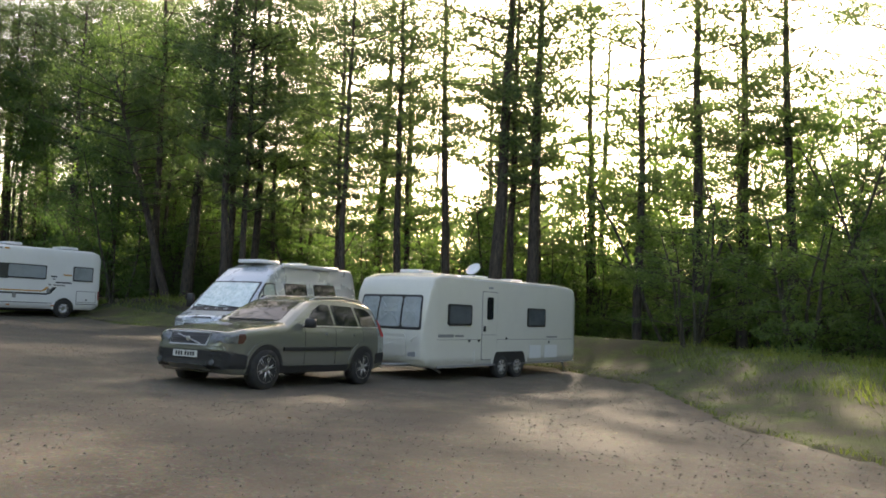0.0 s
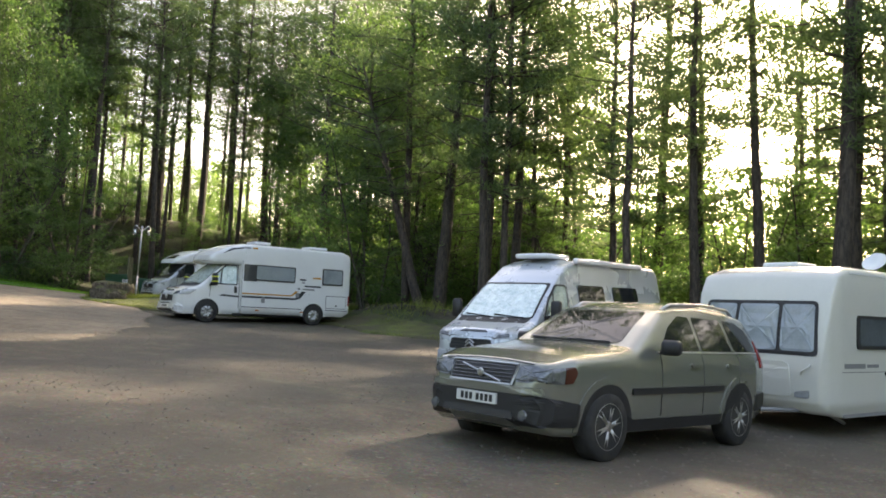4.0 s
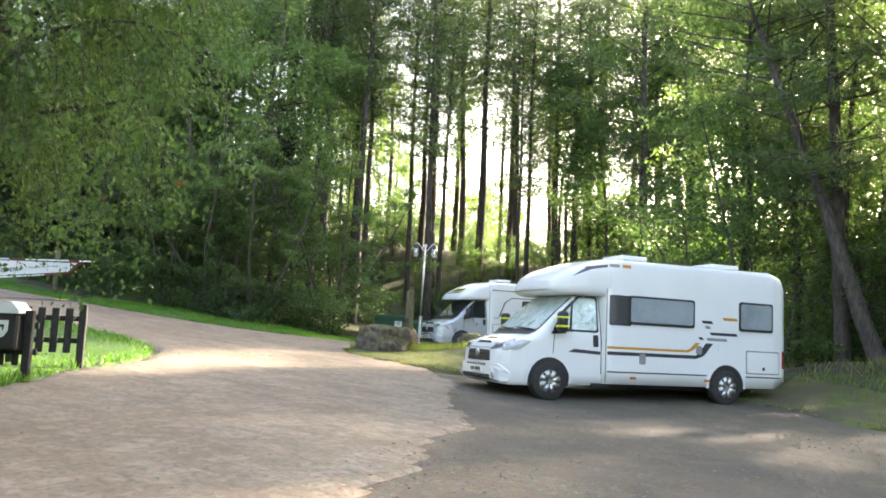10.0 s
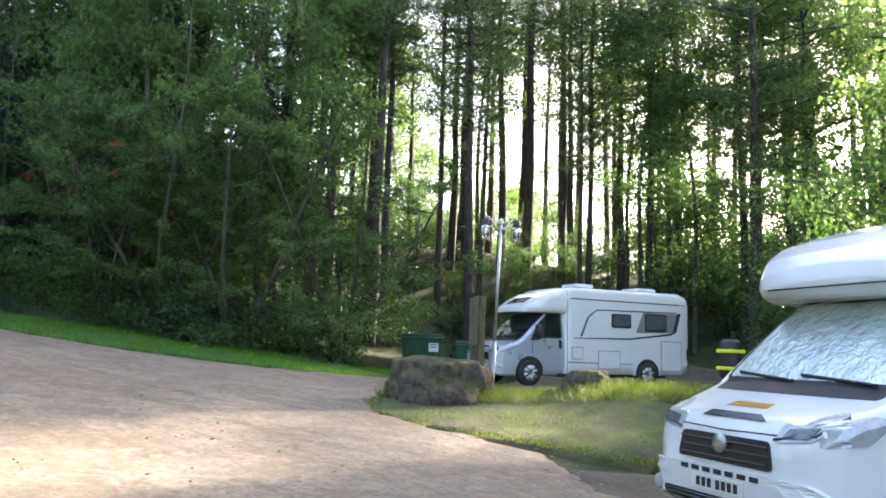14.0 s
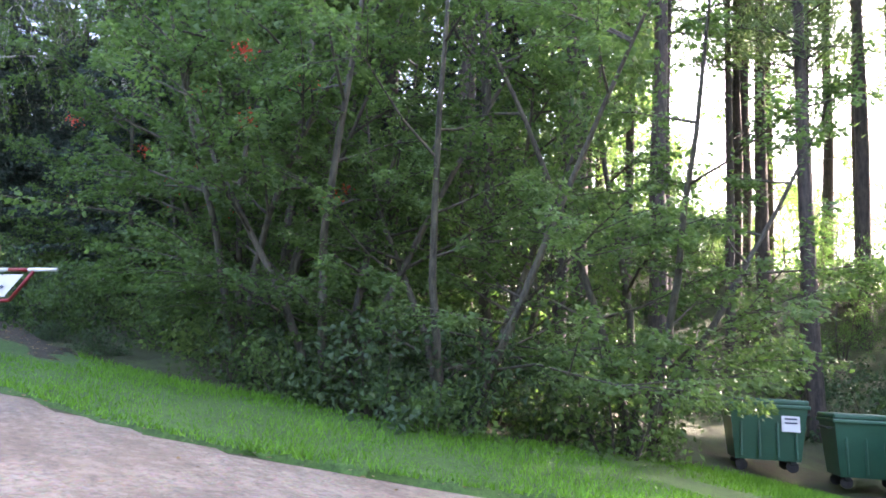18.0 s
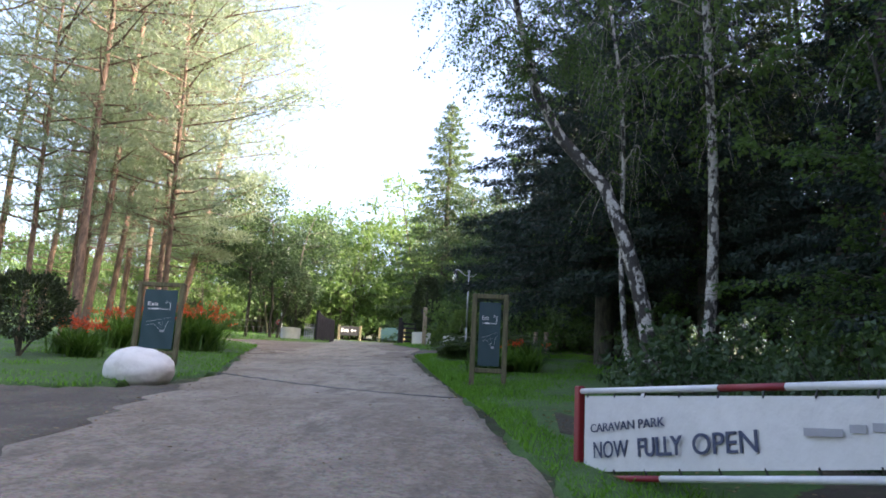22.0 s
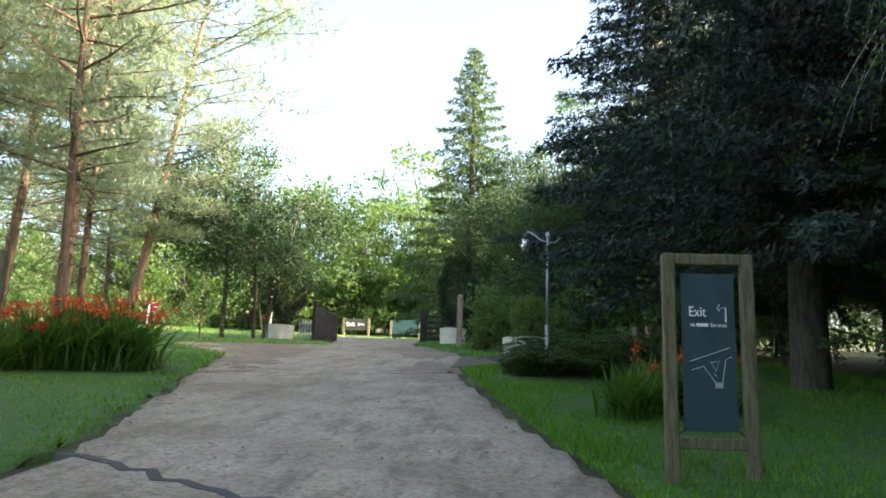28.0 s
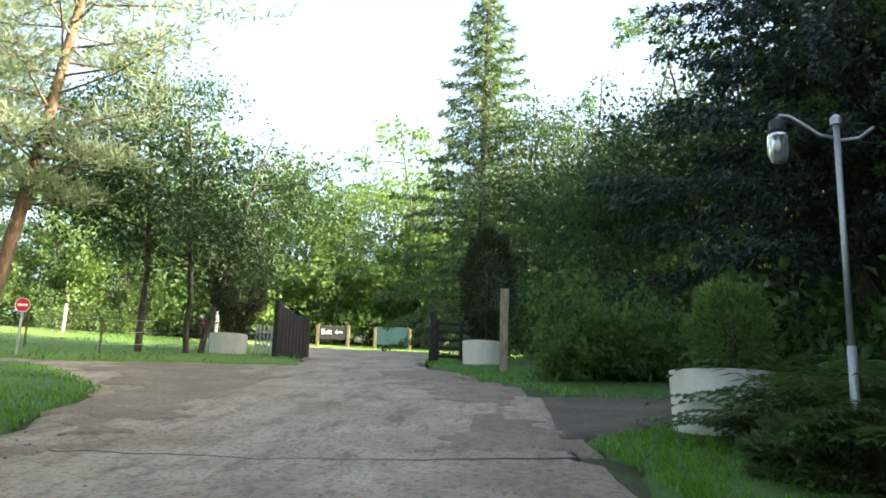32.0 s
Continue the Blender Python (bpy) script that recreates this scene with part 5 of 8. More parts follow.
# the sage green estate car
def suv():
    th = thing("estate_car", "sage green metallic four-by-four estate car, towing a caravan", "car")
    sh = Shell([(-0.93, 0.72), (-0.9, 0.86), (-0.82, 0.97), (-0.5, 1.05), (0.3, 1.14), (0.52, 1.18), (0.95, 1.44), (1.3, 1.62), (1.6, 1.69), (2.2, 1.73), (2.9, 1.70), (3.35, 1.62), (3.6, 1.36), (3.75, 1.12), (3.86, 0.95), (3.88, 0.7)],
               [(-0.93, 0.42), (-0.7, 0.28), (-0.4, 0.27), (3.3, 0.3), (3.7, 0.36), (3.88, 0.5)],
               [(-0.93, 0.62), (-0.88, 0.74), (-0.78, 0.83), (-0.5, 0.905), (0, 0.935), (1, 0.95), (2.8, 0.95), (3.4, 0.915), (3.75, 0.83), (3.88, 0.72)],
               [(0.25, 0.93), (0.45, 0.985), (0.8, 1.0), (1.02, 0.985), (1.12, 0.955), (1.4, 0.845), (1.66, 0.735), (1.75, 0.70)], 0.03, 0.09)
    body = part("body", sh.geo(70, 16), P_SAGE, th, smooth=True)
    L, R, F, B = side_of(sh, -1), side_of(sh, 1), front_of(sh), front_of(sh, True)
    for S in (L, R):
        for nm, o in (("front_window", [(1.02, 1.15), (1.9, 1.17), (1.86, 1.57), (1.62, 1.575), (1.32, 1.43)]), ("rear_window", [(1.97, 1.17), (2.72, 1.18), (2.62, 1.57), (1.93, 1.575)]),
                      ("quarter_window", [(2.8, 1.18), (3.42, 1.2), (3.28, 1.46), (3.05, 1.55), (2.7, 1.57)])):
            part(nm, plate_on(S, o, 0.006, 0.02, 0.04), P_GLASS, th, "dark window glass")
        part("window_trim", plate_on(S, [(0.95, 1.135), (3.5, 1.165), (3.5, 1.185), (0.95, 1.155)], 0.01, 0.02, 0), P_ALLOY, th)
        part("rubbing_strip", plate_on(S, [(0.42, 0.68), (2.4, 0.70), (2.4, 0.77), (0.42, 0.75)], 0.022, 0.03, 0.02), P_TRIM, th, "black rubbing strip")
        part("sill", plate_on(S, [(0.42, 0.29), (2.42, 0.29), (2.42, 0.42), (0.42, 0.42)], 0.012, 0.03, 0.02), P_TRIM, th, "black sill")
        for x in (1.0, 1.93, 2.86):
            part("door_gap", plate_on(S, [(x, 0.45), (x + 0.012, 0.45), (x + 0.012, 1.13), (x, 1.13)], 0.003, 0.01, 0), P_TRIM, th)
        for x in (1.62, 2.5):
            part("door_handle", plate_on(S, [(x, 0.98), (x + 0.2, 0.985), (x + 0.2, 1.03), (x, 1.025)], 0.03, 0.04, 0.02), P_SAGE, th)
        for x in (0, 2.857):
            part("arch_lip", plate_on(S, [(x + 0.5 * math.cos(a), 0.5 * math.sin(a) + 0.37) for a in np.linspace(math.pi + 0.1, -0.1, 20)], 0.012, 0.03, 0), P_SAGE, th)
            part("wheel_arch", plate_on(S, [(x + 0.425 * math.cos(a), 0.425 * math.sin(a) + 0.37) for a in np.linspace(math.pi + 0.2, -0.2, 20)], 0.016, 0.03, 0), P_TRIM, th)
    part("windscreen", plate_on(F, [(-0.66, 1.22), (0.66, 1.22), (0.56, 1.60), (-0.56, 1.60)], 0.016, 0.03, 0.05), P_GLASS, th, "windscreen mirroring the sky")
    part("grille", plate_on(F, [(-0.43, 0.755), (0.43, 0.755), (0.45, 0.95), (-0.45, 0.95)], 0.02, 0.05, 0.04), P_TRIM, th, "black grille")
    part("grille_frame", Geo().tube([F(a, b, 0.03) for a, b in ((-0.43, 0.75), (0.43, 0.75), (0.46, 0.955), (-0.46, 0.955), (-0.43, 0.75))], 0.014, 6), P_ALLOY, th)
    for k in range(5):
        part("grille_slat", Geo().tube([F(-0.42, 0.785 + 0.035 * k, 0.026), F(0, 0.785 + 0.035 * k, 0.03), F(0.42, 0.785 + 0.035 * k, 0.026)], 0.005, 4), P_CHARCOAL, th)
    part("lower_grille", plate_on(F, [(-0.5, 0.4), (0.5, 0.4), (0.48, 0.5), (-0.48, 0.5)], 0.056, 0.03, 0.02), P_CHARCOAL, th)
    part("grille_bar", Geo().tube([F(-0.3, 0.77, 0.035), F(0.3, 0.92, 0.035)], 0.012, 6), P_ALLOY, th)
    part("badge", Geo().lathe([(0.045, 0), (0.045, 0.012), (0.03, 0.018)], 14, Matrix.Translation(F(0, 0.845, 0.03)) @ Matrix.Rotation(radians(-90), 4, "Y")), P_ALLOY, th)
    part("front_bumper", plate_on(F, [(-0.82, 0.36), (0.82, 0.36), (0.86, 0.56), (0.8, 0.66), (-0.8, 0.66), (-0.86, 0.56)], 0.05, 0.09, 0.06), P_TRIM, th, "black bumper")
    part("bumper_band", plate_on(F, [(-0.78, 0.665), (0.78, 0.665), (0.76, 0.745), (-0.76, 0.745)], 0.045, 0.08, 0.02), P_SAGE, th)
    part("skid_plate", plate_on(F, [(-0.45, 0.33), (0.45, 0.33), (0.4, 0.42), (-0.4, 0.42)], 0.065, 0.03, 0.02), P_ALLOY, th)
    number_plate(th, F, -0.28, 0.28, 0.54, 0.65, 0.07)
    for s in (-1, 1):
        hl = part("headlight", plate_on(F, [(s * 0.47, 0.78), (s * 0.80, 0.80), (s * 0.84, 0.93), (s * 0.62, 0.96), (s * 0.47, 0.95)], 0.016, 0.03, 0.03), P_LAMPDARK, th, "clear headlight")
        part("indicator", plate_on(side_of(sh, s), [(-0.66, 0.79), (-0.56, 0.8), (-0.5, 0.9), (-0.53, 0.965), (-0.64, 0.95)], 0.014, 0.03, 0.02), P_CORNER, th, "red corner lens")
        part("lamp_side", plate_on(side_of(sh, s), [(-0.84, 0.79), (-0.66, 0.79), (-0.64, 0.95), (-0.82, 0.93)], 0.012, 0.03, 0.02), P_LAMPDARK, hl)
        part("fog_light", Geo().lathe([(0.055, 0), (0.05, 0.02), (0.01, 0.025)], 12, Matrix.Translation(F(s * 0.62, 0.47, 0.05)) @ Matrix.Rotation(radians(-90), 4, "Y")), P_LAMPDARK, th)
        part("bumper_side", plate_on(side_of(sh, s), [(-0.88, 0.37), (-0.47, 0.37), (-0.46, 0.6), (-0.86, 0.66)], 0.03, 0.05, 0.03), P_TRIM, th, "black wrap-round bumper corner")
        part("bumper_side", plate_on(side_of(sh, s), [(3.32, 0.42), (3.8, 0.48), (3.82, 0.66), (3.34, 0.64)], 0.02, 0.04, 0.03), P_TRIM, th, "black wrap-round bumper corner")
        part("tail_light", plate_on(side_of(sh, s), [(3.6, 0.98), (3.74, 0.98), (3.64, 1.3), (3.52, 1.34)], 0.012, 0.03, 0.02), P_RED, th, "red tail light")
        mir = part("door_mirror", Geo().box((0.98, s * 1.06, 1.2), (0.14, 0.22, 0.17), 0.045), P_TRIM, th, "black door mirror", True)
        part("mirror_arm", Geo().tube([(1.02, s * 0.9, 1.14), (0.98, s * 0.99, 1.16)], 0.025, 6), P_TRIM, th)
        part("roof_rail", Geo().tube([(1.42, s * 0.635, 1.63), (1.6, s * 0.64, 1.705), (2.4, s * 0.64, 1.745), (3.05, s * 0.63, 1.71), (3.25, s * 0.615, 1.62)], 0.02, 8), P_ALLOY, th, smooth=True)
        for x in (0, 2.857):
            wheel(th, x, s * 0.835, 0.365, 0.235, 0.245, 6, False, s)
    part("wiper", Geo().tube([F(-0.55, 1.225, 0.03), F(0.05, 1.235, 0.03)], 0.012, 6), P_TRIM, th)
    part("wiper", Geo().tube([F(0.0, 1.225, 0.03), F(0.58, 1.235, 0.03)], 0.012, 6), P_TRIM, th)
    part("bonnet_gap", Geo().tube([F(-0.62, 0.965, 0.004), F(-0.2, 0.99, 0.004), F(0.2, 0.99, 0.004), F(0.62, 0.965, 0.004)], 0.006, 4), P_TRIM, th)
    stand(th, (-3.01, 13.85, 0.435), (-1.59, 16.32, 0.355), 0.93, 0.365)
    return th


suv()


def van_front(th, sh, cab, F, S2, screen, grille_z=(0.62, 0.86), bonnet_mat=None, chevron=False, accents=True):
    """Windscreen, grille, lamps, bumper and mirrors of a high panel-van cab."""
    part("screen_seal", plate_on(F, [(-0.88, 1.255), (0.88, 1.255), (0.79, 1.965), (-0.79, 1.965)], 0.01, 0.03, 0.07), P_TRIM, th, "black windscreen surround")
    part("windscreen", plate_on(F, [(-0.84, 1.28), (0.84, 1.28), (0.74, 1.93), (-0.74, 1.93)], 0.018, 0.03, 0.06), screen, th, "covered windscreen" if screen is P_BLIND else "windscreen")
    part("grille", plate_on(F, [(-0.5, 0.66), (0.5, 0.66), (0.46, 0.86), (-0.46, 0.86)], 0.02, 0.04, 0.04), P_TRIM, th, "black grille")
    for k in range(3):
        part("grille_slat", Geo().tube([F(-0.46, 0.70 + 0.06 * k, 0.03), F(0, 0.70 + 0.06 * k, 0.035), F(0.46, 0.70 + 0.06 * k, 0.03)], 0.009, 5), P_CHARCOAL, th)
    if chevron:
        part("badge", Geo().tube([F(-0.1, 0.72, 0.045), F(0, 0.79, 0.05), F(0.1, 0.72, 0.045)], 0.014, 6).tube([F(-0.1, 0.78, 0.045), F(0, 0.85, 0.05), F(0.1, 0.78, 0.045)], 0.014, 6), P_ALLOY, th)
    else:
        part("badge", Geo().lathe([(0.075, 0), (0.07, 0.02), (0.02, 0.028)], 18, Matrix.Translation(F(0, 0.80, 0.03)) @ Matrix.Rotation(radians(-90), 4, "Y")), P_ALLOY, th, smooth=True)
    part("front_bumper", plate_on(F, [(-0.9, 0.3), (0.9, 0.3), (0.93, 0.5), (0.8, 0.62), (-0.8, 0.62), (-0.93, 0.5)], 0.05, 0.09, 0.06), cab, th)
    part("bumper_grille", plate_on(F, [(-0.6, 0.33), (0.6, 0.33), (0.62, 0.42), (-0.62, 0.42)], 0.06, 0.04, 0.03), P_TRIM, th)
    for k in range(7):
        part("bumper_slot", plate_on(F, [(-0.42 + 0.125 * k, 0.575), (-0.34 + 0.125 * k, 0.575), (-0.34 + 0.125 * k, 0.61), (-0.42 + 0.125 * k, 0.61)], 0.058, 0.03, 0), P_TRIM, th)
    number_plate(th, F, -0.28, 0.28, 0.45, 0.555, 0.065)
    if accents:
        part("bonnet_stripe", plate_on(F, [(-0.2, 1.065), (0.24, 1.065), (0.2, 1.1), (-0.18, 1.1)], 0.008, 0.02, 0.01), P_ORANGE, th, "orange bonnet flash")
    part("bonnet_edge", Geo().tube([F(-0.8, 0.98, 0.004), F(-0.5, 0.905, 0.004), F(0, 0.895, 0.004), F(0.5, 0.905, 0.004), F(0.8, 0.98, 0.004)], 0.007, 4), P_TRIM, th)
    for k in range(3):
        part("lower_slat", Geo().tube([F(-0.58, 0.345 + 0.028 * k, 0.066), F(0.58, 0.345 + 0.028 * k, 0.066)], 0.006, 4), P_CHARCOAL, th)
    part("bonnet_scoop", plate_on(F, [(-0.34, 0.985), (0.34, 0.985), (0.26, 1.03), (-0.26, 1.03)], 0.012, 0.03, 0.02), P_CHARCOAL, th)
    for s in (-1, 1):
        lamp = part("headlight", plate_on(F, [(s * 0.5, 0.86), (s * 0.8, 0.89), (s * 0.89, 1.04), (s * 0.8, 1.09), (s * 0.52, 0.985)], 0.016, 0.03, 0.03), P_LAMP, th, "clear swept headlight")
        part("lamp_side", plate_on(side_of(sh, s), [(-0.86, 0.86), (-0.58, 0.885), (-0.36, 1.05), (-0.5, 1.075), (-0.84, 1.0)], 0.012, 0.03, 0.02), P_LAMP, lamp, "swept lamp glass")
        part("lamp_reflector", plate_on(F, [(s * 0.56, 0.885), (s * 0.78, 0.905), (s * 0.8, 0.985), (s * 0.58, 0.96)], 0.02, 0.03, 0.02), P_LAMPDARK, lamp)
        part("lamp_bezel", Geo().tube([F(a, b, 0.018) for a, b in ((s * 0.5, 0.88), (s * 0.8, 0.93), (s * 0.86, 1.06))], 0.01, 5), P_TRIM, lamp)
        part("fog_light", Geo().lathe([(0.06, 0), (0.055, 0.02), (0.01, 0.025)], 12, Matrix.Translation(F(s * 0.72, 0.42, 0.05)) @ Matrix.Rotation(radians(-90), 4, "Y")), P_LAMP, th)
        S = side_of(sh, s)
        part("window_seal", plate_on(S, [(0.06, 1.26), (1.02, 1.26), (1.04, 1.94), (0.64, 1.94), (0.28, 1.63)], 0.006, 0.02, 0.06), P_TRIM, th)
        part("cab_door_window", plate_on(S, [(0.12, 1.3), (0.98, 1.3), (1.0, 1.9), (0.66, 1.9), (0.32, 1.6)], 0.012, 0.02, 0.06), P_GLASS if screen is not P_BLIND else P_BLIND, th, "cab side window")
        part("window_pillar", plate_on(S, [(0.4, 1.3), (0.45, 1.3), (0.52, 1.8), (0.47, 1.76)], 0.014, 0.02, 0), P_TRIM, th)
        part("mirror_base", plate_on(S, [(0.02, 1.2), (0.34, 1.22), (0.3, 1.5), (0.16, 1.36)], 0.012, 0.03, 0.03), P_TRIM, th)
        m = part("door_mirror", Geo().box((0.14, s * 1.2, 1.42), (0.16, 0.2, 0.38), 0.05), P_TRIM, th, "large black door mirror", True)
        if accents:
            for z in (1.34, 1.5):
                part("reflective_band", Geo().box((0.14, s * 1.2, z), (0.175, 0.215, 0.035), 0.01), P_YELLOW, m, "yellow reflective band")
        part("mirror_arm", Geo().tube([(0.2, s * 0.97, 1.3), (0.15, s * 1.12, 1.3)], 0.03, 6), P_TRIM, th)
        part("door_gap", plate_on(S, [(1.06, 0.5), (1.075, 0.5), (1.075, 1.95), (1.06, 1.95)], 0.003, 0.01, 0), P_TRIM, th)
        part("door_gap", plate_on(S, [(0.06, 0.85), (0.075, 0.85), (0.11, 1.3), (0.095, 1.3)], 0.003, 0.01, 0), P_TRIM, th)
        part("door_handle", plate_on(S, [(0.9, 1.0), (1.0, 1.0), (1.0, 1.22), (0.9, 1.22)], 0.02, 0.03, 0.03), P_TRIM, th, "black door handle")
    part("wiper", Geo().tube([F(-0.7, 1.27, 0.03), F(0.0, 1.32, 0.035)], 0.014, 6), P_TRIM, th)
    part("wiper", Geo().tube([F(0.05, 1.27, 0.03), F(0.72, 1.32, 0.035)], 0.014, 6), P_TRIM, th)
    part("cowl", plate_on(F, [(-0.82, 1.17), (0.82, 1.17), (0.84, 1.265), (-0.84, 1.265)], 0.006, 0.02, 0.03), P_TRIM, th)


CAB_TOP = [(-0.95, 0.62), (-0.93, 0.85), (-0.82, 0.99), (-0.4, 1.14), (-0.22, 1.22), (0.2, 1.62), (0.55, 1.92), (0.8, 2.0)]
CAB_LOW = [(-0.95, 0.36), (-0.75, 0.26)]
CAB_PLAN = [(-0.95, 0.66), (-0.9, 0.8), (-0.75, 0.92), (-0.4, 0.99), (0, 1.01), (1.2, 1.02)]
CAB_BY = [(0.2, 0.95), (0.5, 1.0), (1.1, 0.99), (1.3, 0.96), (1.9, 0.84), (2.1, 0.80), (2.6, 0.76)]


def motorhome(label, cab, long, wheelbase, screen, second=False):
    th = thing("motorhome", label, "motorhome")
    cs = Shell(CAB_TOP + [(1.25, 2.02)], CAB_LOW + [(1.25, 0.3)], CAB_PLAN, CAB_BY, 0.04, 0.1)
    part("cab", cs.geo(50, 14), cab, th, smooth=True)
    F = front_of(cs)
    end = long - 0.95
    co = Shell([(1.08, 2.62), (1.4, 2.66), (end - 0.35, 2.68), (end - 0.06, 2.6), (end, 2.45)], [(1.08, 0.34), (end - 0.3, 0.34), (end, 0.5)], [(1.08, 1.10), (1.3, 1.14), (end - 0.3, 1.14), (end, 1.09)],
               [(0.3, 0.99), (0.45, 1.0), (2.3, 1.0), (2.7, 0.97)], 0.03, 0.12)
    part("coach_body", co.geo(30, 14), P_WHITE, th, smooth=True)
    pod = Shell([(0.08, 2.08), (0.12, 2.19), (0.28, 2.33), (0.55, 2.48), (0.9, 2.6), (1.2, 2.66)], [(0.08, 2.04), (0.22, 1.98), (0.5, 1.95), (1.2, 1.95)],
                [(0.08, 0.68), (0.16, 0.84), (0.36, 0.99), (0.7, 1.08), (1.2, 1.12)], [(1.9, 0.92), (2.05, 1.0), (2.4, 1.0), (2.7, 0.94)], 0.03, 0.14)
    if second:
        pod.top, pod.bottom = [(-0.05, 2.04), (0.05, 2.14), (0.4, 2.34), (0.8, 2.52), (1.2, 2.63)], [(-0.05, 1.98), (0.2, 1.95), (1.2, 1.95)]
        pod.plan = [(-0.05, 0.7), (0.1, 0.86), (0.5, 1.02), (1.2, 1.12)]
    part("roof_pod", pod.geo(30, 12), P_WHITE, th, "moulded pod over the cab", True)
    van_front(th, cs, cab, F, None, screen, accents=not second)
    for s in (-1, 1):
        S = side_of(co, s)
        P = side_of(pod, s)
        part("shadow_gap", plate_on(S, [(1.1, 0.36), (1.12, 0.36), (1.12, 2.55), (1.1, 2.55)], 0.004, 0.01, 0), P_GREY, th)
        if not second:
            part("pillar_panel", plate_on(S, [(1.16, 1.42), (1.62, 1.42), (1.62, 1.98), (1.16, 1.98)], 0.006, 0.02, 0.03), P_CHARCOAL, th, "charcoal pillar panel")
            wins, orange = [(1.56, 3.05, 1.45, 1.99), (4.12, 4.96, 1.45, 2.03)], True
        else:
            wins, orange = [(2.55, 3.22, 1.62, 2.0), (3.72, 4.5, 1.56, 2.05)], False
        for a, b, c, d in wins:
            w = part("window", plate_on(S, [(a, c), (b, c), (b, d), (a, d)], 0.02, 0.03, 0.06), P_TRIM, th, "black framed window")
            part("pane", plate_on(S, [(a + 0.04, c + 0.05), (b - 0.04, c + 0.05), (b - 0.04, d - 0.04), (a + 0.04, d - 0.04)], 0.026, 0.02, 0.05), P_PALEGLASS if not second else P_CAMPGLASS, w)
            for x in (a + 0.2, b - 0.2):
                part("window_catch", plate_on(S, [(x, c + 0.01), (x + 0.06, c + 0.01), (x + 0.06, c + 0.04), (x, c + 0.04)], 0.03, 0.02, 0), P_TRIM, w)
        if orange:
            for quad in ([(1.14, 0.985), (2.9, 0.985), (2.9, 1.03), (1.14, 1.03)], [(2.9, 0.985), (3.03, 1.03), (2.98, 1.08), (2.9, 1.03)], [(3.03, 1.03), (3.2, 1.18), (3.09, 1.18), (2.98, 1.08)]):
                part("stripe", plate_on(S, quad, 0.004, 0.01, 0), P_ORANGE, th, "orange stripe")
            for quad in ([(1.14, 0.87), (3.1, 0.87), (3.1, 0.935), (1.14, 0.935)], [(3.1, 0.87), (3.28, 0.93), (3.18, 1.0), (3.1, 0.935)], [(3.28, 0.93), (3.5, 1.18), (3.33, 1.18), (3.18, 1.0)]):
                part("stripe", plate_on(S, quad, 0.005, 0.01, 0), P_CHARCOAL, th, "charcoal stripe")
            for a, b, z, mt in ((3.22, 3.5, 1.56, P_CHARCOAL), (3.3, 3.45, 1.46, P_GREY), (3.42, 4.1, 1.34, P_CHARCOAL), (3.34, 3.85, 1.23, P_GREY), (3.72, 4.1, 1.64, P_ORANGE), (3.15, 3.28, 1.24, P_CHARCOAL)):
                part("stripe", plate_on(S, [(a + 0.04, z), (b, z), (b - 0.04, z + 0.055), (a, z + 0.055)], 0.004, 0.01, 0), mt, th)
            part("low_stripe", plate_on(S, [(1.14, 0.55), (3.35, 0.55), (3.35, 0.575), (1.14, 0.575)], 0.004, 0.01, 0), P_CHARCOAL, th)
            part("low_stripe", plate_on(S, [(4.3, 0.55), (5.2, 0.55), (5.2, 0.575), (4.3, 0.575)], 0.004, 0.01, 0), P_CHARCOAL, th)
            part("cab_stripe", plate_on(side_of(cs, s), [(0.38, 0.89), (1.05, 0.86), (1.05, 0.92), (0.5, 0.95)], 0.004, 0.01, 0), P_CHARCOAL, th)
            part("pod_stripe", plate_on(P, [(0.42, 2.28), (0.72, 2.42), (1.12, 2.49), (1.12, 2.54), (0.7, 2.48)], 0.005, 0.01, 0), P_CHARCOAL, th)
            part("pod_stripe", plate_on(S, [(1.15, 2.5), (1.35, 2.5), (1.35, 2.56), (1.15, 2.56)], 0.005, 0.01, 0), P_GREY, th)
            part("pod_stripe", plate_on(S, [(1.42, 2.5), (1.6, 2.5), (1.6, 2.56), (1.42, 2.56)], 0.005, 0.01, 0), P_ORANGE, th)
            for x, z, w, h, nm in ((1.82, 0.72, 0.13, 0.2, "service_hatch"), (3.62, 1.06, 0.12, 0.12, "water_filler"), (3.1, 0.96, 0.13, 0.16, "service_hatch")):
                part(nm, plate_on(S, [(x, z), (x + w, z), (x + w, z + h), (x, z + h)], 0.014, 0.02, 0.03), P_GREY if nm == "service_hatch" else P_WHITE, th)
            part("locker_gap", plate_on(S, [(4.3, 0.62), (5.16, 0.62), (5.16, 1.08), (4.3, 1.08)], 0.005, 0.01, 0.04), P_GREY, th)
            lk = part("locker_door", plate_on(S, [(4.325, 0.645), (5.135, 0.645), (5.135, 1.055), (4.325, 1.055)], 0.012, 0.02, 0.04), P_WHITE, th, "white locker door")
            part("locker_catch", plate_on(S, [(4.7, 0.7), (4.76, 0.7), (4.76, 0.76), (4.7, 0.76)], 0.02, 0.02, 0.01), P_TRIM, lk)
            for x in (1.62, 3.3):
                part("marker_light", plate_on(S, [(x, 0.44), (x + 0.13, 0.44), (x + 0.13, 0.485), (x, 0.485)], 0.014, 0.02, 0.015), P_AMBER, th)
        else:
            part("swoosh", plate_on(S, [(3.4, 1.5), (4.74, 1.53), (4.88, 2.08), (3.66, 2.08)], 0.004, 0.01, 0.05), P_GREY, th, "grey panel round the rear window")
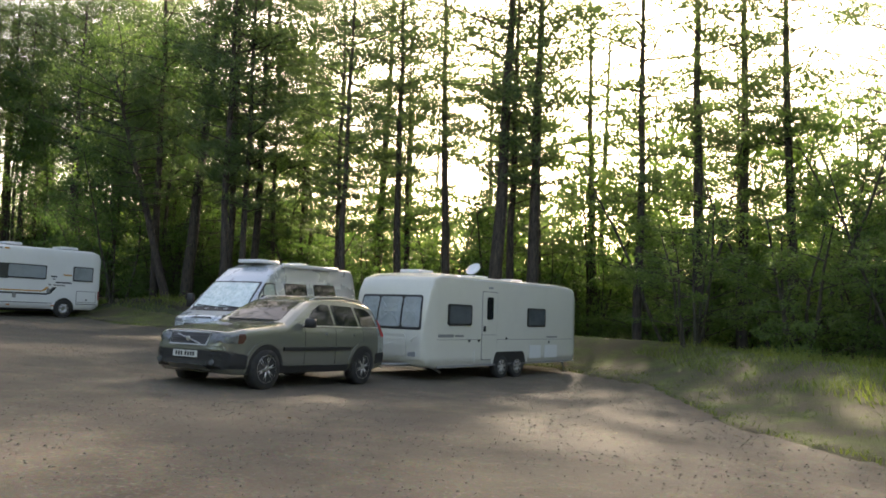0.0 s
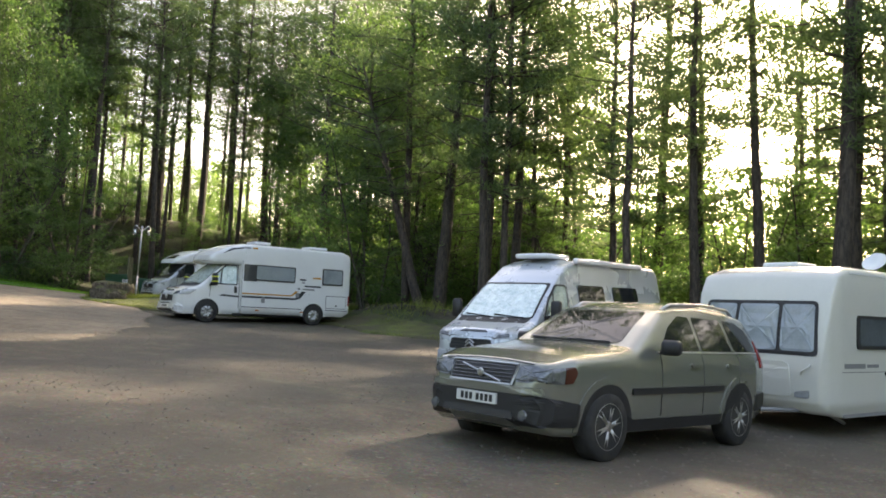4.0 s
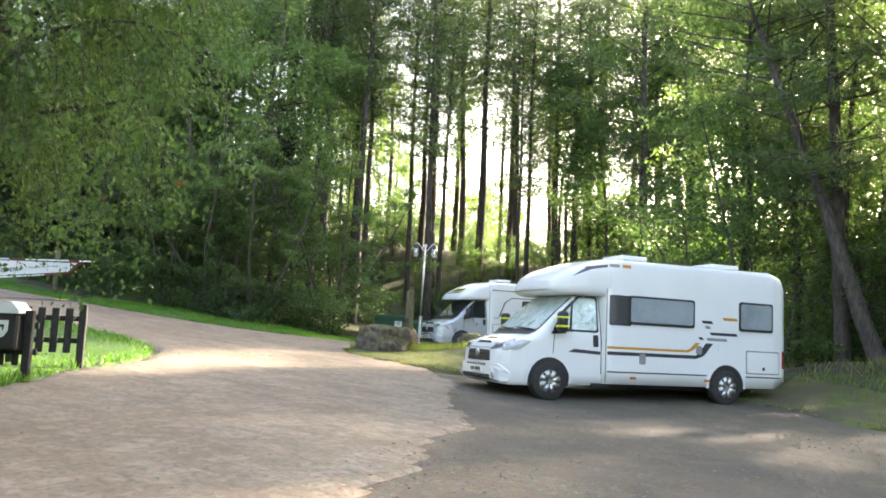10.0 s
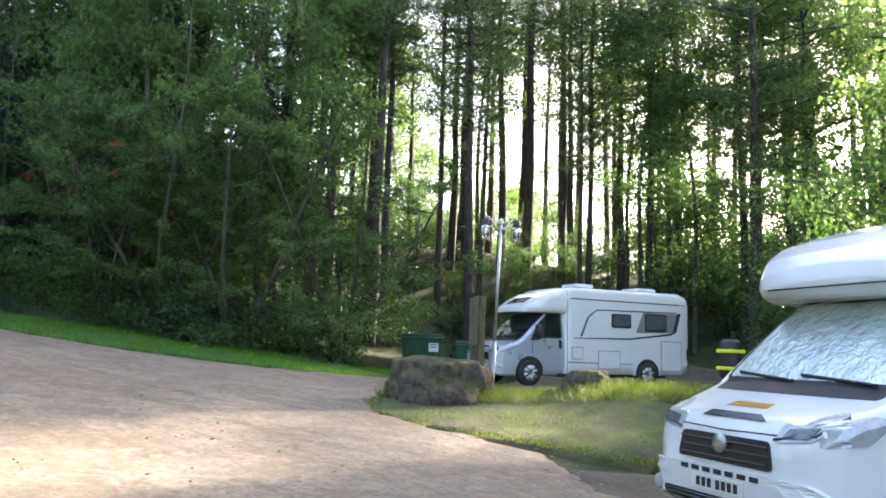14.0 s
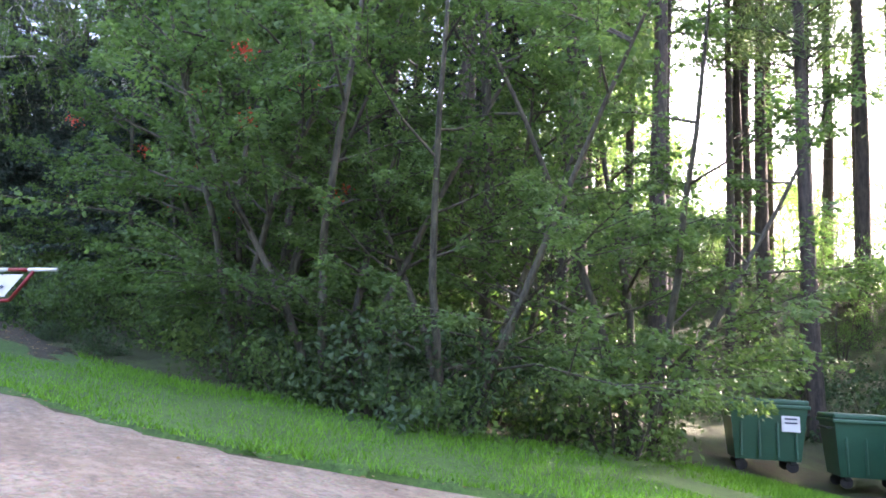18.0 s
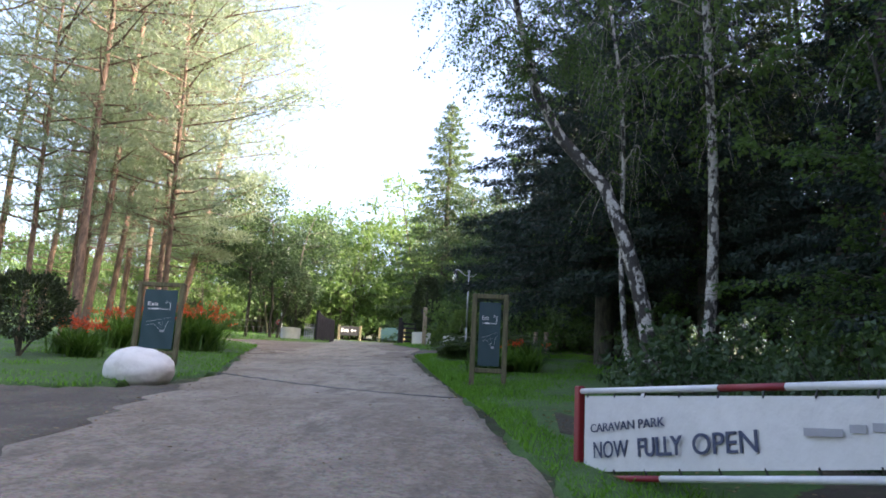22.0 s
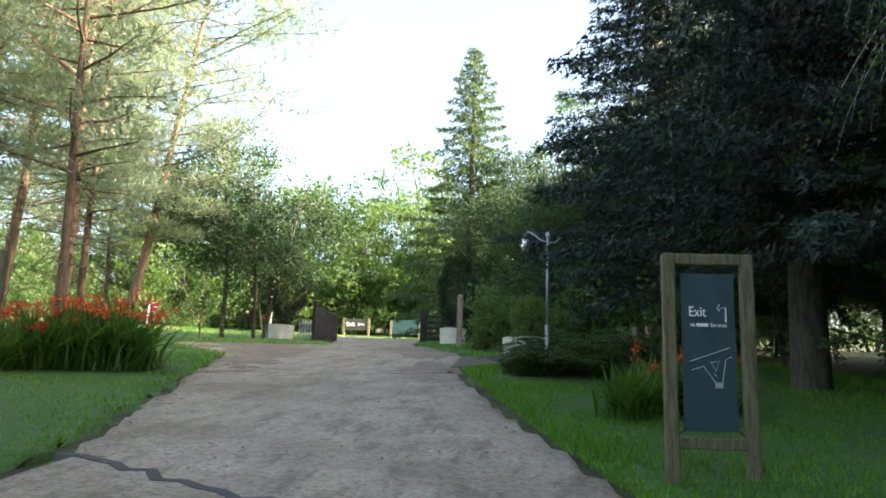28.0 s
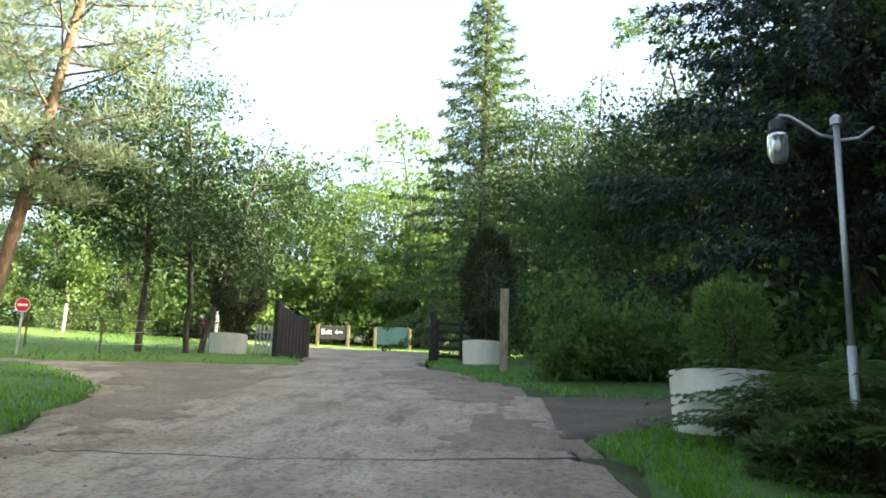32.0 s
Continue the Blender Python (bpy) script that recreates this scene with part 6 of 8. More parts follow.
            part("swoosh", plate_on(S, [(4.72, 1.5), (4.86, 1.54), (5.04, 2.1), (4.9, 2.1)], 0.008, 0.01, 0.03), P_CHARCOAL, th)
            for quad in ([(1.3, 1.28), (3.2, 1.3), (3.2, 1.345), (1.3, 1.3)], [(3.2, 1.3), (4.72, 1.47), (4.72, 1.525), (3.2, 1.345)], [(1.5, 1.34), (1.56, 1.34), (1.78, 1.86), (1.74, 1.88)], [(1.74, 1.88), (1.78, 1.86), (2.05, 2.06), (2.05, 2.09)], [(2.05, 2.06), (4.9, 2.1), (4.9, 2.13), (2.05, 2.09)]):
                part("line", plate_on(S, quad, 0.006, 0.01, 0), P_CHARCOAL, th)
            part("roof_line", plate_on(S, [(1.2, 2.33), (5.2, 2.33), (5.2, 2.36), (1.2, 2.36)], 0.004, 0.01, 0), P_CHARCOAL, th)
            for a, b, c, d, nm in ((1.24, 1.6, 0.72, 1.06, "service_hatch"), (2.1, 2.85, 0.48, 0.98, "locker_door"), (4.3, 5.05, 0.45, 1.3, "garage_door")):
                part(nm + "_gap", plate_on(S, [(a, c), (b, c), (b, d), (a, d)], 0.005, 0.01, 0.04), P_GREY, th)
                part(nm, plate_on(S, [(a + 0.02, c + 0.02), (b - 0.02, c + 0.02), (b - 0.02, d - 0.02), (a + 0.02, d - 0.02)], 0.012, 0.02, 0.04), P_WHITE, th)
            part("low_stripe", plate_on(S, [(1.14, 0.63), (3.3, 0.61), (3.3, 0.635), (1.14, 0.665)], 0.004, 0.01, 0), P_GREY, th)
        for x, b in ((0, cs), (wheelbase, co)):
            Sb = side_of(b, s)
            part("arch_lip", plate_on(Sb, [(x + 0.47 * math.cos(a), 0.47 * math.sin(a) + 0.37) for a in np.linspace(math.pi + 0.1, -0.1, 20)], 0.01, 0.02, 0), cab if b is cs else P_WHITE, th)
            part("wheel_arch", plate_on(Sb, [(x + 0.41 * math.cos(a), 0.41 * math.sin(a) + 0.37) for a in np.linspace(math.pi + 0.25, -0.25, 20)], 0.016, 0.02, 0), P_TRIM, th)
            wheel(th, x, s * (0.935 if b is cs else 1.06), 0.345, 0.22, 0.21, 8, True, s)
    part("tail_light", plate_on(side_of(co, -1), [(end - 0.06, 0.75), (end - 0.015, 0.75), (end - 0.015, 1.1), (end - 0.06, 1.1)], 0.012, 0.02, 0), P_RED, th)
    for x, w in ((2.0, 0.6), (4.2, 0.7)):
        part("roof_vent", Geo().box((x, -0.3, 2.76), (w, 0.7, 0.1), 0.03), P_WHITE, th, "white roof vent")
    part("underframe", Geo().box((end / 2 + 0.3, 0, 0.3), (end - 1.6, 1.5, 0.12), 0.03), P_TRIM, th)
    part("step", Geo().box((1.05, -0.95, 0.3), (0.35, 0.2, 0.08), 0.03), P_TRIM, th)
    if second:
        part("pod_window", plate_on(front_of(pod), [(-0.45, 2.2), (0.45, 2.2), (0.4, 2.4), (-0.4, 2.4)], 0.02, 0.03, 0.04), P_GLASS, th, "dark skylight")
    return th


stand(motorhome("white motorhome with orange and charcoal stripes and covered windscreen", P_WHITE, 6.25, 3.82, P_BLIND), (-16.93, 27.71, 1.19), (-14.78, 30.84, 1.16), 1.05, 0.345)
stand(motorhome("white and silver motorhome with grey swoosh parked beyond the boulders", P_ICE, 6.3, 3.8, P_GLASS, True), (-26.72, 39.7, 1.78), (-24.92, 43.05, 1.80), 1.05, 0.345)


def campervan():
    th = thing("campervan", "pale silver high-roofed panel van camper with covered windscreen", "campervan")
    sh = Shell(CAB_TOP[:-1] + [(0.75, 2.08), (1.1, 2.32), (1.5, 2.44), (5.35, 2.46), (5.5, 2.36), (5.55, 1.9)], CAB_LOW + [(5.3, 0.3), (5.55, 0.5)], CAB_PLAN + [(5.2, 1.02), (5.55, 0.97)], CAB_BY, 0.05, 0.1)
    part("body", sh.geo(60, 14), P_ICE, th, smooth=True)
    F = front_of(sh)
    van_front(th, sh, P_ICE, F, None, P_BLIND, chevron=True, accents=False)
    for s in (-1, 1):
        S = side_of(sh, s)
        for a, b in ((1.5, 2.6), (3.0, 4.2)):
            part("window", plate_on(S, [(a, 1.42), (b, 1.42), (b, 1.95), (a, 1.95)], 0.02, 0.03, 0.08), P_GLASS, th, "dark side window")
        part("slide_rail", plate_on(S, [(2.7, 1.2), (4.6, 1.2), (4.6, 1.23), (2.7, 1.23)], 0.012, 0.02, 0), P_TRIM, th)
        part("rubbing_strip", plate_on(S, [(1.1, 0.55), (4.7, 0.55), (4.7, 0.72), (1.1, 0.72)], 0.015, 0.02, 0.03), P_TRIM, th)
        for x in (0, 4.0):
            part("wheel_arch", plate_on(S, [(x + 0.41 * math.cos(a), 0.41 * math.sin(a) + 0.37) for a in np.linspace(math.pi + 0.25, -0.25, 20)], 0.016, 0.02, 0), P_TRIM, th)
            wheel(th, x, s * 0.93, 0.345, 0.22, 0.21, 8, True, s)
    for x, w, l in ((1.5, 0.9, 0.8), (3.4, 0.45, 0.5)):
        part("roof_vent", Geo().box((x, 0, 2.54), (w, l, 0.1), 0.04), P_WHITE, th, "white roof vent", True)
    part("awning_case", Geo().box((2.9, -0.85, 2.44), (3.0, 0.12, 0.12), 0.04), P_WHITE, th)
    stand(th, (-4.8, 20.45, 0.55), (-3.25, 24.15, 0.62), 1.0, 0.345)


campervan()


def caravan(label, long=7.04, name="caravan"):
    th = thing(name, label, "caravan")
    sh = Shell([(-0.14, 0.9), (-0.12, 1.1), (-0.05, 1.6), (0.06, 2.15), (0.2, 2.42), (0.55, 2.54), (long - 1.1, 2.54), (long - 0.4, 2.50), (long - 0.1, 2.42), (long, 2.2)], [(-0.14, 0.55), (0.0, 0.42), (0.3, 0.36), (long - 0.2, 0.36), (long, 0.5)],
               [(-0.14, 0.98), (-0.1, 1.06), (0.02, 1.1), (0.25, 1.13), (long - 0.2, 1.14), (long, 1.09)], [(0.3, 1.0), (2.2, 1.0), (2.6, 0.975)], 0.03, 0.07)
    part("body", sh.geo(50, 14), P_CREAM, th, smooth=True)
    L, F = side_of(sh, -1), front_of(sh)
    for s in (-1, 1):
        S = side_of(sh, s)
        for a, b in ((0.69, 1.66), (4.25, 5.2)):
            w = part("window", plate_on(S, [(a, 1.34), (b, 1.34), (b, 1.84), (a, 1.84)], 0.02, 0.03, 0.07), P_TRIM, th, "black framed window")
            part("pane", plate_on(S, [(a + 0.06, 1.39), (b - 0.06, 1.39), (b - 0.06, 1.79), (a + 0.06, 1.79)], 0.026, 0.02, 0.06), P_CAMPGLASS, w)
        part("skirt_rail", plate_on(S, [(0.3, 0.36), (long - 0.1, 0.36), (long - 0.1, 0.41), (0.3, 0.41)], 0.02, 0.03, 0), P_GREY, th)
        part("belt_line", plate_on(S, [(0.3, 1.0), (long - 0.2, 1.0), (long - 0.2, 1.012), (0.3, 1.012)], 0.004, 0.01, 0), P_GREY, th)
        part("awning_rail", plate_on(S, [(0.5, 2.44), (long - 0.2, 2.44), (long - 0.2, 2.47), (0.5, 2.47)], 0.012, 0.02, 0), P_WHITE, th)
        part("arch_lip", plate_on(S, [(2.5, 0.36), (4.3, 0.36), (4.18, 0.78), (2.62, 0.78)], 0.012, 0.02, 0.15), P_CREAM, th)
        part("wheel_arch", plate_on(S, [(2.6, 0.34), (4.2, 0.34), (4.08, 0.70), (2.72, 0.70)], 0.02, 0.02, 0.12), P_TRIM, th)
        for x in (3.02, 3.77):
            wheel(th, x, s * 1.06, 0.315, 0.19, 0.185, 7, False, s)
    part("door_gap", plate_on(L, [(2.1, 0.5), (2.78, 0.5), (2.78, 2.2), (2.1, 2.2)], 0.004, 0.01, 0.06), P_GREY, th)
    d = part("door", plate_on(L, [(2.12, 0.52), (2.76, 0.52), (2.76, 2.18), (2.12, 2.18)], 0.014, 0.02, 0.06), P_CREAM, th, "cream stable door")
    part("door_window", plate_on(L, [(2.3, 1.5), (2.58, 1.5), (2.58, 2.06), (2.3, 2.06)], 0.022, 0.02, 0.06), P_GLASS, d)
    part("door_handle", plate_on(L, [(2.16, 1.2), (2.24, 1.2), (2.24, 1.34), (2.16, 1.34)], 0.035, 0.03, 0.02), P_TRIM, d)
    part("door_split", plate_on(L, [(2.12, 1.12), (2.76, 1.12), (2.76, 1.13), (2.12, 1.13)], 0.018, 0.01, 0), P_GREY, d)
    part("front_window", plate_on(F, [(-0.98, 1.22), (0.98, 1.22), (0.92, 2.02), (-0.92, 2.02)], 0.014, 0.03, 0.08), P_TRIM, th, "wide black framed front window")
    for a, b in ((-0.92, -0.4), (-0.34, 0.34), (0.4, 0.92)):
        part("front_pane", plate_on(F, [(a, 1.28), (b, 1.28), (b * 0.96, 1.97), (a * 0.96, 1.97)], 0.022, 0.02, 0.06), P_PALEGLASS, th, "pane with a pale blind behind")
    part("gas_locker", plate_on(F, [(-0.62, 0.62), (0.62, 0.62), (0.56, 1.12), (-0.56, 1.12)], 0.02, 0.03, 0.1), P_CREAM, th)
    for s in (-1, 1):
        part("marker_light", plate_on(F, [(s * 0.66, 0.62), (s * 0.88, 0.62), (s * 0.88, 0.74), (s * 0.66, 0.7)], 0.02, 0.03, 0.03), P_LAMP, th)
        part("grab_handle", Geo().tube([F(s * 0.74, 0.95, 0.0), F(s * 0.78, 1.0, 0.05), F(s * 0.86, 1.06, 0.05), F(s * 0.88, 1.1, 0.0)], 0.014, 6), P_CREAM, th)
        part("corner_leg", Geo().tube([(0.3, s * 0.9, 0.4), (0.75, s * 0.92, 0.24)], 0.025, 6), P_ALLOY, th)
        part("corner_leg", Geo().tube([(long - 0.4, s * 0.9, 0.4), (long - 0.25, s * 0.92, 0.02)], 0.025, 6), P_ALLOY, th)
    bars(th, L, [(0.35, 0.95, 1.06, 1.13), (1.0, 1.35, 1.07, 1.12)], P_GREY, "lettering_bar", 0.006)
    bars(th, L, [(5.3, 5.9, 1.05, 1.09)], P_GREY, "lettering_bar", 0.006)
    for x, z in ((1.55, 0.95), (1.95, 0.95), (3.2, 1.0), (5.4, 0.9)):
        part("vent_catch", plate_on(L, [(x, z), (x + 0.07, z), (x + 0.07, z + 0.06), (x, z + 0.06)], 0.014, 0.02, 0.01), P_TRIM, th)
    for a, b, c, e in ((1.8, 1.82, 0.45, 0.75), (4.4, 5.0, 0.5, 0.85), (5.2, 5.9, 0.5, 0.85)):
        part("service_hatch", plate_on(L, [(a, c), (b, c), (b, e), (a, e)], 0.006, 0.01, 0.01), P_WHITE, th)
    part("awning_lamp", plate_on(L, [(2.38, 2.26), (2.54, 2.26), (2.54, 2.32), (2.38, 2.32)], 0.03, 0.03, 0.02), P_LAMP, th)
    for x in (1.0, 3.4, 5.2):
        part("roof_light", Geo().box((x, 0.1, 2.61), (0.6, 0.6, 0.09), 0.03), P_WHITE, th, "white roof light")
    dish = part("satellite_dish", Geo().lathe([(0.001, 0.0), (0.12, 0.015), (0.19, 0.05), (0.2, 0.054), (0.185, 0.043), (0.001, -0.012)], 20, Matrix.Translation((2.6, -0.5, 2.75)) @ Matrix.Rotation(radians(-50), 4, "Y")), P_WHITE, th, "white satellite dish", True)
    part("dish_arm", Geo().tube([(2.6, -0.5, 2.56), (2.62, -0.5, 2.74)], 0.02, 6), P_GREY, dish)
    part("a_frame", Geo().tube([(-1.5, 0, 0.45), (0.2, -0.7, 0.42)], 0.035, 6).tube([(-1.5, 0, 0.45), (0.2, 0.7, 0.42)], 0.035, 6), P_GREY, th)
    part("hitch", Geo().box((-1.55, 0, 0.48), (0.3, 0.1, 0.12), 0.03), P_TRIM, th)
    part("jockey_wheel", Geo().tube([(-1.1, -0.12, 0.15), (-1.1, -0.12, 0.75)], 0.025, 6).lathe([(0.1, -0.04), (0.1, 0.04)], 14, Matrix.Translation((-1.1, -0.12, 0.1)) @ Matrix.Rotation(radians(90), 4, "X")), P_TRIM, th)
    return th


VAN = caravan("cream twin-axle touring caravan with a satellite dish, hitched to the car")
_d = Vector((0.605, 0.796, 0.0)).normalized()
_f = Vector((0.17, 18.39, 0)) - _d * 0.69
stand(VAN, (_f.x, _f.y, 0.30 + hz(1, 19)), (_f.x + _d.x * 6, _f.y + _d.y * 6, 0.30 + hz(3, 22)), 1.14, 0.315)
for _x, _y, _r in ((14.2, 42.6, 30), (9.2, 46.5, 10), (19, 40, 50)):
    copy_thing(VAN, Matrix.Translation((_x, _y, hz(_x, _y))) @ Matrix.Rotation(radians(_r), 4, "Z"))["label"] = "pale caravan standing beyond the trees"

# ---- things along the way ----
W_POST = bark_mat("weathered_post_wood", (0.06, 0.05, 0.03), (0.18, 0.145, 0.085), (0.13, 0.14, 0.055), 0.12, 30, 0.004)
W_PALE = bark_mat("pale_post_wood", (0.18, 0.14, 0.10), (0.36, 0.29, 0.21), (0.42, 0.34, 0.25), 0.12, 26, 0.004)
W_BLACK = bark_mat("black_stained_wood", (0.010, 0.010, 0.011), (0.03, 0.03, 0.032), (0.045, 0.045, 0.045), 0.15, 30, 0.004)
def rock_mat(name):
    """Dark craggy stone with a mossy crown."""
    m, nt, p = _nodes(name)
    co = _coord(nt)
    broad, crag, fine = _noise(nt, 2.2, 5, 0.65, co), _noise(nt, 7, 7, 0.72, co), _noise(nt, 45, 3, 0.6, co)
    col = _ramp(nt, crag, (0.32, (0.03, 0.024, 0.017)), (0.5, (0.105, 0.083, 0.057)), (0.7, (0.2, 0.165, 0.118)))
    col = _mix(nt, _ramp(nt, fine, (0.6, (0, 0, 0)), (0.72, (0.5, 0.5, 0.5))), col, (0.24, 0.22, 0.18))
    g, x = nt.nodes.new("ShaderNodeNewGeometry"), nt.nodes.new("ShaderNodeSeparateXYZ")
    nt.links.new(g.outputs["Normal"], x.inputs[0])
    moss = _math(nt, "ADD", _math(nt, "MULTIPLY", x.outputs[2], 0.45), broad)
    nt.links.new(_mix(nt, _ramp(nt, moss, (0.72, (0, 0, 0)), (0.86, (0.85, 0.85, 0.85))), col, _ramp(nt, crag, (0.35, (0.05, 0.055, 0.016)), (0.65, (0.15, 0.14, 0.05)))), p.inputs["Base Color"])
    p.inputs["Roughness"].default_value = 0.95
    _bump(nt, p, crag, 1.0, 0.1)
    return m


S_ROCK = rock_mat("mossy_boulder")
S_WHITE_STONE = surface_mat("whitewashed_stone", (0.68, 0.66, 0.61), 0.85, 0, 0.12, 3, 30, 0.5, 0.01, (0.5, 0.48, 0.43))
S_CONCRETE = surface_mat("white_painted_concrete", (0.66, 0.65, 0.60), 0.75, 0, 0.15, 2, 40, 0.4, 0.006, (0.48, 0.48, 0.42))
S_TEAL = surface_mat("teal_banner", (0.011, 0.045, 0.052), 0.55, 0, 0.2, 2.5, 60, 0.15, 0.004)
S_BANNER = surface_mat("white_banner_cloth", (0.58, 0.57, 0.54), 0.6, 0, 0.14, 1.6, 8, 0.5, 0.02)
S_INK, S_WHITE_INK = surface_mat("navy_print", (0.03, 0.045, 0.09), 0.6), surface_mat("white_print", (0.75, 0.75, 0.72), 0.6)
S_RED_RAIL, S_WHITE_RAIL = surface_mat("red_painted_rail", (0.22, 0.014, 0.02), 0.4, 0, 0.3), surface_mat("white_painted_rail", (0.65, 0.65, 0.64), 0.4, 0, 0.2)
S_FADED = surface_mat("faded_print", (0.3, 0.3, 0.31), 0.6)
S_GALV = surface_mat("galvanised_pole", (0.42, 0.44, 0.46), 0.45, 0.6, 0.2, 5, 40, 0.1, 0.002)
S_GREEN_BIN = surface_mat("green_bin", (0.02, 0.10, 0.055), 0.45, 0, 0.25, 2, 40, 0.1, 0.003)
S_SIGN_RED, S_SIGN_WHITE = surface_mat("sign_red", (0.55, 0.02, 0.02), 0.4), surface_mat("sign_white", (0.75, 0.75, 0.74), 0.4)
S_LANTERN = glass_mat("lantern_glass", (0.9, 0.92, 0.92), 0.08, 0.9)
S_SOIL = surface_mat("dark_soil", (0.035, 0.026, 0.018), 0.95, 0, 0.4, 8, 40, 0.8, 0.02)
S_TAR = surface_mat("tar_seam", (0.035, 0.034, 0.034), 0.7, 0, 0.3, 4, 50, 0.4, 0.004)
S_HUMP = surface_mat("rubber_hump", (0.09, 0.085, 0.08), 0.8, 0, 0.3, 4, 50, 0.4, 0.004)
S_YELLOW = surface_mat("worn_yellow_paint", (0.6, 0.47, 0.10), 0.7, 0, 0.3, 8, 40, 0.2, 0.003)
S_PETAL = leaf_mat("red_petals", (0.35, 0.03, 0.012), (0.6, 0.09, 0.025), 0.3)
S_DARKLEAF = leaf_mat("clipped_conifer", (0.014, 0.024, 0.010), (0.035, 0.05, 0.02), 0.2)
S_SWORD = leaf_mat("sword_leaves", (0.03, 0.08, 0.015), (0.08, 0.16, 0.03), 0.4)


def lettering(parent, body, at_m, height, width, mat, bold=0.0, name="lettering"):
    """Flat raised lettering in the built-in font, fitted to a width."""
    cu = bpy.data.curves.new(name, "FONT")
    cu.body, cu.size, cu.extrude, cu.offset = body, 1.0, 0.003, bold
    tmp = new("tmp_text", cu)
    bpy.context.view_layer.update()
    me = bpy.data.meshes.new_from_object(tmp.evaluated_get(bpy.context.evaluated_depsgraph_get()))
    bpy.data.objects.remove(tmp)
    n = len(me.vertices)
    co = np.empty(n * 3)
    me.vertices.foreach_get("co", co)
    co = co.reshape(-1, 3)
    lo, hi = co.min(0), co.max(0)
    co = (co - lo) / np.array([(hi - lo)[0] / width, (hi - lo)[1] / height, 1])
    me.vertices.foreach_set("co", co.ravel())
    me.materials.append(mat)
    ob = new(name, me)
    ob.parent = parent
    ob.matrix_basis = at_m
    return ob


FACE = Matrix.Rotation(radians(90), 4, "X")                        # lettering upright, facing -y


def boulder(seed, size, mat, name, label, at_xy, turn=0.0, sink=0.15, rough=0.28, flat=0.0):
    bm = bmesh.new()
    bmesh.ops.create_icosphere(bm, subdivisions=5, radius=1.0)
    for q in bm.verts:
        p = q.co.copy()
        k = 1 + rough * noise.noise(p * 1.1 + Vector((seed, 0, 0))) + rough * 0.5 * noise.noise(p * 2.7 + Vector((0, seed, 0))) + rough * 0.22 * noise.noise(p * 7)
        c = noise.cell(p * 1.7 + Vector((seed, seed, 0)))
        q.co = p * (k + 0.12 * rough * c)
        if flat and q.co.z > flat:
            q.co.z = flat + (q.co.z - flat) * 0.25
        q.co = Vector((q.co.x * size[0], q.co.y * size[1], q.co.z * size[2]))
    ob = part(name, Geo().bm(bm), mat, None, smooth=True)
    tagged(ob, label, "boulder")
    ob.matrix_basis = Matrix.Translation((*at_xy, hz(*at_xy) + size[2] - sink)) @ Matrix.Rotation(turn, 4, "Z")
    return ob


boulder(12, (0.8, 0.8, 0.74), S_ROCK, "boulder", "large mossy brown boulder on the grass corner", (-23.86, 31.6), radians(25), 0.52, 0.28, 0.62)
boulder(7, (0.42, 0.36, 0.34), S_ROCK, "boulder", "smaller dark boulder on the grassy mound", (-21.9, 32.9), 0.4, 0.15, 0.24, 0.7)
boulder(9, (0.68, 0.42, 0.37), S_WHITE_STONE, "white_stone", "rounded whitewashed stone on the lawn edge", (-46.3, 21.25), radians(75), 0.12, 0.07)


def street_lantern(parent, top, reach, arm=1.0):
    """A curved bracket with a hanging glass lantern."""
    t = Vector(top)
    d = Vector((math.cos(reach), math.sin(reach), 0))
    part("bracket", Geo().tube([(t + d * a * arm + Vector((0, 0, b)))[:] for a, b in ((0, -0.08), (0.12, -0.05), (0.24, 0.05), (0.34, 0.12), (0.41, 0.13), (0.43, 0.1))], 0.014, 8), S_GALV, parent, smooth=True)
    c = t + d * 0.43 * arm + Vector((0, 0, 0.1))
    la = part("lantern_cap", Geo().lathe([(0.03, 0.0), (0.06, -0.02), (0.065, -0.09), (0.075, -0.12)], 16, Matrix.Translation(c)), P_TRIM, parent, "dark lantern cap", True)
    part("lantern_glass", Geo().lathe([(0.07, -0.12), (0.082, -0.16), (0.082, -0.30), (0.055, -0.36), (0.001, -0.375)], 18, Matrix.Translation(c)), S_LANTERN, la, "clear glass lantern", True)
    part("lamp_bulb", Geo().lathe([(0.012, -0.13), (0.03, -0.19), (0.035, -0.23), (0.001, -0.27)], 12, Matrix.Translation(c)), S_SIGN_WHITE, la, "white unlit bulb", True)


def lamp_post(x, y, h, turns, label, lean=0.0, arm=1.0):
    th = thing("lamp_post", label, "lamp post", "lamp posts")
    part("pole", Geo().tube([(0, 0, -0.3), (0, 0, 1.0)], 0.033, 12).tube([(0, 0, 1.0), (0, 0, h)], 0.024, 12), S_GALV, th, smooth=True)
    part("pole_cap", Geo().lathe([(0.045, h - 0.02), (0.045, h + 0.03), (0.02, h + 0.06)], 12), S_GALV, th)
    part("base_collar", Geo().lathe([(0.09, -0.1), (0.085, 0.08), (0.055, 0.12)], 14), S_GALV, th)
    for a in turns:
        street_lantern(th, (0, 0, h - 0.05), a, arm)
    th.matrix_basis = Matrix.Translation((x, y, hz(x, y))) @ Matrix.Rotation(lean, 4, "Y")
    return th


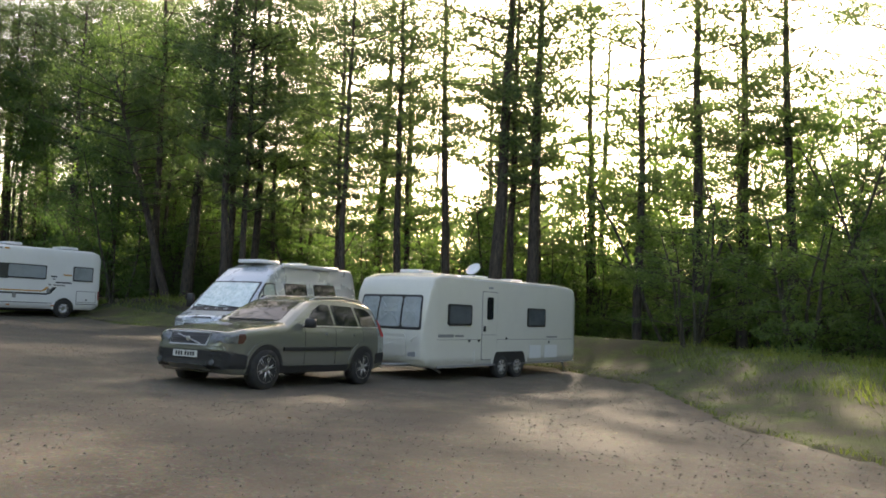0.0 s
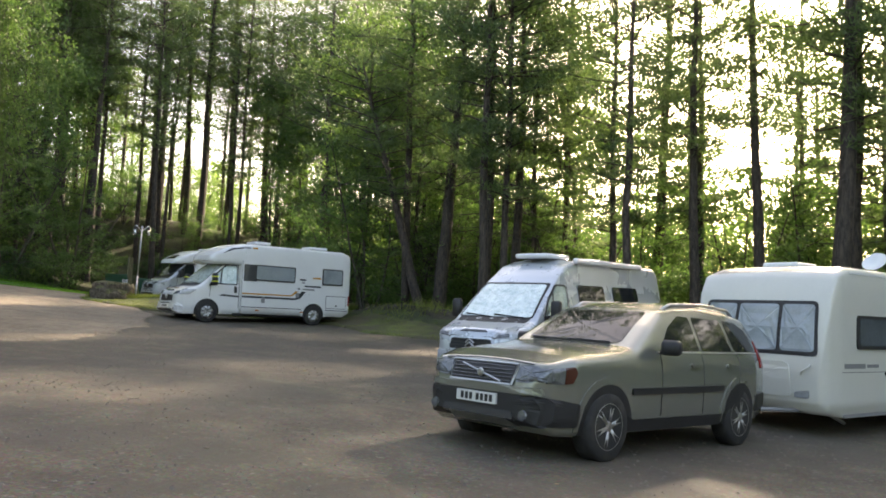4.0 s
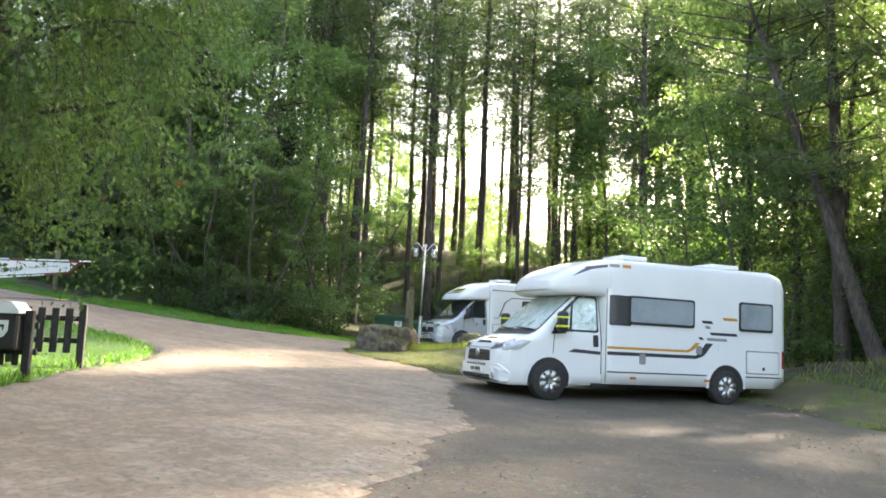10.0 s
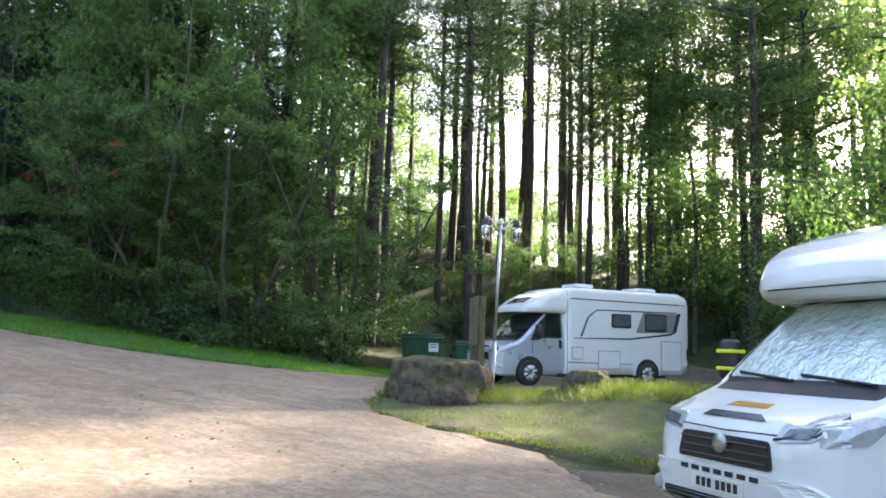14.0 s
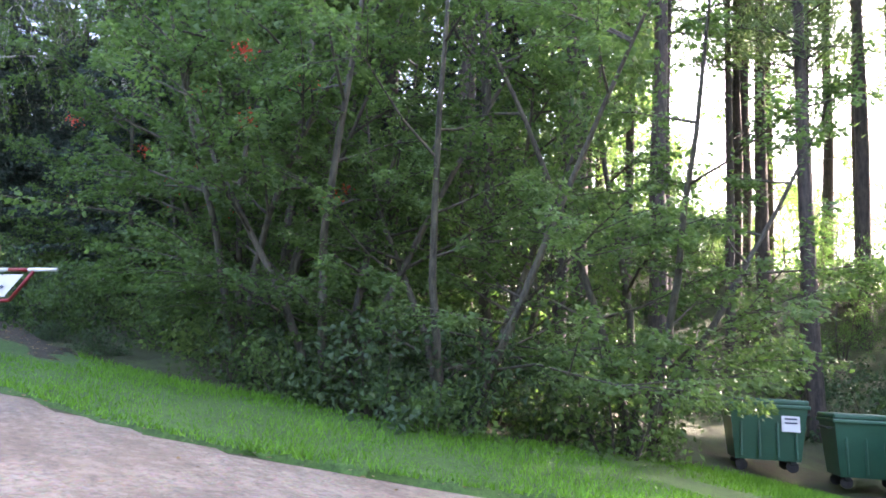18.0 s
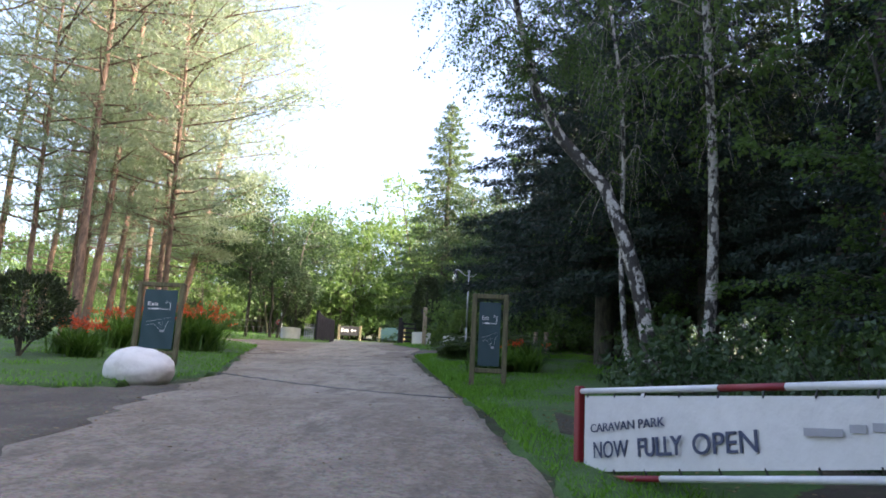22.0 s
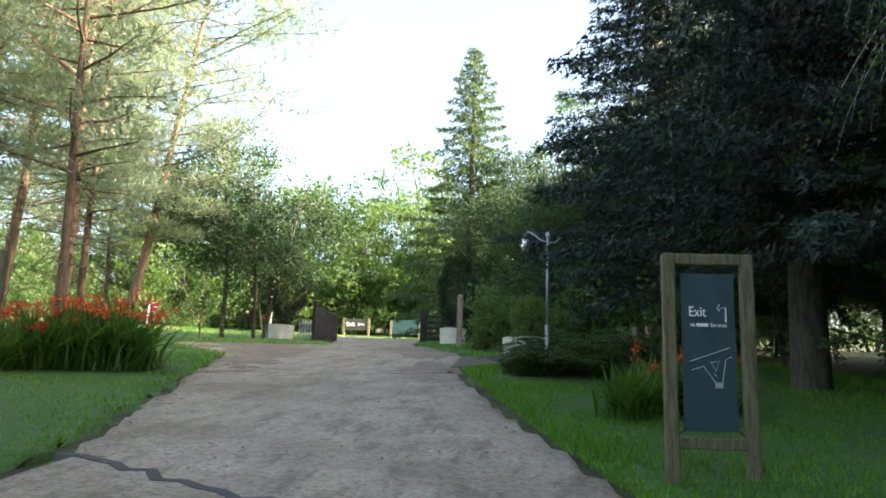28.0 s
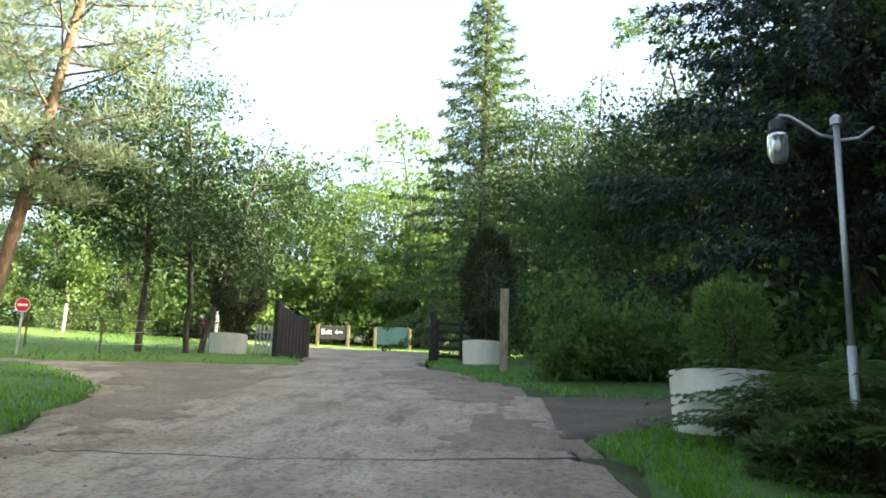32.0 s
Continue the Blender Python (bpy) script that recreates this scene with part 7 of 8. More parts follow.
lamp_post(-23.4, 32.45, 2.95, (radians(225), radians(35)), "grey lamp post with two glass lanterns by the boulder", radians(2), 0.6)
_l = lamp_post(-57.5, 26.0, 2.75, (radians(-100),), "grey lamp post with hanging glass lantern above the ferns")
part("spare_bracket", Geo().tube([(0, 0, 2.6), (0.06, 0.14, 2.6), (0.09, 0.24, 2.68)], 0.013, 6), S_GALV, _l, "bracket without a lantern")


def notice_board():
    th = thing("notice_board", "weathered wooden notice board on two posts, seen from behind", "notice board")
    for x in (0, 0.62):
        part("post", Geo().box((x, 0, 0.75), (0.11, 0.11, 2.1 if x else 1.7), 0.012), W_POST, th)
    part("board", Geo().box((0.31, -0.07, 1.42), (0.78, 0.04, 0.78), 0.01), W_POST, th)
    for z in (1.1, 1.75):
        part("batten", Geo().box((0.31, -0.03, z), (0.7, 0.05, 0.08), 0.008), W_POST, th)
    th.matrix_basis = Matrix.Translation((-23.75, 32.45, hz(-23.6, 32.3) - 0.1)) @ Matrix.Rotation(radians(-48), 4, "Z")


notice_board()


def wheelie_skip(x, y, turn, label):
    th = thing("waste_container", label, "bin", "green waste containers")
    body = Geo()
    for k, (w, d, z) in enumerate(((1.1, 0.85, 0.2), (1.2, 0.95, 0.5), (1.3, 1.05, 1.15))):
        pass
    v = [(sx * w / 2, sy * d / 2, z) for w, d, z in ((1.08, 0.8, 0.2), (1.28, 1.0, 1.12)) for sx, sy in ((-1, -1), (1, -1), (1, 1), (-1, 1))]
    body.add(v, [(3, 2, 1, 0), (4, 5, 6, 7)] + [(i, (i + 1) % 4, 4 + (i + 1) % 4, 4 + i) for i in range(4)])
    part("body", body, S_GREEN_BIN, th)
    part("rim", Geo().box((0, 0, 1.12), (1.36, 1.08, 0.07), 0.02), S_GREEN_BIN, th)
    part("lid", Geo().box((0, 0.02, 1.2), (1.32, 1.04, 0.09), 0.035), S_GREEN_BIN, th, "green lid")
    for k in range(4):
        part("rib", Geo().box((-0.45 + 0.3 * k, -0.475, 0.65), (0.04, 0.04, 0.8), 0.01, Matrix.Rotation(radians(-6), 4, "X")), S_GREEN_BIN, th)
    part("label_panel", Geo().box((0.36, -0.49, 0.85), (0.3, 0.012, 0.3), 0.004, Matrix.Rotation(radians(-6), 4, "X")), S_SIGN_WHITE, th, "white label with dark bars")
    for z in (0.92, 0.85, 0.78):
        part("bar", Geo().box((0.36, -0.502 + (0.85 - z) * 0.1, z), (0.2, 0.008, 0.025), 0.002), S_INK, th)
    for sx in (-1, 1):
        part("handle", Geo().tube([(sx * 0.62, -0.3, 1.0), (sx * 0.7, -0.3, 1.0), (sx * 0.7, 0.3, 1.0), (sx * 0.62, 0.3, 1.0)], 0.02, 6), P_TRIM, th)
        for sy in (-1, 1):
            part("castor", Geo().lathe([(0.1, -0.025), (0.1, 0.025)], 14, Matrix.Translation((sx * 0.42, sy * 0.3, 0.1)) @ Matrix.Rotation(radians(90), 4, "X")), P_RUBBER, th)
            part("castor_fork", Geo().box((sx * 0.42, sy * 0.3, 0.17), (0.1, 0.1, 0.08), 0.01), P_TRIM, th)
    th.matrix_basis = Matrix.Translation((x, y, hz(x, y) + 0.05)) @ Matrix.Rotation(turn, 4, "Z")


wheelie_skip(-31.5, 41.3, radians(38), "green wheeled waste container with a white label")
wheelie_skip(-30.1, 42.2, radians(38), "green wheeled waste container beside the silver motorhome")


def dog_bin():
    th = thing("waste_bin", "black dog waste bin with white lid on a low frame", "bin")
    part("box", Geo().box((0, 0, 0.72), (0.46, 0.34, 0.5), 0.03), P_TRIM, th)
    part("lid", Geo().prism([(-0.25, 0.0), (0.25, 0.0), (0.25, 0.05), (0.14, 0.16), (-0.14, 0.16), (-0.25, 0.05)], -0.2, 0.19), S_SIGN_WHITE, th, "pale sloping lid").matrix_basis = Matrix.Translation((0, 0, 0.98))
    part("emblem", Geo().prism([(-0.11, 0.1), (0.11, 0.1), (0.11, -0.04), (0.06, -0.12), (0, -0.15), (-0.06, -0.12), (-0.11, -0.04)], -0.178, -0.168), S_SIGN_WHITE, th, "white shield emblem").matrix_basis = Matrix.Translation((0, 0, 0.78))
    part("emblem_mark", Geo().box((0, -0.181, 0.8), (0.12, 0.006, 0.04), 0.002).box((-0.045, -0.181, 0.765), (0.02, 0.006, 0.05), 0.002).box((0.045, -0.181, 0.765), (0.02, 0.006, 0.05), 0.002), P_TRIM, th)
    for sx in (-1, 1):
        part("leg", Geo().box((sx * 0.3, 0.05, 0.48), (0.11, 0.1, 1.1), 0.01), W_BLACK, th)
    for z in (0.45, 0.82):
        part("rail", Geo().box((-0.05, 0.12, z), (0.9, 0.05, 0.09), 0.008), W_BLACK, th)
    part("slat", Geo().box((-0.1, 0.15, 0.4), (0.09, 0.03, 0.3), 0.006).box((0.1, 0.15, 0.4), (0.09, 0.03, 0.3), 0.006), W_BLACK, th)
    th.matrix_basis = Matrix.Translation((-21.75, 20.5, hz(-21.7, 20.5) - 0.05)) @ Matrix.Rotation(radians(38), 4, "Z")
    fe = thing("slatted_screen", "short black slatted timber screen behind the bin", "fence")
    for x in (0.0, 1.0):
        part("post", Geo().box((x, 0, 0.5), (0.11, 0.1, 1.15), 0.01), W_BLACK, fe)
    for z in (0.5, 0.85):
        part("rail", Geo().box((0.5, 0.05, z), (1.0, 0.04, 0.08), 0.006), W_BLACK, fe)
    for k in range(4):
        part("slat", Geo().box((0.2 + 0.2 * k, -0.02, 0.66), (0.11, 0.025, 0.7), 0.006), W_BLACK, fe)
    fe.matrix_basis = Matrix.Translation((-22.95, 21.2, hz(-22.8, 21.4) - 0.05)) @ Matrix.Rotation(radians(50), 4, "Z")


dog_bin()


def barrier():
    th = thing("swing_barrier", "open red and white swing barrier hung with a white banner", "barrier")
    top = lambda x: (x, 0, 1.33 - 0.002 * x)
    low = lambda x: (x, 0, 0.526 + 0.08 * x)
    for line, x0, x1, red in ((top, 0, 1.95, 0), (top, 1.95, 2.6, 1), (top, 2.6, 4.3, 0), (top, 4.3, 4.7, 1), (top, 4.7, 5.25, 0), (low, 0.05, 0.4, 0), (low, 0.4, 1.25, 1), (low, 1.25, 3.4, 0), (low, 3.4, 4.4, 1)):
        part("rail", Geo().tube([line(x0), line(x1)], 0.027, 10), S_RED_RAIL if red else S_WHITE_RAIL, th, smooth=True)
    part("rail", Geo().tube([low(4.4), (4.8, 0, 1.3)], 0.027, 10), S_RED_RAIL, th, smooth=True)
    part("end_post", Geo().box((-0.02, 0, 0.93), (0.09, 0.07, 0.9), 0.01), S_RED_RAIL, th, "red end plate")
    g, n = Geo(), 24
    v = []
    for i in range(n + 1):
        x = 0.09 + (4.3 - 0.09) * i / n
        lo, hi = 0.585 + 0.08 * x, 1.285 - 0.008 * x
        v += [(x, 0.012 * math.sin(x * 5) - 0.012, lo + (hi - lo) * f) for f in (0, 0.33, 0.66, 1)]
    g.add(v, [(i * 4 + j, (i + 1) * 4 + j, (i + 1) * 4 + j + 1, i * 4 + j + 1) for i in range(n) for j in range(3)])
    k = len(v)
    v2 = [(x, y + 0.006, z) for x, y, z in v]
    g.add(v2, [(i * 4 + j, i * 4 + j + 1, (i + 1) * 4 + j + 1, (i + 1) * 4 + j) for i in range(n) for j in range(3)])
    bn = part("banner", g, S_BANNER, th, "rippled white cloth banner", True)
    part("banner_end", Geo().prism([(4.3, 0.94), (4.62, 1.25), (4.3, 1.25)], -0.02, -0.012), S_BANNER, th)
    tilt = Matrix.Rotation(-math.atan(0.08), 4, "Y")
    put = lambda x, up: Matrix.Translation((x, -0.028, 0.585 + 0.08 * x + up)) @ tilt @ FACE
    lettering(bn, "CARAVAN PARK", put(0.24, 0.345), 0.075, 1.1, S_INK)
    lettering(bn, "NOW", put(0.3, 0.115), 0.145, 0.54, S_INK)
    lettering(bn, "FULLY", put(0.98, 0.115), 0.15, 0.58, S_INK, 0.02)
    lettering(bn, "OPEN", put(1.68, 0.115), 0.155, 0.68, S_INK, 0.006)
    for x, w in ((2.75, 0.3), (3.1, 0.12), (3.26, 0.17), (3.47, 0.13), (3.64, 0.28)):
        part("lettering_bar", Geo().box((x + w / 2, -0.028, 0.82 + 0.08 * x), (w, 0.004, 0.05), 0.001), S_FADED, bn)
    part("arrow", Geo().prism([(4.12, 1.055), (4.22, 1.055), (4.22, 1.03), (4.28, 1.065), (4.22, 1.10), (4.22, 1.075), (4.12, 1.075)], -0.034, -0.028), S_INK, bn)
    for k in range(10):
        x = 0.15 + 0.45 * k
        part("tie", Geo().tube([(x, -0.02, 1.27 - 0.008 * x), (x + 0.01, 0, 1.33)], 0.008, 5), P_TRIM, bn)
        part("tie", Geo().tube([(x, -0.02, 0.60 + 0.08 * x), (x + 0.01, 0, 0.54 + 0.08 * x)], 0.008, 5), P_TRIM, bn)
    part("brace", Geo().box((1.0, 0.01, 1.29), (0.06, 0.02, 0.06), 0.004), S_WHITE_RAIL, th)
    part("hinge", Geo().box((3.72, 0.06, 1.32), (0.12, 0.1, 0.12), 0.01), P_TRIM, th)
    part("post", Geo().tube([(3.75, 0.14, -0.4), (3.75, 0.14, 1.72)], 0.085, 12), W_POST, th, "mossy round timber post", True)
    u = Vector((0.895, 0.446, 0))
    th.matrix_basis = Matrix.Translation((-41.12, 28.25, 2.72)) @ Matrix.Rotation(math.atan2(u.y, u.x), 4, "Z")


barrier()


def exit_sign(p0, p1, base, top, label):
    th = thing("exit_sign", label, "sign", "exit signs")
    d = Vector((p1[0] - p0[0], p1[1] - p0[1], 0))
    w, h = d.length, top - base
    for x in (0, w):
        part("post", Geo().box((x, 0, h / 2 - 0.15), (0.10, 0.09, h + 0.3), 0.01), W_POST, th)
    for z in (h - 0.045, 0.33):
        part("cross_rail", Geo().box((w / 2, 0, z), (w - 0.1, 0.07, 0.09), 0.008), W_POST, th)
    g, n = Geo(), 12
    x0, x1, z0, z1 = 0.1, w - 0.1, 0.42, h - 0.16
    v = [(x0 + (x1 - x0) * i / n, 0.008 * math.sin(i * 0.9 + j), z0 + (z1 - z0) * j / 12) for i in range(n + 1) for j in range(13)]
    g.add(v, [(i * 13 + j, (i + 1) * 13 + j, (i + 1) * 13 + j + 1, i * 13 + j + 1) for i in range(n) for j in range(12)])
    g.add([(x, y + 0.006, z) for x, y, z in v], [(i * 13 + j, i * 13 + j + 1, (i + 1) * 13 + j + 1, (i + 1) * 13 + j) for i in range(n) for j in range(12)])
    bn = part("banner", g, S_TEAL, th, "dark teal cloth panel", True)
    for x in (x0 + 0.01, x1 - 0.01):
        for z in (z0 + 0.02, z1 - 0.02):
            part("tie", Geo().tube([(x, 0, z), (x + (0.06 if x > w / 2 else -0.06), 0, z + (0.05 if z > 1 else -0.05))], 0.006, 5), P_TRIM, bn)
    k = (x1 - x0) / 0.54
    put = lambda x, z: Matrix.Translation((x0 + x * k, -0.014, h - z)) @ FACE
    lettering(bn, "Exit", put(0.075, 0.51), 0.08, 0.17 * k, S_WHITE_INK)
    lettering(bn, "via", put(0.08, 0.592), 0.03, 0.05 * k, S_WHITE_INK)
    part("lettering_bar", Geo().box((x0 + 0.205 * k, -0.014, h - 0.577), (0.12 * k, 0.004, 0.026), 0.001), S_WHITE_INK, bn)
    lettering(bn, "Services", put(0.285, 0.592), 0.032, 0.165 * k, S_WHITE_INK)
    ink = lambda pts, rad: Geo().tube([(x0 + x * k, -0.014, h - z) for x, z in pts], rad, 5)
    part("arrow_stem", ink([(0.445, 0.55), (0.445, 0.436), (0.36, 0.436)], 0.006), S_WHITE_INK, bn)
    part("arrow_head", ink([(0.385, 0.412), (0.355, 0.436), (0.385, 0.46)], 0.006), S_WHITE_INK, bn)
    for pts in ([(0.068, 0.868), (0.477, 0.752)], [(0.085, 0.936), (0.206, 0.904), (0.32, 1.03)], [(0.39, 1.03), (0.43, 0.846), (0.487, 0.828)], [(0.28, 0.873), (0.363, 0.86), (0.33, 0.94), (0.28, 0.873)], [(0.31, 0.962), (0.335, 0.985)]):
        part("map_line", ink(pts, 0.002), S_WHITE_INK, bn, "thin white map line")
    part("map_block", Geo().box((x0 + 0.355 * k, -0.013, h - 1.05), (0.078 * k, 0.004, 0.045), 0.001), S_FADED, bn)
    th.matrix_basis = Matrix.Translation((p0[0], p0[1], base)) @ Matrix.Rotation(math.atan2(d.y, d.x), 4, "Z")


exit_sign((-48.82, 26.74), (-48.85, 27.36), 4.36, 6.19, "timber framed teal exit sign on the shaded verge")
exit_sign((-49.63, 19.42), (-49.63, 20.36), 4.45, 6.30, "timber framed teal exit sign on the sunlit lawn")


def flower_clump(seed, x, y, size, red, label="clump of sword leaves with red flower sprays"):
    r = np.random.RandomState(seed)
    th = thing("flower_clump", label, "flower", "flower clumps")
    n = int(620 * size)
    a, root = r.rand(n) * 6.28, r.normal(size=(n, 2)) * 0.28 * size
    L, tilt = (0.75 + 0.6 * r.rand(n)) * (0.35 + 0.75 * size), 0.2 + 1.05 * r.rand(n)
    d, s = np.stack([np.cos(a), np.sin(a), 0 * a], -1), np.stack([-np.sin(a), np.cos(a), 0 * a], -1)
    p0 = np.c_[root, np.zeros(n)]
    up = np.array([0, 0, 1.0])
    q = []
    pts = [p0 + d * (tilt * L * t ** 1.5)[:, None] * 0.9 + up * (L * (t - 0.35 * tilt * t * t * 1.4))[:, None] for t in (0, 0.4, 0.75, 1.0)]
    for k, (w0, w1) in enumerate(((0.016, 0.022), (0.022, 0.014), (0.014, 0.001))):
        q.append(np.stack([pts[k] - s * w0, pts[k] + s * w0, pts[k + 1] + s * w1, pts[k + 1] - s * w1], 1))
    part("foliage", Geo().quads(np.concatenate(q)), S_SWORD, th)
    m = max(2, int(34 * size * red))
    if m:
        g, fl = Geo(), []
        for k in range(m):
            b, rr = r.rand() * 6.28, (0.3 + 0.7 * r.rand()) * 0.85 * size
            tip = np.array([math.cos(b) * rr, math.sin(b) * rr, (0.95 - 0.3 * rr + 0.3 * r.rand()) * (0.35 + 0.75 * size)])
            g.tube([tip * [0.3, 0.3, 0.0], tip * [0.7, 0.7, 0.7], tip], [0.006, 0.005, 0.003], 3, False)
            cen = tip + np.array([math.cos(b), math.sin(b), 0.25]) * (r.rand(20)[:, None] * 0.26) + r.normal(size=(20, 3)) * 0.03
            fl.append(leaves(r, cen, 0.06, 0.035))
        part("stalk", g, S_SWORD, th)
        tagged(part("flower_spray", Geo().quads(np.concatenate(fl)), S_PETAL, th), "red flower sprays", kind="stuff")
    th.matrix_basis = Matrix.Translation((x, y, hz(x, y) + 0.03))


for _k, (_x, _y, _s, _r) in enumerate(((-57.1, 17.5, 1.3, 1.3), (-57.9, 16.7, 1.2, 1.2), (-56.6, 16.4, 1.1, 1.1), (-50.3, 17.9, 0.5, 0.9), (-51.2, 17.1, 0.55, 1.0), (-55.6, 16, 0.9, 1.0), (-52.1, 26.9, 0.45, 0.12), (-53.0, 27.3, 0.5, 0.15), (-52.6, 27.8, 0.5, 0.1))):
    flower_clump(200 + _k, _x, _y, _s, _r)


def conifer_bush(seed, x, y, z, h, w, name="clipped_bush", label="dark clipped conifer bush", n=3800, mat=None, base=0.12, size=0.1):
    """A dense bush with an uneven skin of small sprigs."""
    r = np.random.RandomState(seed)
    th = thing(name, label, "bush")
    d = _unit(r.normal(size=(n, 3)))
    k = (0.72 + 0.3 * r.rand(n) ** 0.5) * (1 + 0.12 * np.sin(d[:, 0] * 7 + seed) * np.cos(d[:, 1] * 6) + 0.08 * np.sin(d[:, 2] * 11))
    c = d * k[:, None] * np.array([w / 2, w / 2, h / 2]) + np.array([0, 0, h / 2 + base])
    part("stem", Geo().tube([(0, 0, -0.1), (0.03, 0, h * 0.3), (0, 0.02, h * 0.8)], [0.07, 0.05, 0.02], 6).tube([(0, 0, 0.1), (w * 0.2, 0, h * 0.5)], [0.04, 0.015], 5).tube([(0, 0, 0.1), (-w * 0.2, w * 0.1, h * 0.5)], [0.04, 0.015], 5), M_DARK_BARK, th)
    part("foliage", Geo().quads(leaves(r, c, size, size * 0.5, -0.3, 0.6, d)), mat or S_DARKLEAF, th)
    th.matrix_basis = Matrix.Translation((x, y, z))
    return th


def planter(x, y, rad, h, label):
    th = thing("round_planter", label, "planter", "white planters")
    z = hz(x, y)
    part("tub", Geo().lathe([(rad * 0.92, -0.1), (rad * 0.95, 0.1), (rad * 1.0, h), (rad * 0.93, h + 0.005), (rad * 0.9, h - 0.1), (0.01, h - 0.1)], 32), S_CONCRETE, th, smooth=False)
    part("soil", Geo().lathe([(rad * 0.9, h - 0.09), (rad * 0.5, h - 0.05), (0.01, h - 0.04)], 24), S_SOIL, th)
    th.matrix_basis = Matrix.Translation((x, y, z))
    return z + h


_t = planter(-73.0, 15.9, 0.52, 0.62, "round white planter at the entrance holding a tall dark conifer")
conifer_bush(301, -73.0, 16.1, _t - 0.1, 2.9, 1.45, label="tall dark conifer growing in the planter", n=6000, base=0.2)
_t = planter(-70.6, 23.0, 0.48, 0.62, "round white planter beside the gate post")
conifer_bush(302, -70.8, 23.1, _t - 0.1, 2.8, 1.2, label="dark brown conifer growing in the planter", n=5200, base=0.1)
_t = planter(-59.5, 25.6, 0.5, 0.62, "white planter half hidden by ferns")
conifer_bush(303, -59.5, 25.7, _t - 0.1, 1.0, 0.72, label="yellow-green shrub growing in the planter", n=3200, mat=M_LEAF_PALE, base=0.0, size=0.07)
for _s, _x, _y, _h, _w, _lb in ((304, -65.3, 25.3, 2.15, 1.2, "dense green laurel bush beside the side drive"), (305, -67.4, 26.2, 1.5, 1.0, "dense green laurel bush beside the gate")):
    _b = broadleaf(_s, _h, _w, 9, 6500, 0.12, M_LEAF_PALE, low=0.02, label=_lb, name="laurel_bush", category="bush", stem_rad=0.02, flare=0.55)
    _b.matrix_basis = place(_b, _x, _y)
conifer_bush(306, -49.4, 17.0, hz(-49.4, 17.0), 1.35, 1.7, "clipped_bush", "rounded dark bush on a short stem", 5200, S_DARKLEAF, 0.55, 0.09)


def fern(seed, x, y, size):
    r = np.random.RandomState(seed)
    th = thing("fern", "feathery dark green fern beside the planter", "fern", "ferns by the planter")
    q = []
    g = Geo()
    for k in range(34):
        a, L, lift = r.rand() * 6.28, size * (0.6 + 0.5 * r.rand()), 0.35 + 0.6 * r.rand()
        t = np.linspace(0, 1, 16)
        d = np.array([math.cos(a), math.sin(a), 0])
        sp = d * (L * t * 0.95)[:, None] + np.array([0, 0, 1.0]) * (L * (lift * 1.6 * t - lift * 1.15 * t ** 2))[:, None] + np.r_[r.normal(size=2) * 0.15 * size, 0]
        g.tube(sp[::3], np.linspace(0.008, 0.002, len(sp[::3])), 3, False)
        s = np.array([-math.sin(a), math.cos(a), 0])
        for sg in (-1, 1):
            w = 0.2 * size * np.sin(np.clip(t, 0.05, 1) * 3.0) ** 0.7
            tip = sp + s * sg * w[:, None] + d * 0.05 - np.array([0, 0, 0.03])
            q.append(np.stack([sp, sp + d * 0.03 + s * sg * w[:, None] * 0.5 + [0, 0, 0.01], tip, sp + s * sg * w[:, None] * 0.5 - d * 0.02], 1))
    part("stalk", g, M_FERN, th)
    part("fronds", Geo().quads(np.concatenate(q)), M_FERN, th)
    th.matrix_basis = Matrix.Translation((x, y, hz(x, y) + 0.04))


for _k, (_x, _y, _h, _w) in enumerate(((-57.5, 26.0, 0.85, 1.6), (-58.3, 26.6, 0.85, 1.4), (-57.4, 27.3, 1.0, 1.8))):
    conifer_bush(340 + _k, _x, _y, hz(_x, _y), _h * 0.72, _w * 0.9, "feathery_shrub", "spreading feathery dark green juniper below the lamp", 9000, M_FERN, -0.1, 0.085)

for _k, (_x, _y, _s) in enumerate(((-58.4, 26.2, 1.1), (-58.9, 26.6, 1.2), (-57.9, 26.7, 1.1), (-57.2, 26.6, 1.0), (-58.3, 27.2, 1.2), (-57.0, 27.4, 1.1), (-59.6, 27, 1.1), (-58.7, 25.8, 0.8), (-56.3, 27.2, 1.0))):
    fern(320 + _k, _x, _y, _s * 1.25)


def no_entry(x, y, h, turn, label):
    th = thing("no_entry_sign", label, "road sign", "no entry signs")
    part("pole", Geo().tube([(0, 0, -0.3), (0, 0, h)], 0.03, 8), S_GALV, th)
    m = Matrix.Translation((0.035, 0, h - 0.1)) @ Matrix.Rotation(radians(90), 4, "Y")
    part("disc", Geo().lathe([(0.15, 0), (0.15, 0.012), (0.001, 0.0125)], 28, m), S_SIGN_RED, th, "red disc")
    part("disc_rim", Geo().lathe([(0.155, 0.0), (0.155, 0.016), (0.144, 0.016), (0.144, 0.0)], 28, m), S_SIGN_WHITE, th)
    part("bar", Geo().box((0.052, 0, h - 0.1), (0.008, 0.2, 0.052), 0.003), S_SIGN_WHITE, th, "white bar")
    th.matrix_basis = Matrix.Translation((x, y, hz(x, y))) @ Matrix.Rotation(turn, 4, "Z")


no_entry(-67.8, 13.1, 1.25, radians(15), "red no entry sign on a grey pole by the side road")
no_entry(-73.6, 15.05, 0.98, radians(15), "low red no entry sign beside the planter")


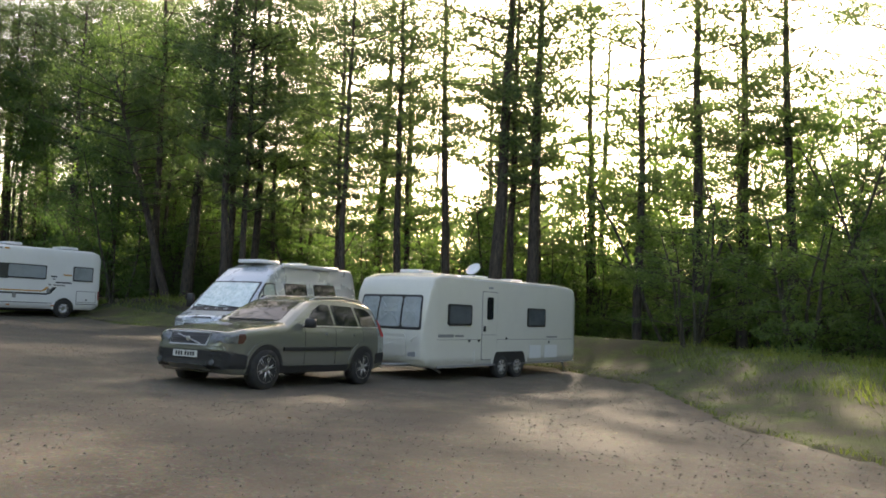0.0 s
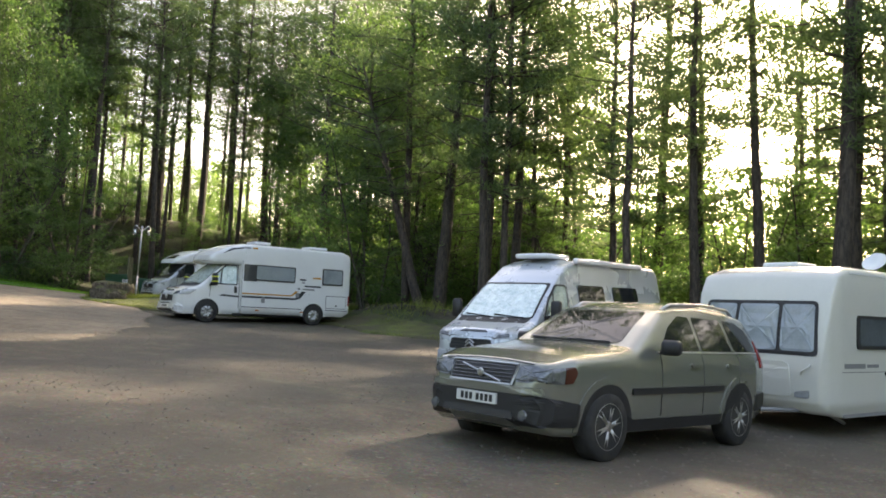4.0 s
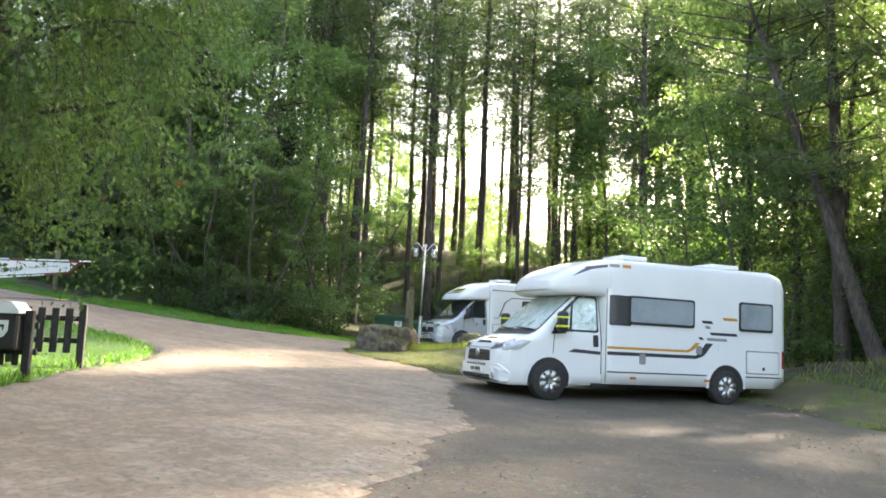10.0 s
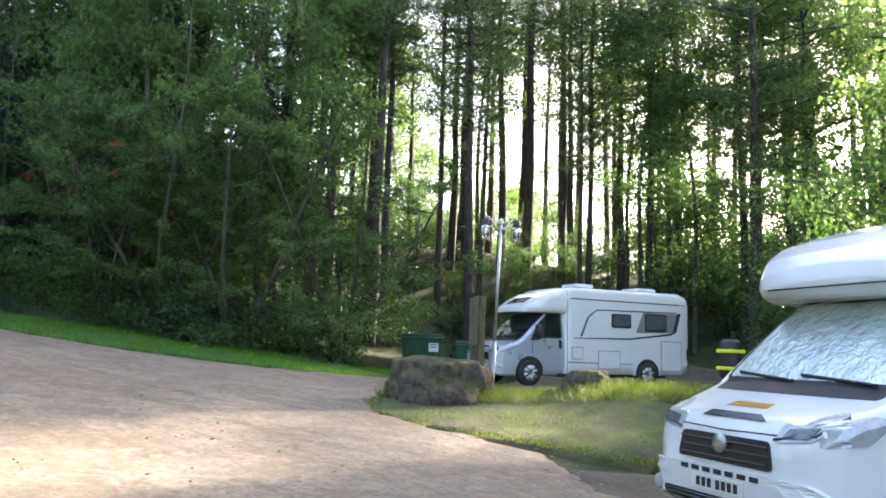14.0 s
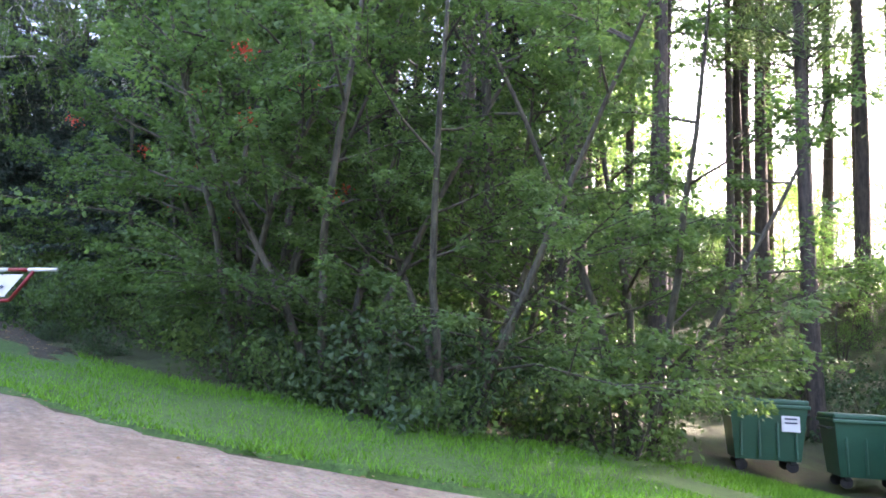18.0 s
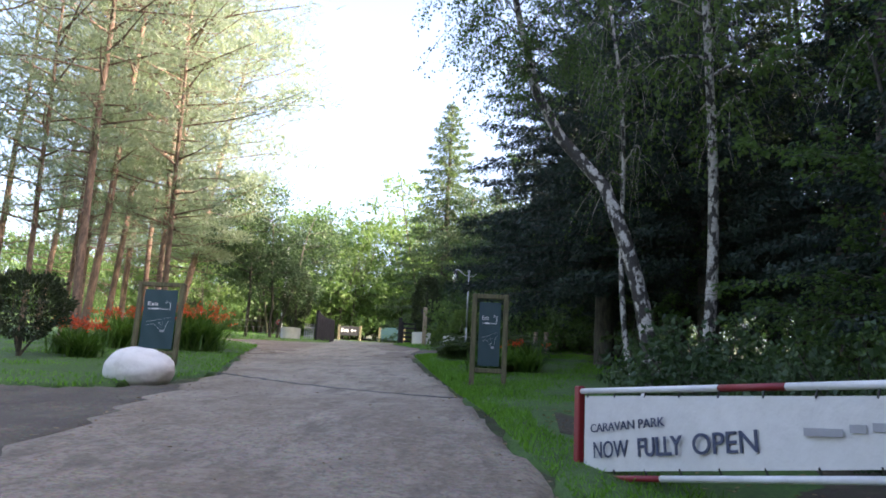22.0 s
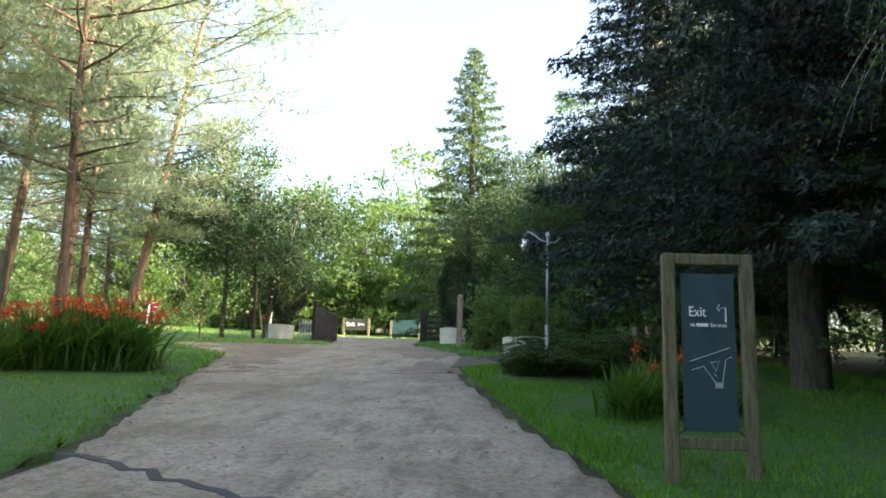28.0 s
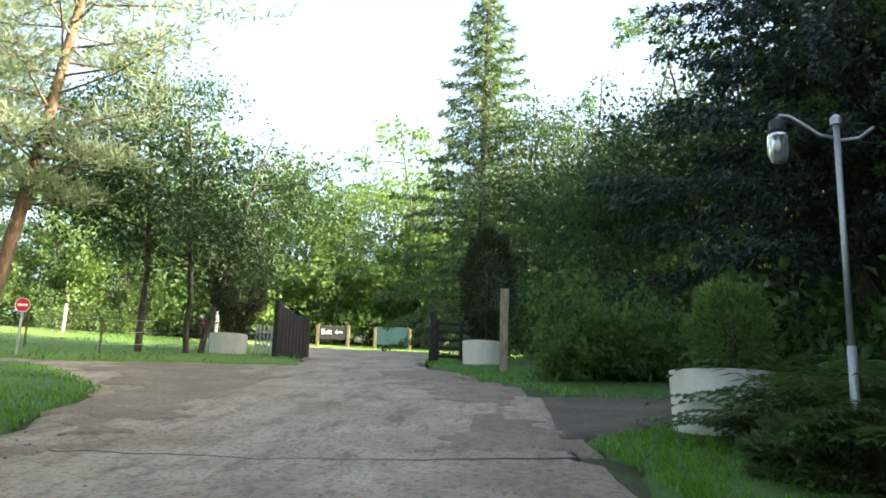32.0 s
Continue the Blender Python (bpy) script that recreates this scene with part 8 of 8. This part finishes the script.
def gates():
    th = thing("gate_leaf", "tall black boarded gate leaf standing open", "gate", "entrance gate leaves")
    for k in range(9):
        part("board", Geo().box((0.09 + 0.17 * k, 0, 0.75 - 0.02 * k), (0.16, 0.03, 1.42 - 0.16 * (1 - (1 - k / 8) ** 2) ** 0.5 - 0.02 * k), 0.006), W_BLACK, th)
    for z in (0.25, 0.6, 0.95, 1.2):
        part("rail", Geo().box((0.8, 0.05, z), (1.55, 0.06, 0.1), 0.01), W_BLACK, th)
    part("post", Geo().box((-0.06, 0, 0.75), (0.14, 0.14, 1.6), 0.012), W_BLACK, th)
    th.matrix_basis = Matrix.Translation((-72.4, 17.45, hz(-72.4, 17.45) + 0.05)) @ Matrix.Rotation(radians(160), 4, "Z")
    t2 = thing("gate_leaf", "black five-bar gate leaf standing open", "gate", "entrance gate leaves")
    for z in (0.2, 0.42, 0.64, 0.86, 1.08):
        part("rail", Geo().box((0.65, 0, z), (1.3, 0.04, 0.09), 0.008), W_BLACK, t2)
    for x in (0, 0.65, 1.3):
        part("stile", Geo().box((x, 0.0, 0.64), (0.1, 0.06, 1.1), 0.008), W_BLACK, t2)
    part("post", Geo().box((-0.12, 0, 0.62), (0.18, 0.18, 1.5), 0.012), W_BLACK, t2)
    t2.matrix_basis = Matrix.Translation((-72.6, 21.75, hz(-72.6, 21.75))) @ Matrix.Rotation(radians(100), 4, "Z")
    p = thing("timber_post", "tall square pale timber post by the gate", "post")
    part("shaft", Geo().box((0, 0, 0.75), (0.17, 0.17, 2.0), 0.015), W_PALE, p)
    part("bracket", Geo().box((-0.05, -0.13, 1.58), (0.06, 0.1, 0.18), 0.01), P_TRIM, p)
    p.matrix_basis = Matrix.Translation((-67.4, 23.5, hz(-67.4, 23.5)))
    f = thing("picket_fence", "grey metal picket fence between planter and gate", "fence")
    for k in range(14):
        part("picket", Geo().box((0, 0.11 * k, 0.45), (0.02, 0.05, 0.95 - 0.012 * k), 0.005), S_GALV, f)
    for z in (0.25, 0.7):
        part("rail", Geo().box((0.02, 0.72, z), (0.03, 1.5, 0.05), 0.005), S_GALV, f)
    f.matrix_basis = Matrix.Translation((-74.2, 16.3, hz(-74.2, 16.3))) @ Matrix.Rotation(radians(10), 4, "Z")


gates()


def field_fence():
    th = thing("wire_fence", "thin wire fence with slim dark posts along the meadow", "fence")
    spots = [(-69.8 - 0.5 * k, 13.9 - 2.2 * k) for k in range(9)] + [(-73.2, 15.3)]
    spots.sort(key=lambda p: p[1])
    for x, y in spots:
        part("post", Geo().tube([(x, y, hz(x, y) - 0.2), (x + 0.03, y, hz(x, y) + 1.0)], 0.03, 6), W_POST, th)
    for h in (0.3, 0.6, 0.9):
        part("wire", Geo().tube([(x, y, hz(x, y) + h) for x, y in spots], 0.004, 4), S_GALV, th)


field_fence()


def far_sign(x, y, w, words, label):
    th = thing("roadside_sign", label, "sign", "signs beyond the gate")
    for k in (0, w):
        part("post", Geo().box((k, 0, 0.55), (0.16, 0.14, 1.5), 0.01), W_POST, th)
    b = part("board", Geo().box((w / 2, -0.02, 0.85), (w - 0.1, 0.05, 0.75 if words else 1.0), 0.01), S_TEAL if not words else W_BLACK, th)
    if words:
        lettering(b, words, Matrix.Translation((w * 0.12, -0.06, 0.75)) @ FACE, 0.28, w * 0.34, S_SIGN_WHITE, 0.015)
        part("arrow", Geo().box((w * 0.72, -0.055, 0.88), (w * 0.2, 0.01, 0.06), 0.003).prism([(w * 0.56, 0.88), (w * 0.64, 1.0), (w * 0.64, 0.76)], -0.062, -0.052), S_SIGN_WHITE, b)
    th.matrix_basis = Matrix.Translation((x, y, hz(x, y))) @ Matrix.Rotation(radians(92), 4, "Z")


far_sign(-95, 13.3, 1.7, "Exit", "dark exit board on posts beyond the gate")
far_sign(-96.5, 16.3, 2.0, "", "plain teal board on posts beyond the gate")
_p = thing("marker_post", "slim white marker post at the meadow edge", "post")
part("shaft", Geo().tube([(0, 0, -0.2), (0, 0, 1.3)], 0.06, 8), S_SIGN_WHITE, _p)
_p.matrix_basis = Matrix.Translation((-84, 4.8, hz(-84, 4.8)))
_p = thing("white_pole", "tall white pole behind the small trees", "pole")
part("shaft", Geo().tube([(0, 0, -0.2), (0, 0, 5.2)], 0.06, 8), S_SIGN_WHITE, _p)
_p.matrix_basis = Matrix.Translation((-75.5, 14.6, hz(-75.5, 14.6)))
for _x, _y in ((-61.5, 28.2), (-62.2, 28.6), (-63, 29)):
    _p = thing("stump_post", "short weathered post at the wood's edge", "post", "stump posts")
    part("shaft", Geo().tube([(0, 0, -0.2), (0, 0, 0.8)], 0.07, 8), W_PALE, _p)
    _p.matrix_basis = Matrix.Translation((_x, _y, hz(_x, _y)))


def road_strip(name, pts, w, mat, label, lift=0.058, thick=0.03):
    """A narrow band lying on the road."""
    p = np.array(pts, float)
    d = _unit(np.gradient(p, axis=0))
    s = np.stack([-d[:, 1], d[:, 0]], -1) * w / 2
    a, b = p - s, p + s
    n = len(p)
    v = [(x, y, hz(x, y) + z) for arr, z in ((a, 0.0), (a + s * 0.5, lift), (b - s * 0.5, lift), (b, 0.0)) for x, y in arr]
    ob = part(name, Geo().add(v, [(k * n + i, k * n + i + 1, (k + 1) * n + i + 1, (k + 1) * n + i) for k in range(3) for i in range(n - 1)]), mat)
    return tagged(ob, label, "road detail", kind="structure")


def _line(a, b, n, wob, seed):
    r = np.random.RandomState(seed)
    t = np.linspace(0, 1, n)
    return [(a[0] + (b[0] - a[0]) * k + r.normal() * wob, a[1] + (b[1] - a[1]) * k) for k in t]


road_strip("tar_seam", _line((-49.1, 21.6), (-46.4, 26.6), 26, 0.05, 1), 0.2, S_TAR, "dark tar seam across the drive", 0.052)
road_strip("joint", _line((-58.2, 19.0), (-58.3, 24.1), 24, 0.03, 2), 0.055, S_TAR, "dark joint across the drive", 0.047)
road_strip("joint", _line((-64.2, 17.8), (-64.6, 23.2), 24, 0.03, 3), 0.07, S_TAR, "dark joint before the gate", 0.047)
road_strip("speed_hump", _line((-33.2, 25.4), (-34.9, 29.25), 20, 0.0, 4), 0.34, S_HUMP, "low dark speed hump across the drive", 0.09)
road_strip("hump_mark", _line((-34.42, 28.15), (-34.68, 28.75), 6, 0.0, 5), 0.22, S_YELLOW, "worn yellow block on the speed hump", 0.1)


# ---- grass, gravel and fallen leaves ----
def tufts(name, poly, n, h, w, seed, mat, label, category, keep=None, lift=0.05):
    r = np.random.RandomState(seed)
    p = np.array(poly, float)
    lo, hi = p.min(0), p.max(0)
    xy = lo + r.rand(n * 4, 2) * (hi - lo)
    ok = distance_to(poly, xy[:, 0], xy[:, 1]) < 0.05
    if keep is not None:
        ok &= keep(xy[:, 0], xy[:, 1])
    xy = xy[ok][:n]
    m = len(xy)
    z = height(xy[:, 0], xy[:, 1]) + lift
    base = np.c_[xy, z]
    a = r.rand(m) * 6.28
    s = np.stack([np.cos(a), np.sin(a), 0 * a], -1) * (w * (0.6 + 0.8 * r.rand(m)))[:, None]
    patch = 0.75 + 0.35 * wobble(xy[:, 0], xy[:, 1], 1.3, seed)
    L = h * (0.45 + 0.8 * r.rand(m)) * np.clip(patch, 0.35, 1.5)
    lean = r.normal(size=(m, 2)) * 0.45
    tip = base + np.c_[lean * L[:, None], L]
    q = np.stack([base - s, base + s, tip + s * 0.15, tip - s * 0.15], 1)
    ob = part(name, Geo().quads(q), mat)
    return tagged(ob, label, category, kind="stuff")


tufts("grass", VERGE, 90000, 0.10, 0.011, 1, M_BLADE, "short green grass blades on the verge", "grass", lambda x, y: distance_to(LEAF_EARTH, x, y) > 0.1)
tufts("grass", ISLAND, 36000, 0.12, 0.013, 2, M_BLADE, "short green grass blades on the island", "grass", lambda x, y: (x > -32) & (y > 12))
tufts("grass", LAWN_LEFT, 36000, 0.09, 0.014, 3, M_BLADE, "mown grass blades on the lawn", "grass", lambda x, y: y > 10)
tufts("grass", ROCK_LAWN, 42000, 0.27, 0.006, 4, M_ROUGH, "long rough grass round the boulders", "grass", lambda x, y: y > 31.3 + 0.2 * (x + 24))
tufts("grass", ROCK_LAWN, 30000, 0.06, 0.011, 14, M_ROUGH, "short trodden grass before the boulders", "grass", lambda x, y: y < 32.4 + 0.25 * (x + 24))
tufts("grass", GATE_LAWN, 12000, 0.10, 0.014, 5, M_BLADE, "grass blades beside the gate", "grass")
tufts("grass", LOT_VERGE, 20000, 0.08, 0.012, 6, M_ROUGH, "thin grass at the edge of the parking ground", "grass")
tufts("grass", [(-14, 33.4), (-9.5, 32.6), (-4, 31.2), (3, 30.4), (9, 27.4), (11, 22), (13.5, 22), (11, 30), (-8, 36.4), (-14, 37)], 7000, 0.32, 0.012, 7, M_ROUGH, "long grass on the earth bank", "grass", None, -0.02)
tufts("grass", [(6.2, 25), (6.6, 19), (7.6, 10), (8.2, 2), (13, 2), (12, 20), (9, 27)], 16000, 0.34, 0.014, 9, M_ROUGH, "rough grass on the bank beside the parking ground", "grass", None, 0.0)
tufts("grass", FIELD, 9000, 0.14, 0.02, 8, M_BLADE, "meadow grass", "grass", lambda x, y: y > 5)


def pebbles(name, poly, n, size, seed, mat, label, category, keep=None, lift=0.02):
    r = np.random.RandomState(seed)
    p = np.array(poly, float)
    lo, hi = p.min(0), p.max(0)
    xy = lo + r.rand(n * 4, 2) * (hi - lo)
    ok = distance_to(poly, xy[:, 0], xy[:, 1]) < -0.05
    if keep is not None:
        ok &= keep(xy[:, 0], xy[:, 1])
    xy = xy[ok][:n]
    m = len(xy)
    o = np.array([(1, 0, 0), (0, 1, 0), (-1, 0, 0), (0, -1, 0), (0, 0, 0.7), (0, 0, -0.5)])
    sc = size * (0.4 + r.rand(m) ** 2 * 1.6)
    v = np.c_[xy, height(xy[:, 0], xy[:, 1]) + lift][:, None] + (o[None] * (0.7 + 0.6 * r.rand(m, 6, 1))) * sc[:, None, None]
    f = np.array([(0, 1, 4), (1, 2, 4), (2, 3, 4), (3, 0, 4)])
    fs = (np.arange(m)[:, None, None] * 6 + f[None]).reshape(-1, 3)
    me = bpy.data.meshes.new(name)
    me.from_pydata(v.reshape(-1, 3).tolist(), [], fs.tolist())
    me.materials.append(mat)
    return tagged(new(name, me), label, category, kind="stuff")


S_PEBBLE = surface_mat("gravel_stones", (0.15, 0.132, 0.11), 0.9, 0, 0.4, 6, 40, 0.2, 0.003)
S_LITTER = leaf_mat("fallen_leaves", (0.10, 0.06, 0.025), (0.3, 0.2, 0.09), 0.1)
pebbles("gravel", LOT, 32000, 0.012, 11, S_PEBBLE, "loose grey stones on the parking ground", "gravel", lambda x, y: (x > -18) & (y > 2))
pebbles("gravel", SIDE, 5000, 0.016, 12, S_PEBBLE, "loose dark stones on the track", "gravel", lambda x, y: y > 16)
pebbles("gravel", ROAD, 4000, 0.011, 13, S_PEBBLE, "loose grit on the drive", "gravel", lambda x, y: x > -60, 0.045)


def litter(poly, n, seed, keep, lift, label):
    r = np.random.RandomState(seed)
    p = np.array(poly, float)
    lo, hi = p.min(0), p.max(0)
    xy = lo + r.rand(n * 6, 2) * (hi - lo)
    xy = xy[(distance_to(poly, xy[:, 0], xy[:, 1]) < 0.1) & keep(xy[:, 0], xy[:, 1])][:n]
    b = np.c_[xy, height(xy[:, 0], xy[:, 1]) + lift]
    q = leaves(r, b, 0.06, 0.045)
    q[:, :, 2] = b[:, None, 2] + (q[:, :, 2] - b[:, None, 2]) * 0.25 + 0.006
    tagged(part("fallen_leaves", Geo().quads(q), S_LITTER), label, "leaves", kind="stuff")


litter(ROAD, 6000, 31, lambda x, y: (distance_to(ROAD, x, y) > -0.5) & (x > -62), 0.05, "brown fallen leaves along the drive edge")
litter(ROAD, 700, 32, lambda x, y: (x > -60) & (x < -14), 0.05, "scattered fallen leaves on the drive")
litter(LEAF_EARTH, 900, 34, lambda x, y: (y > 2), 0.09, "brown fallen leaves on the shaded earth")
litter(LOT, 260, 33, lambda x, y: (y > 2), 0.025, "scattered fallen leaves on the parking ground")
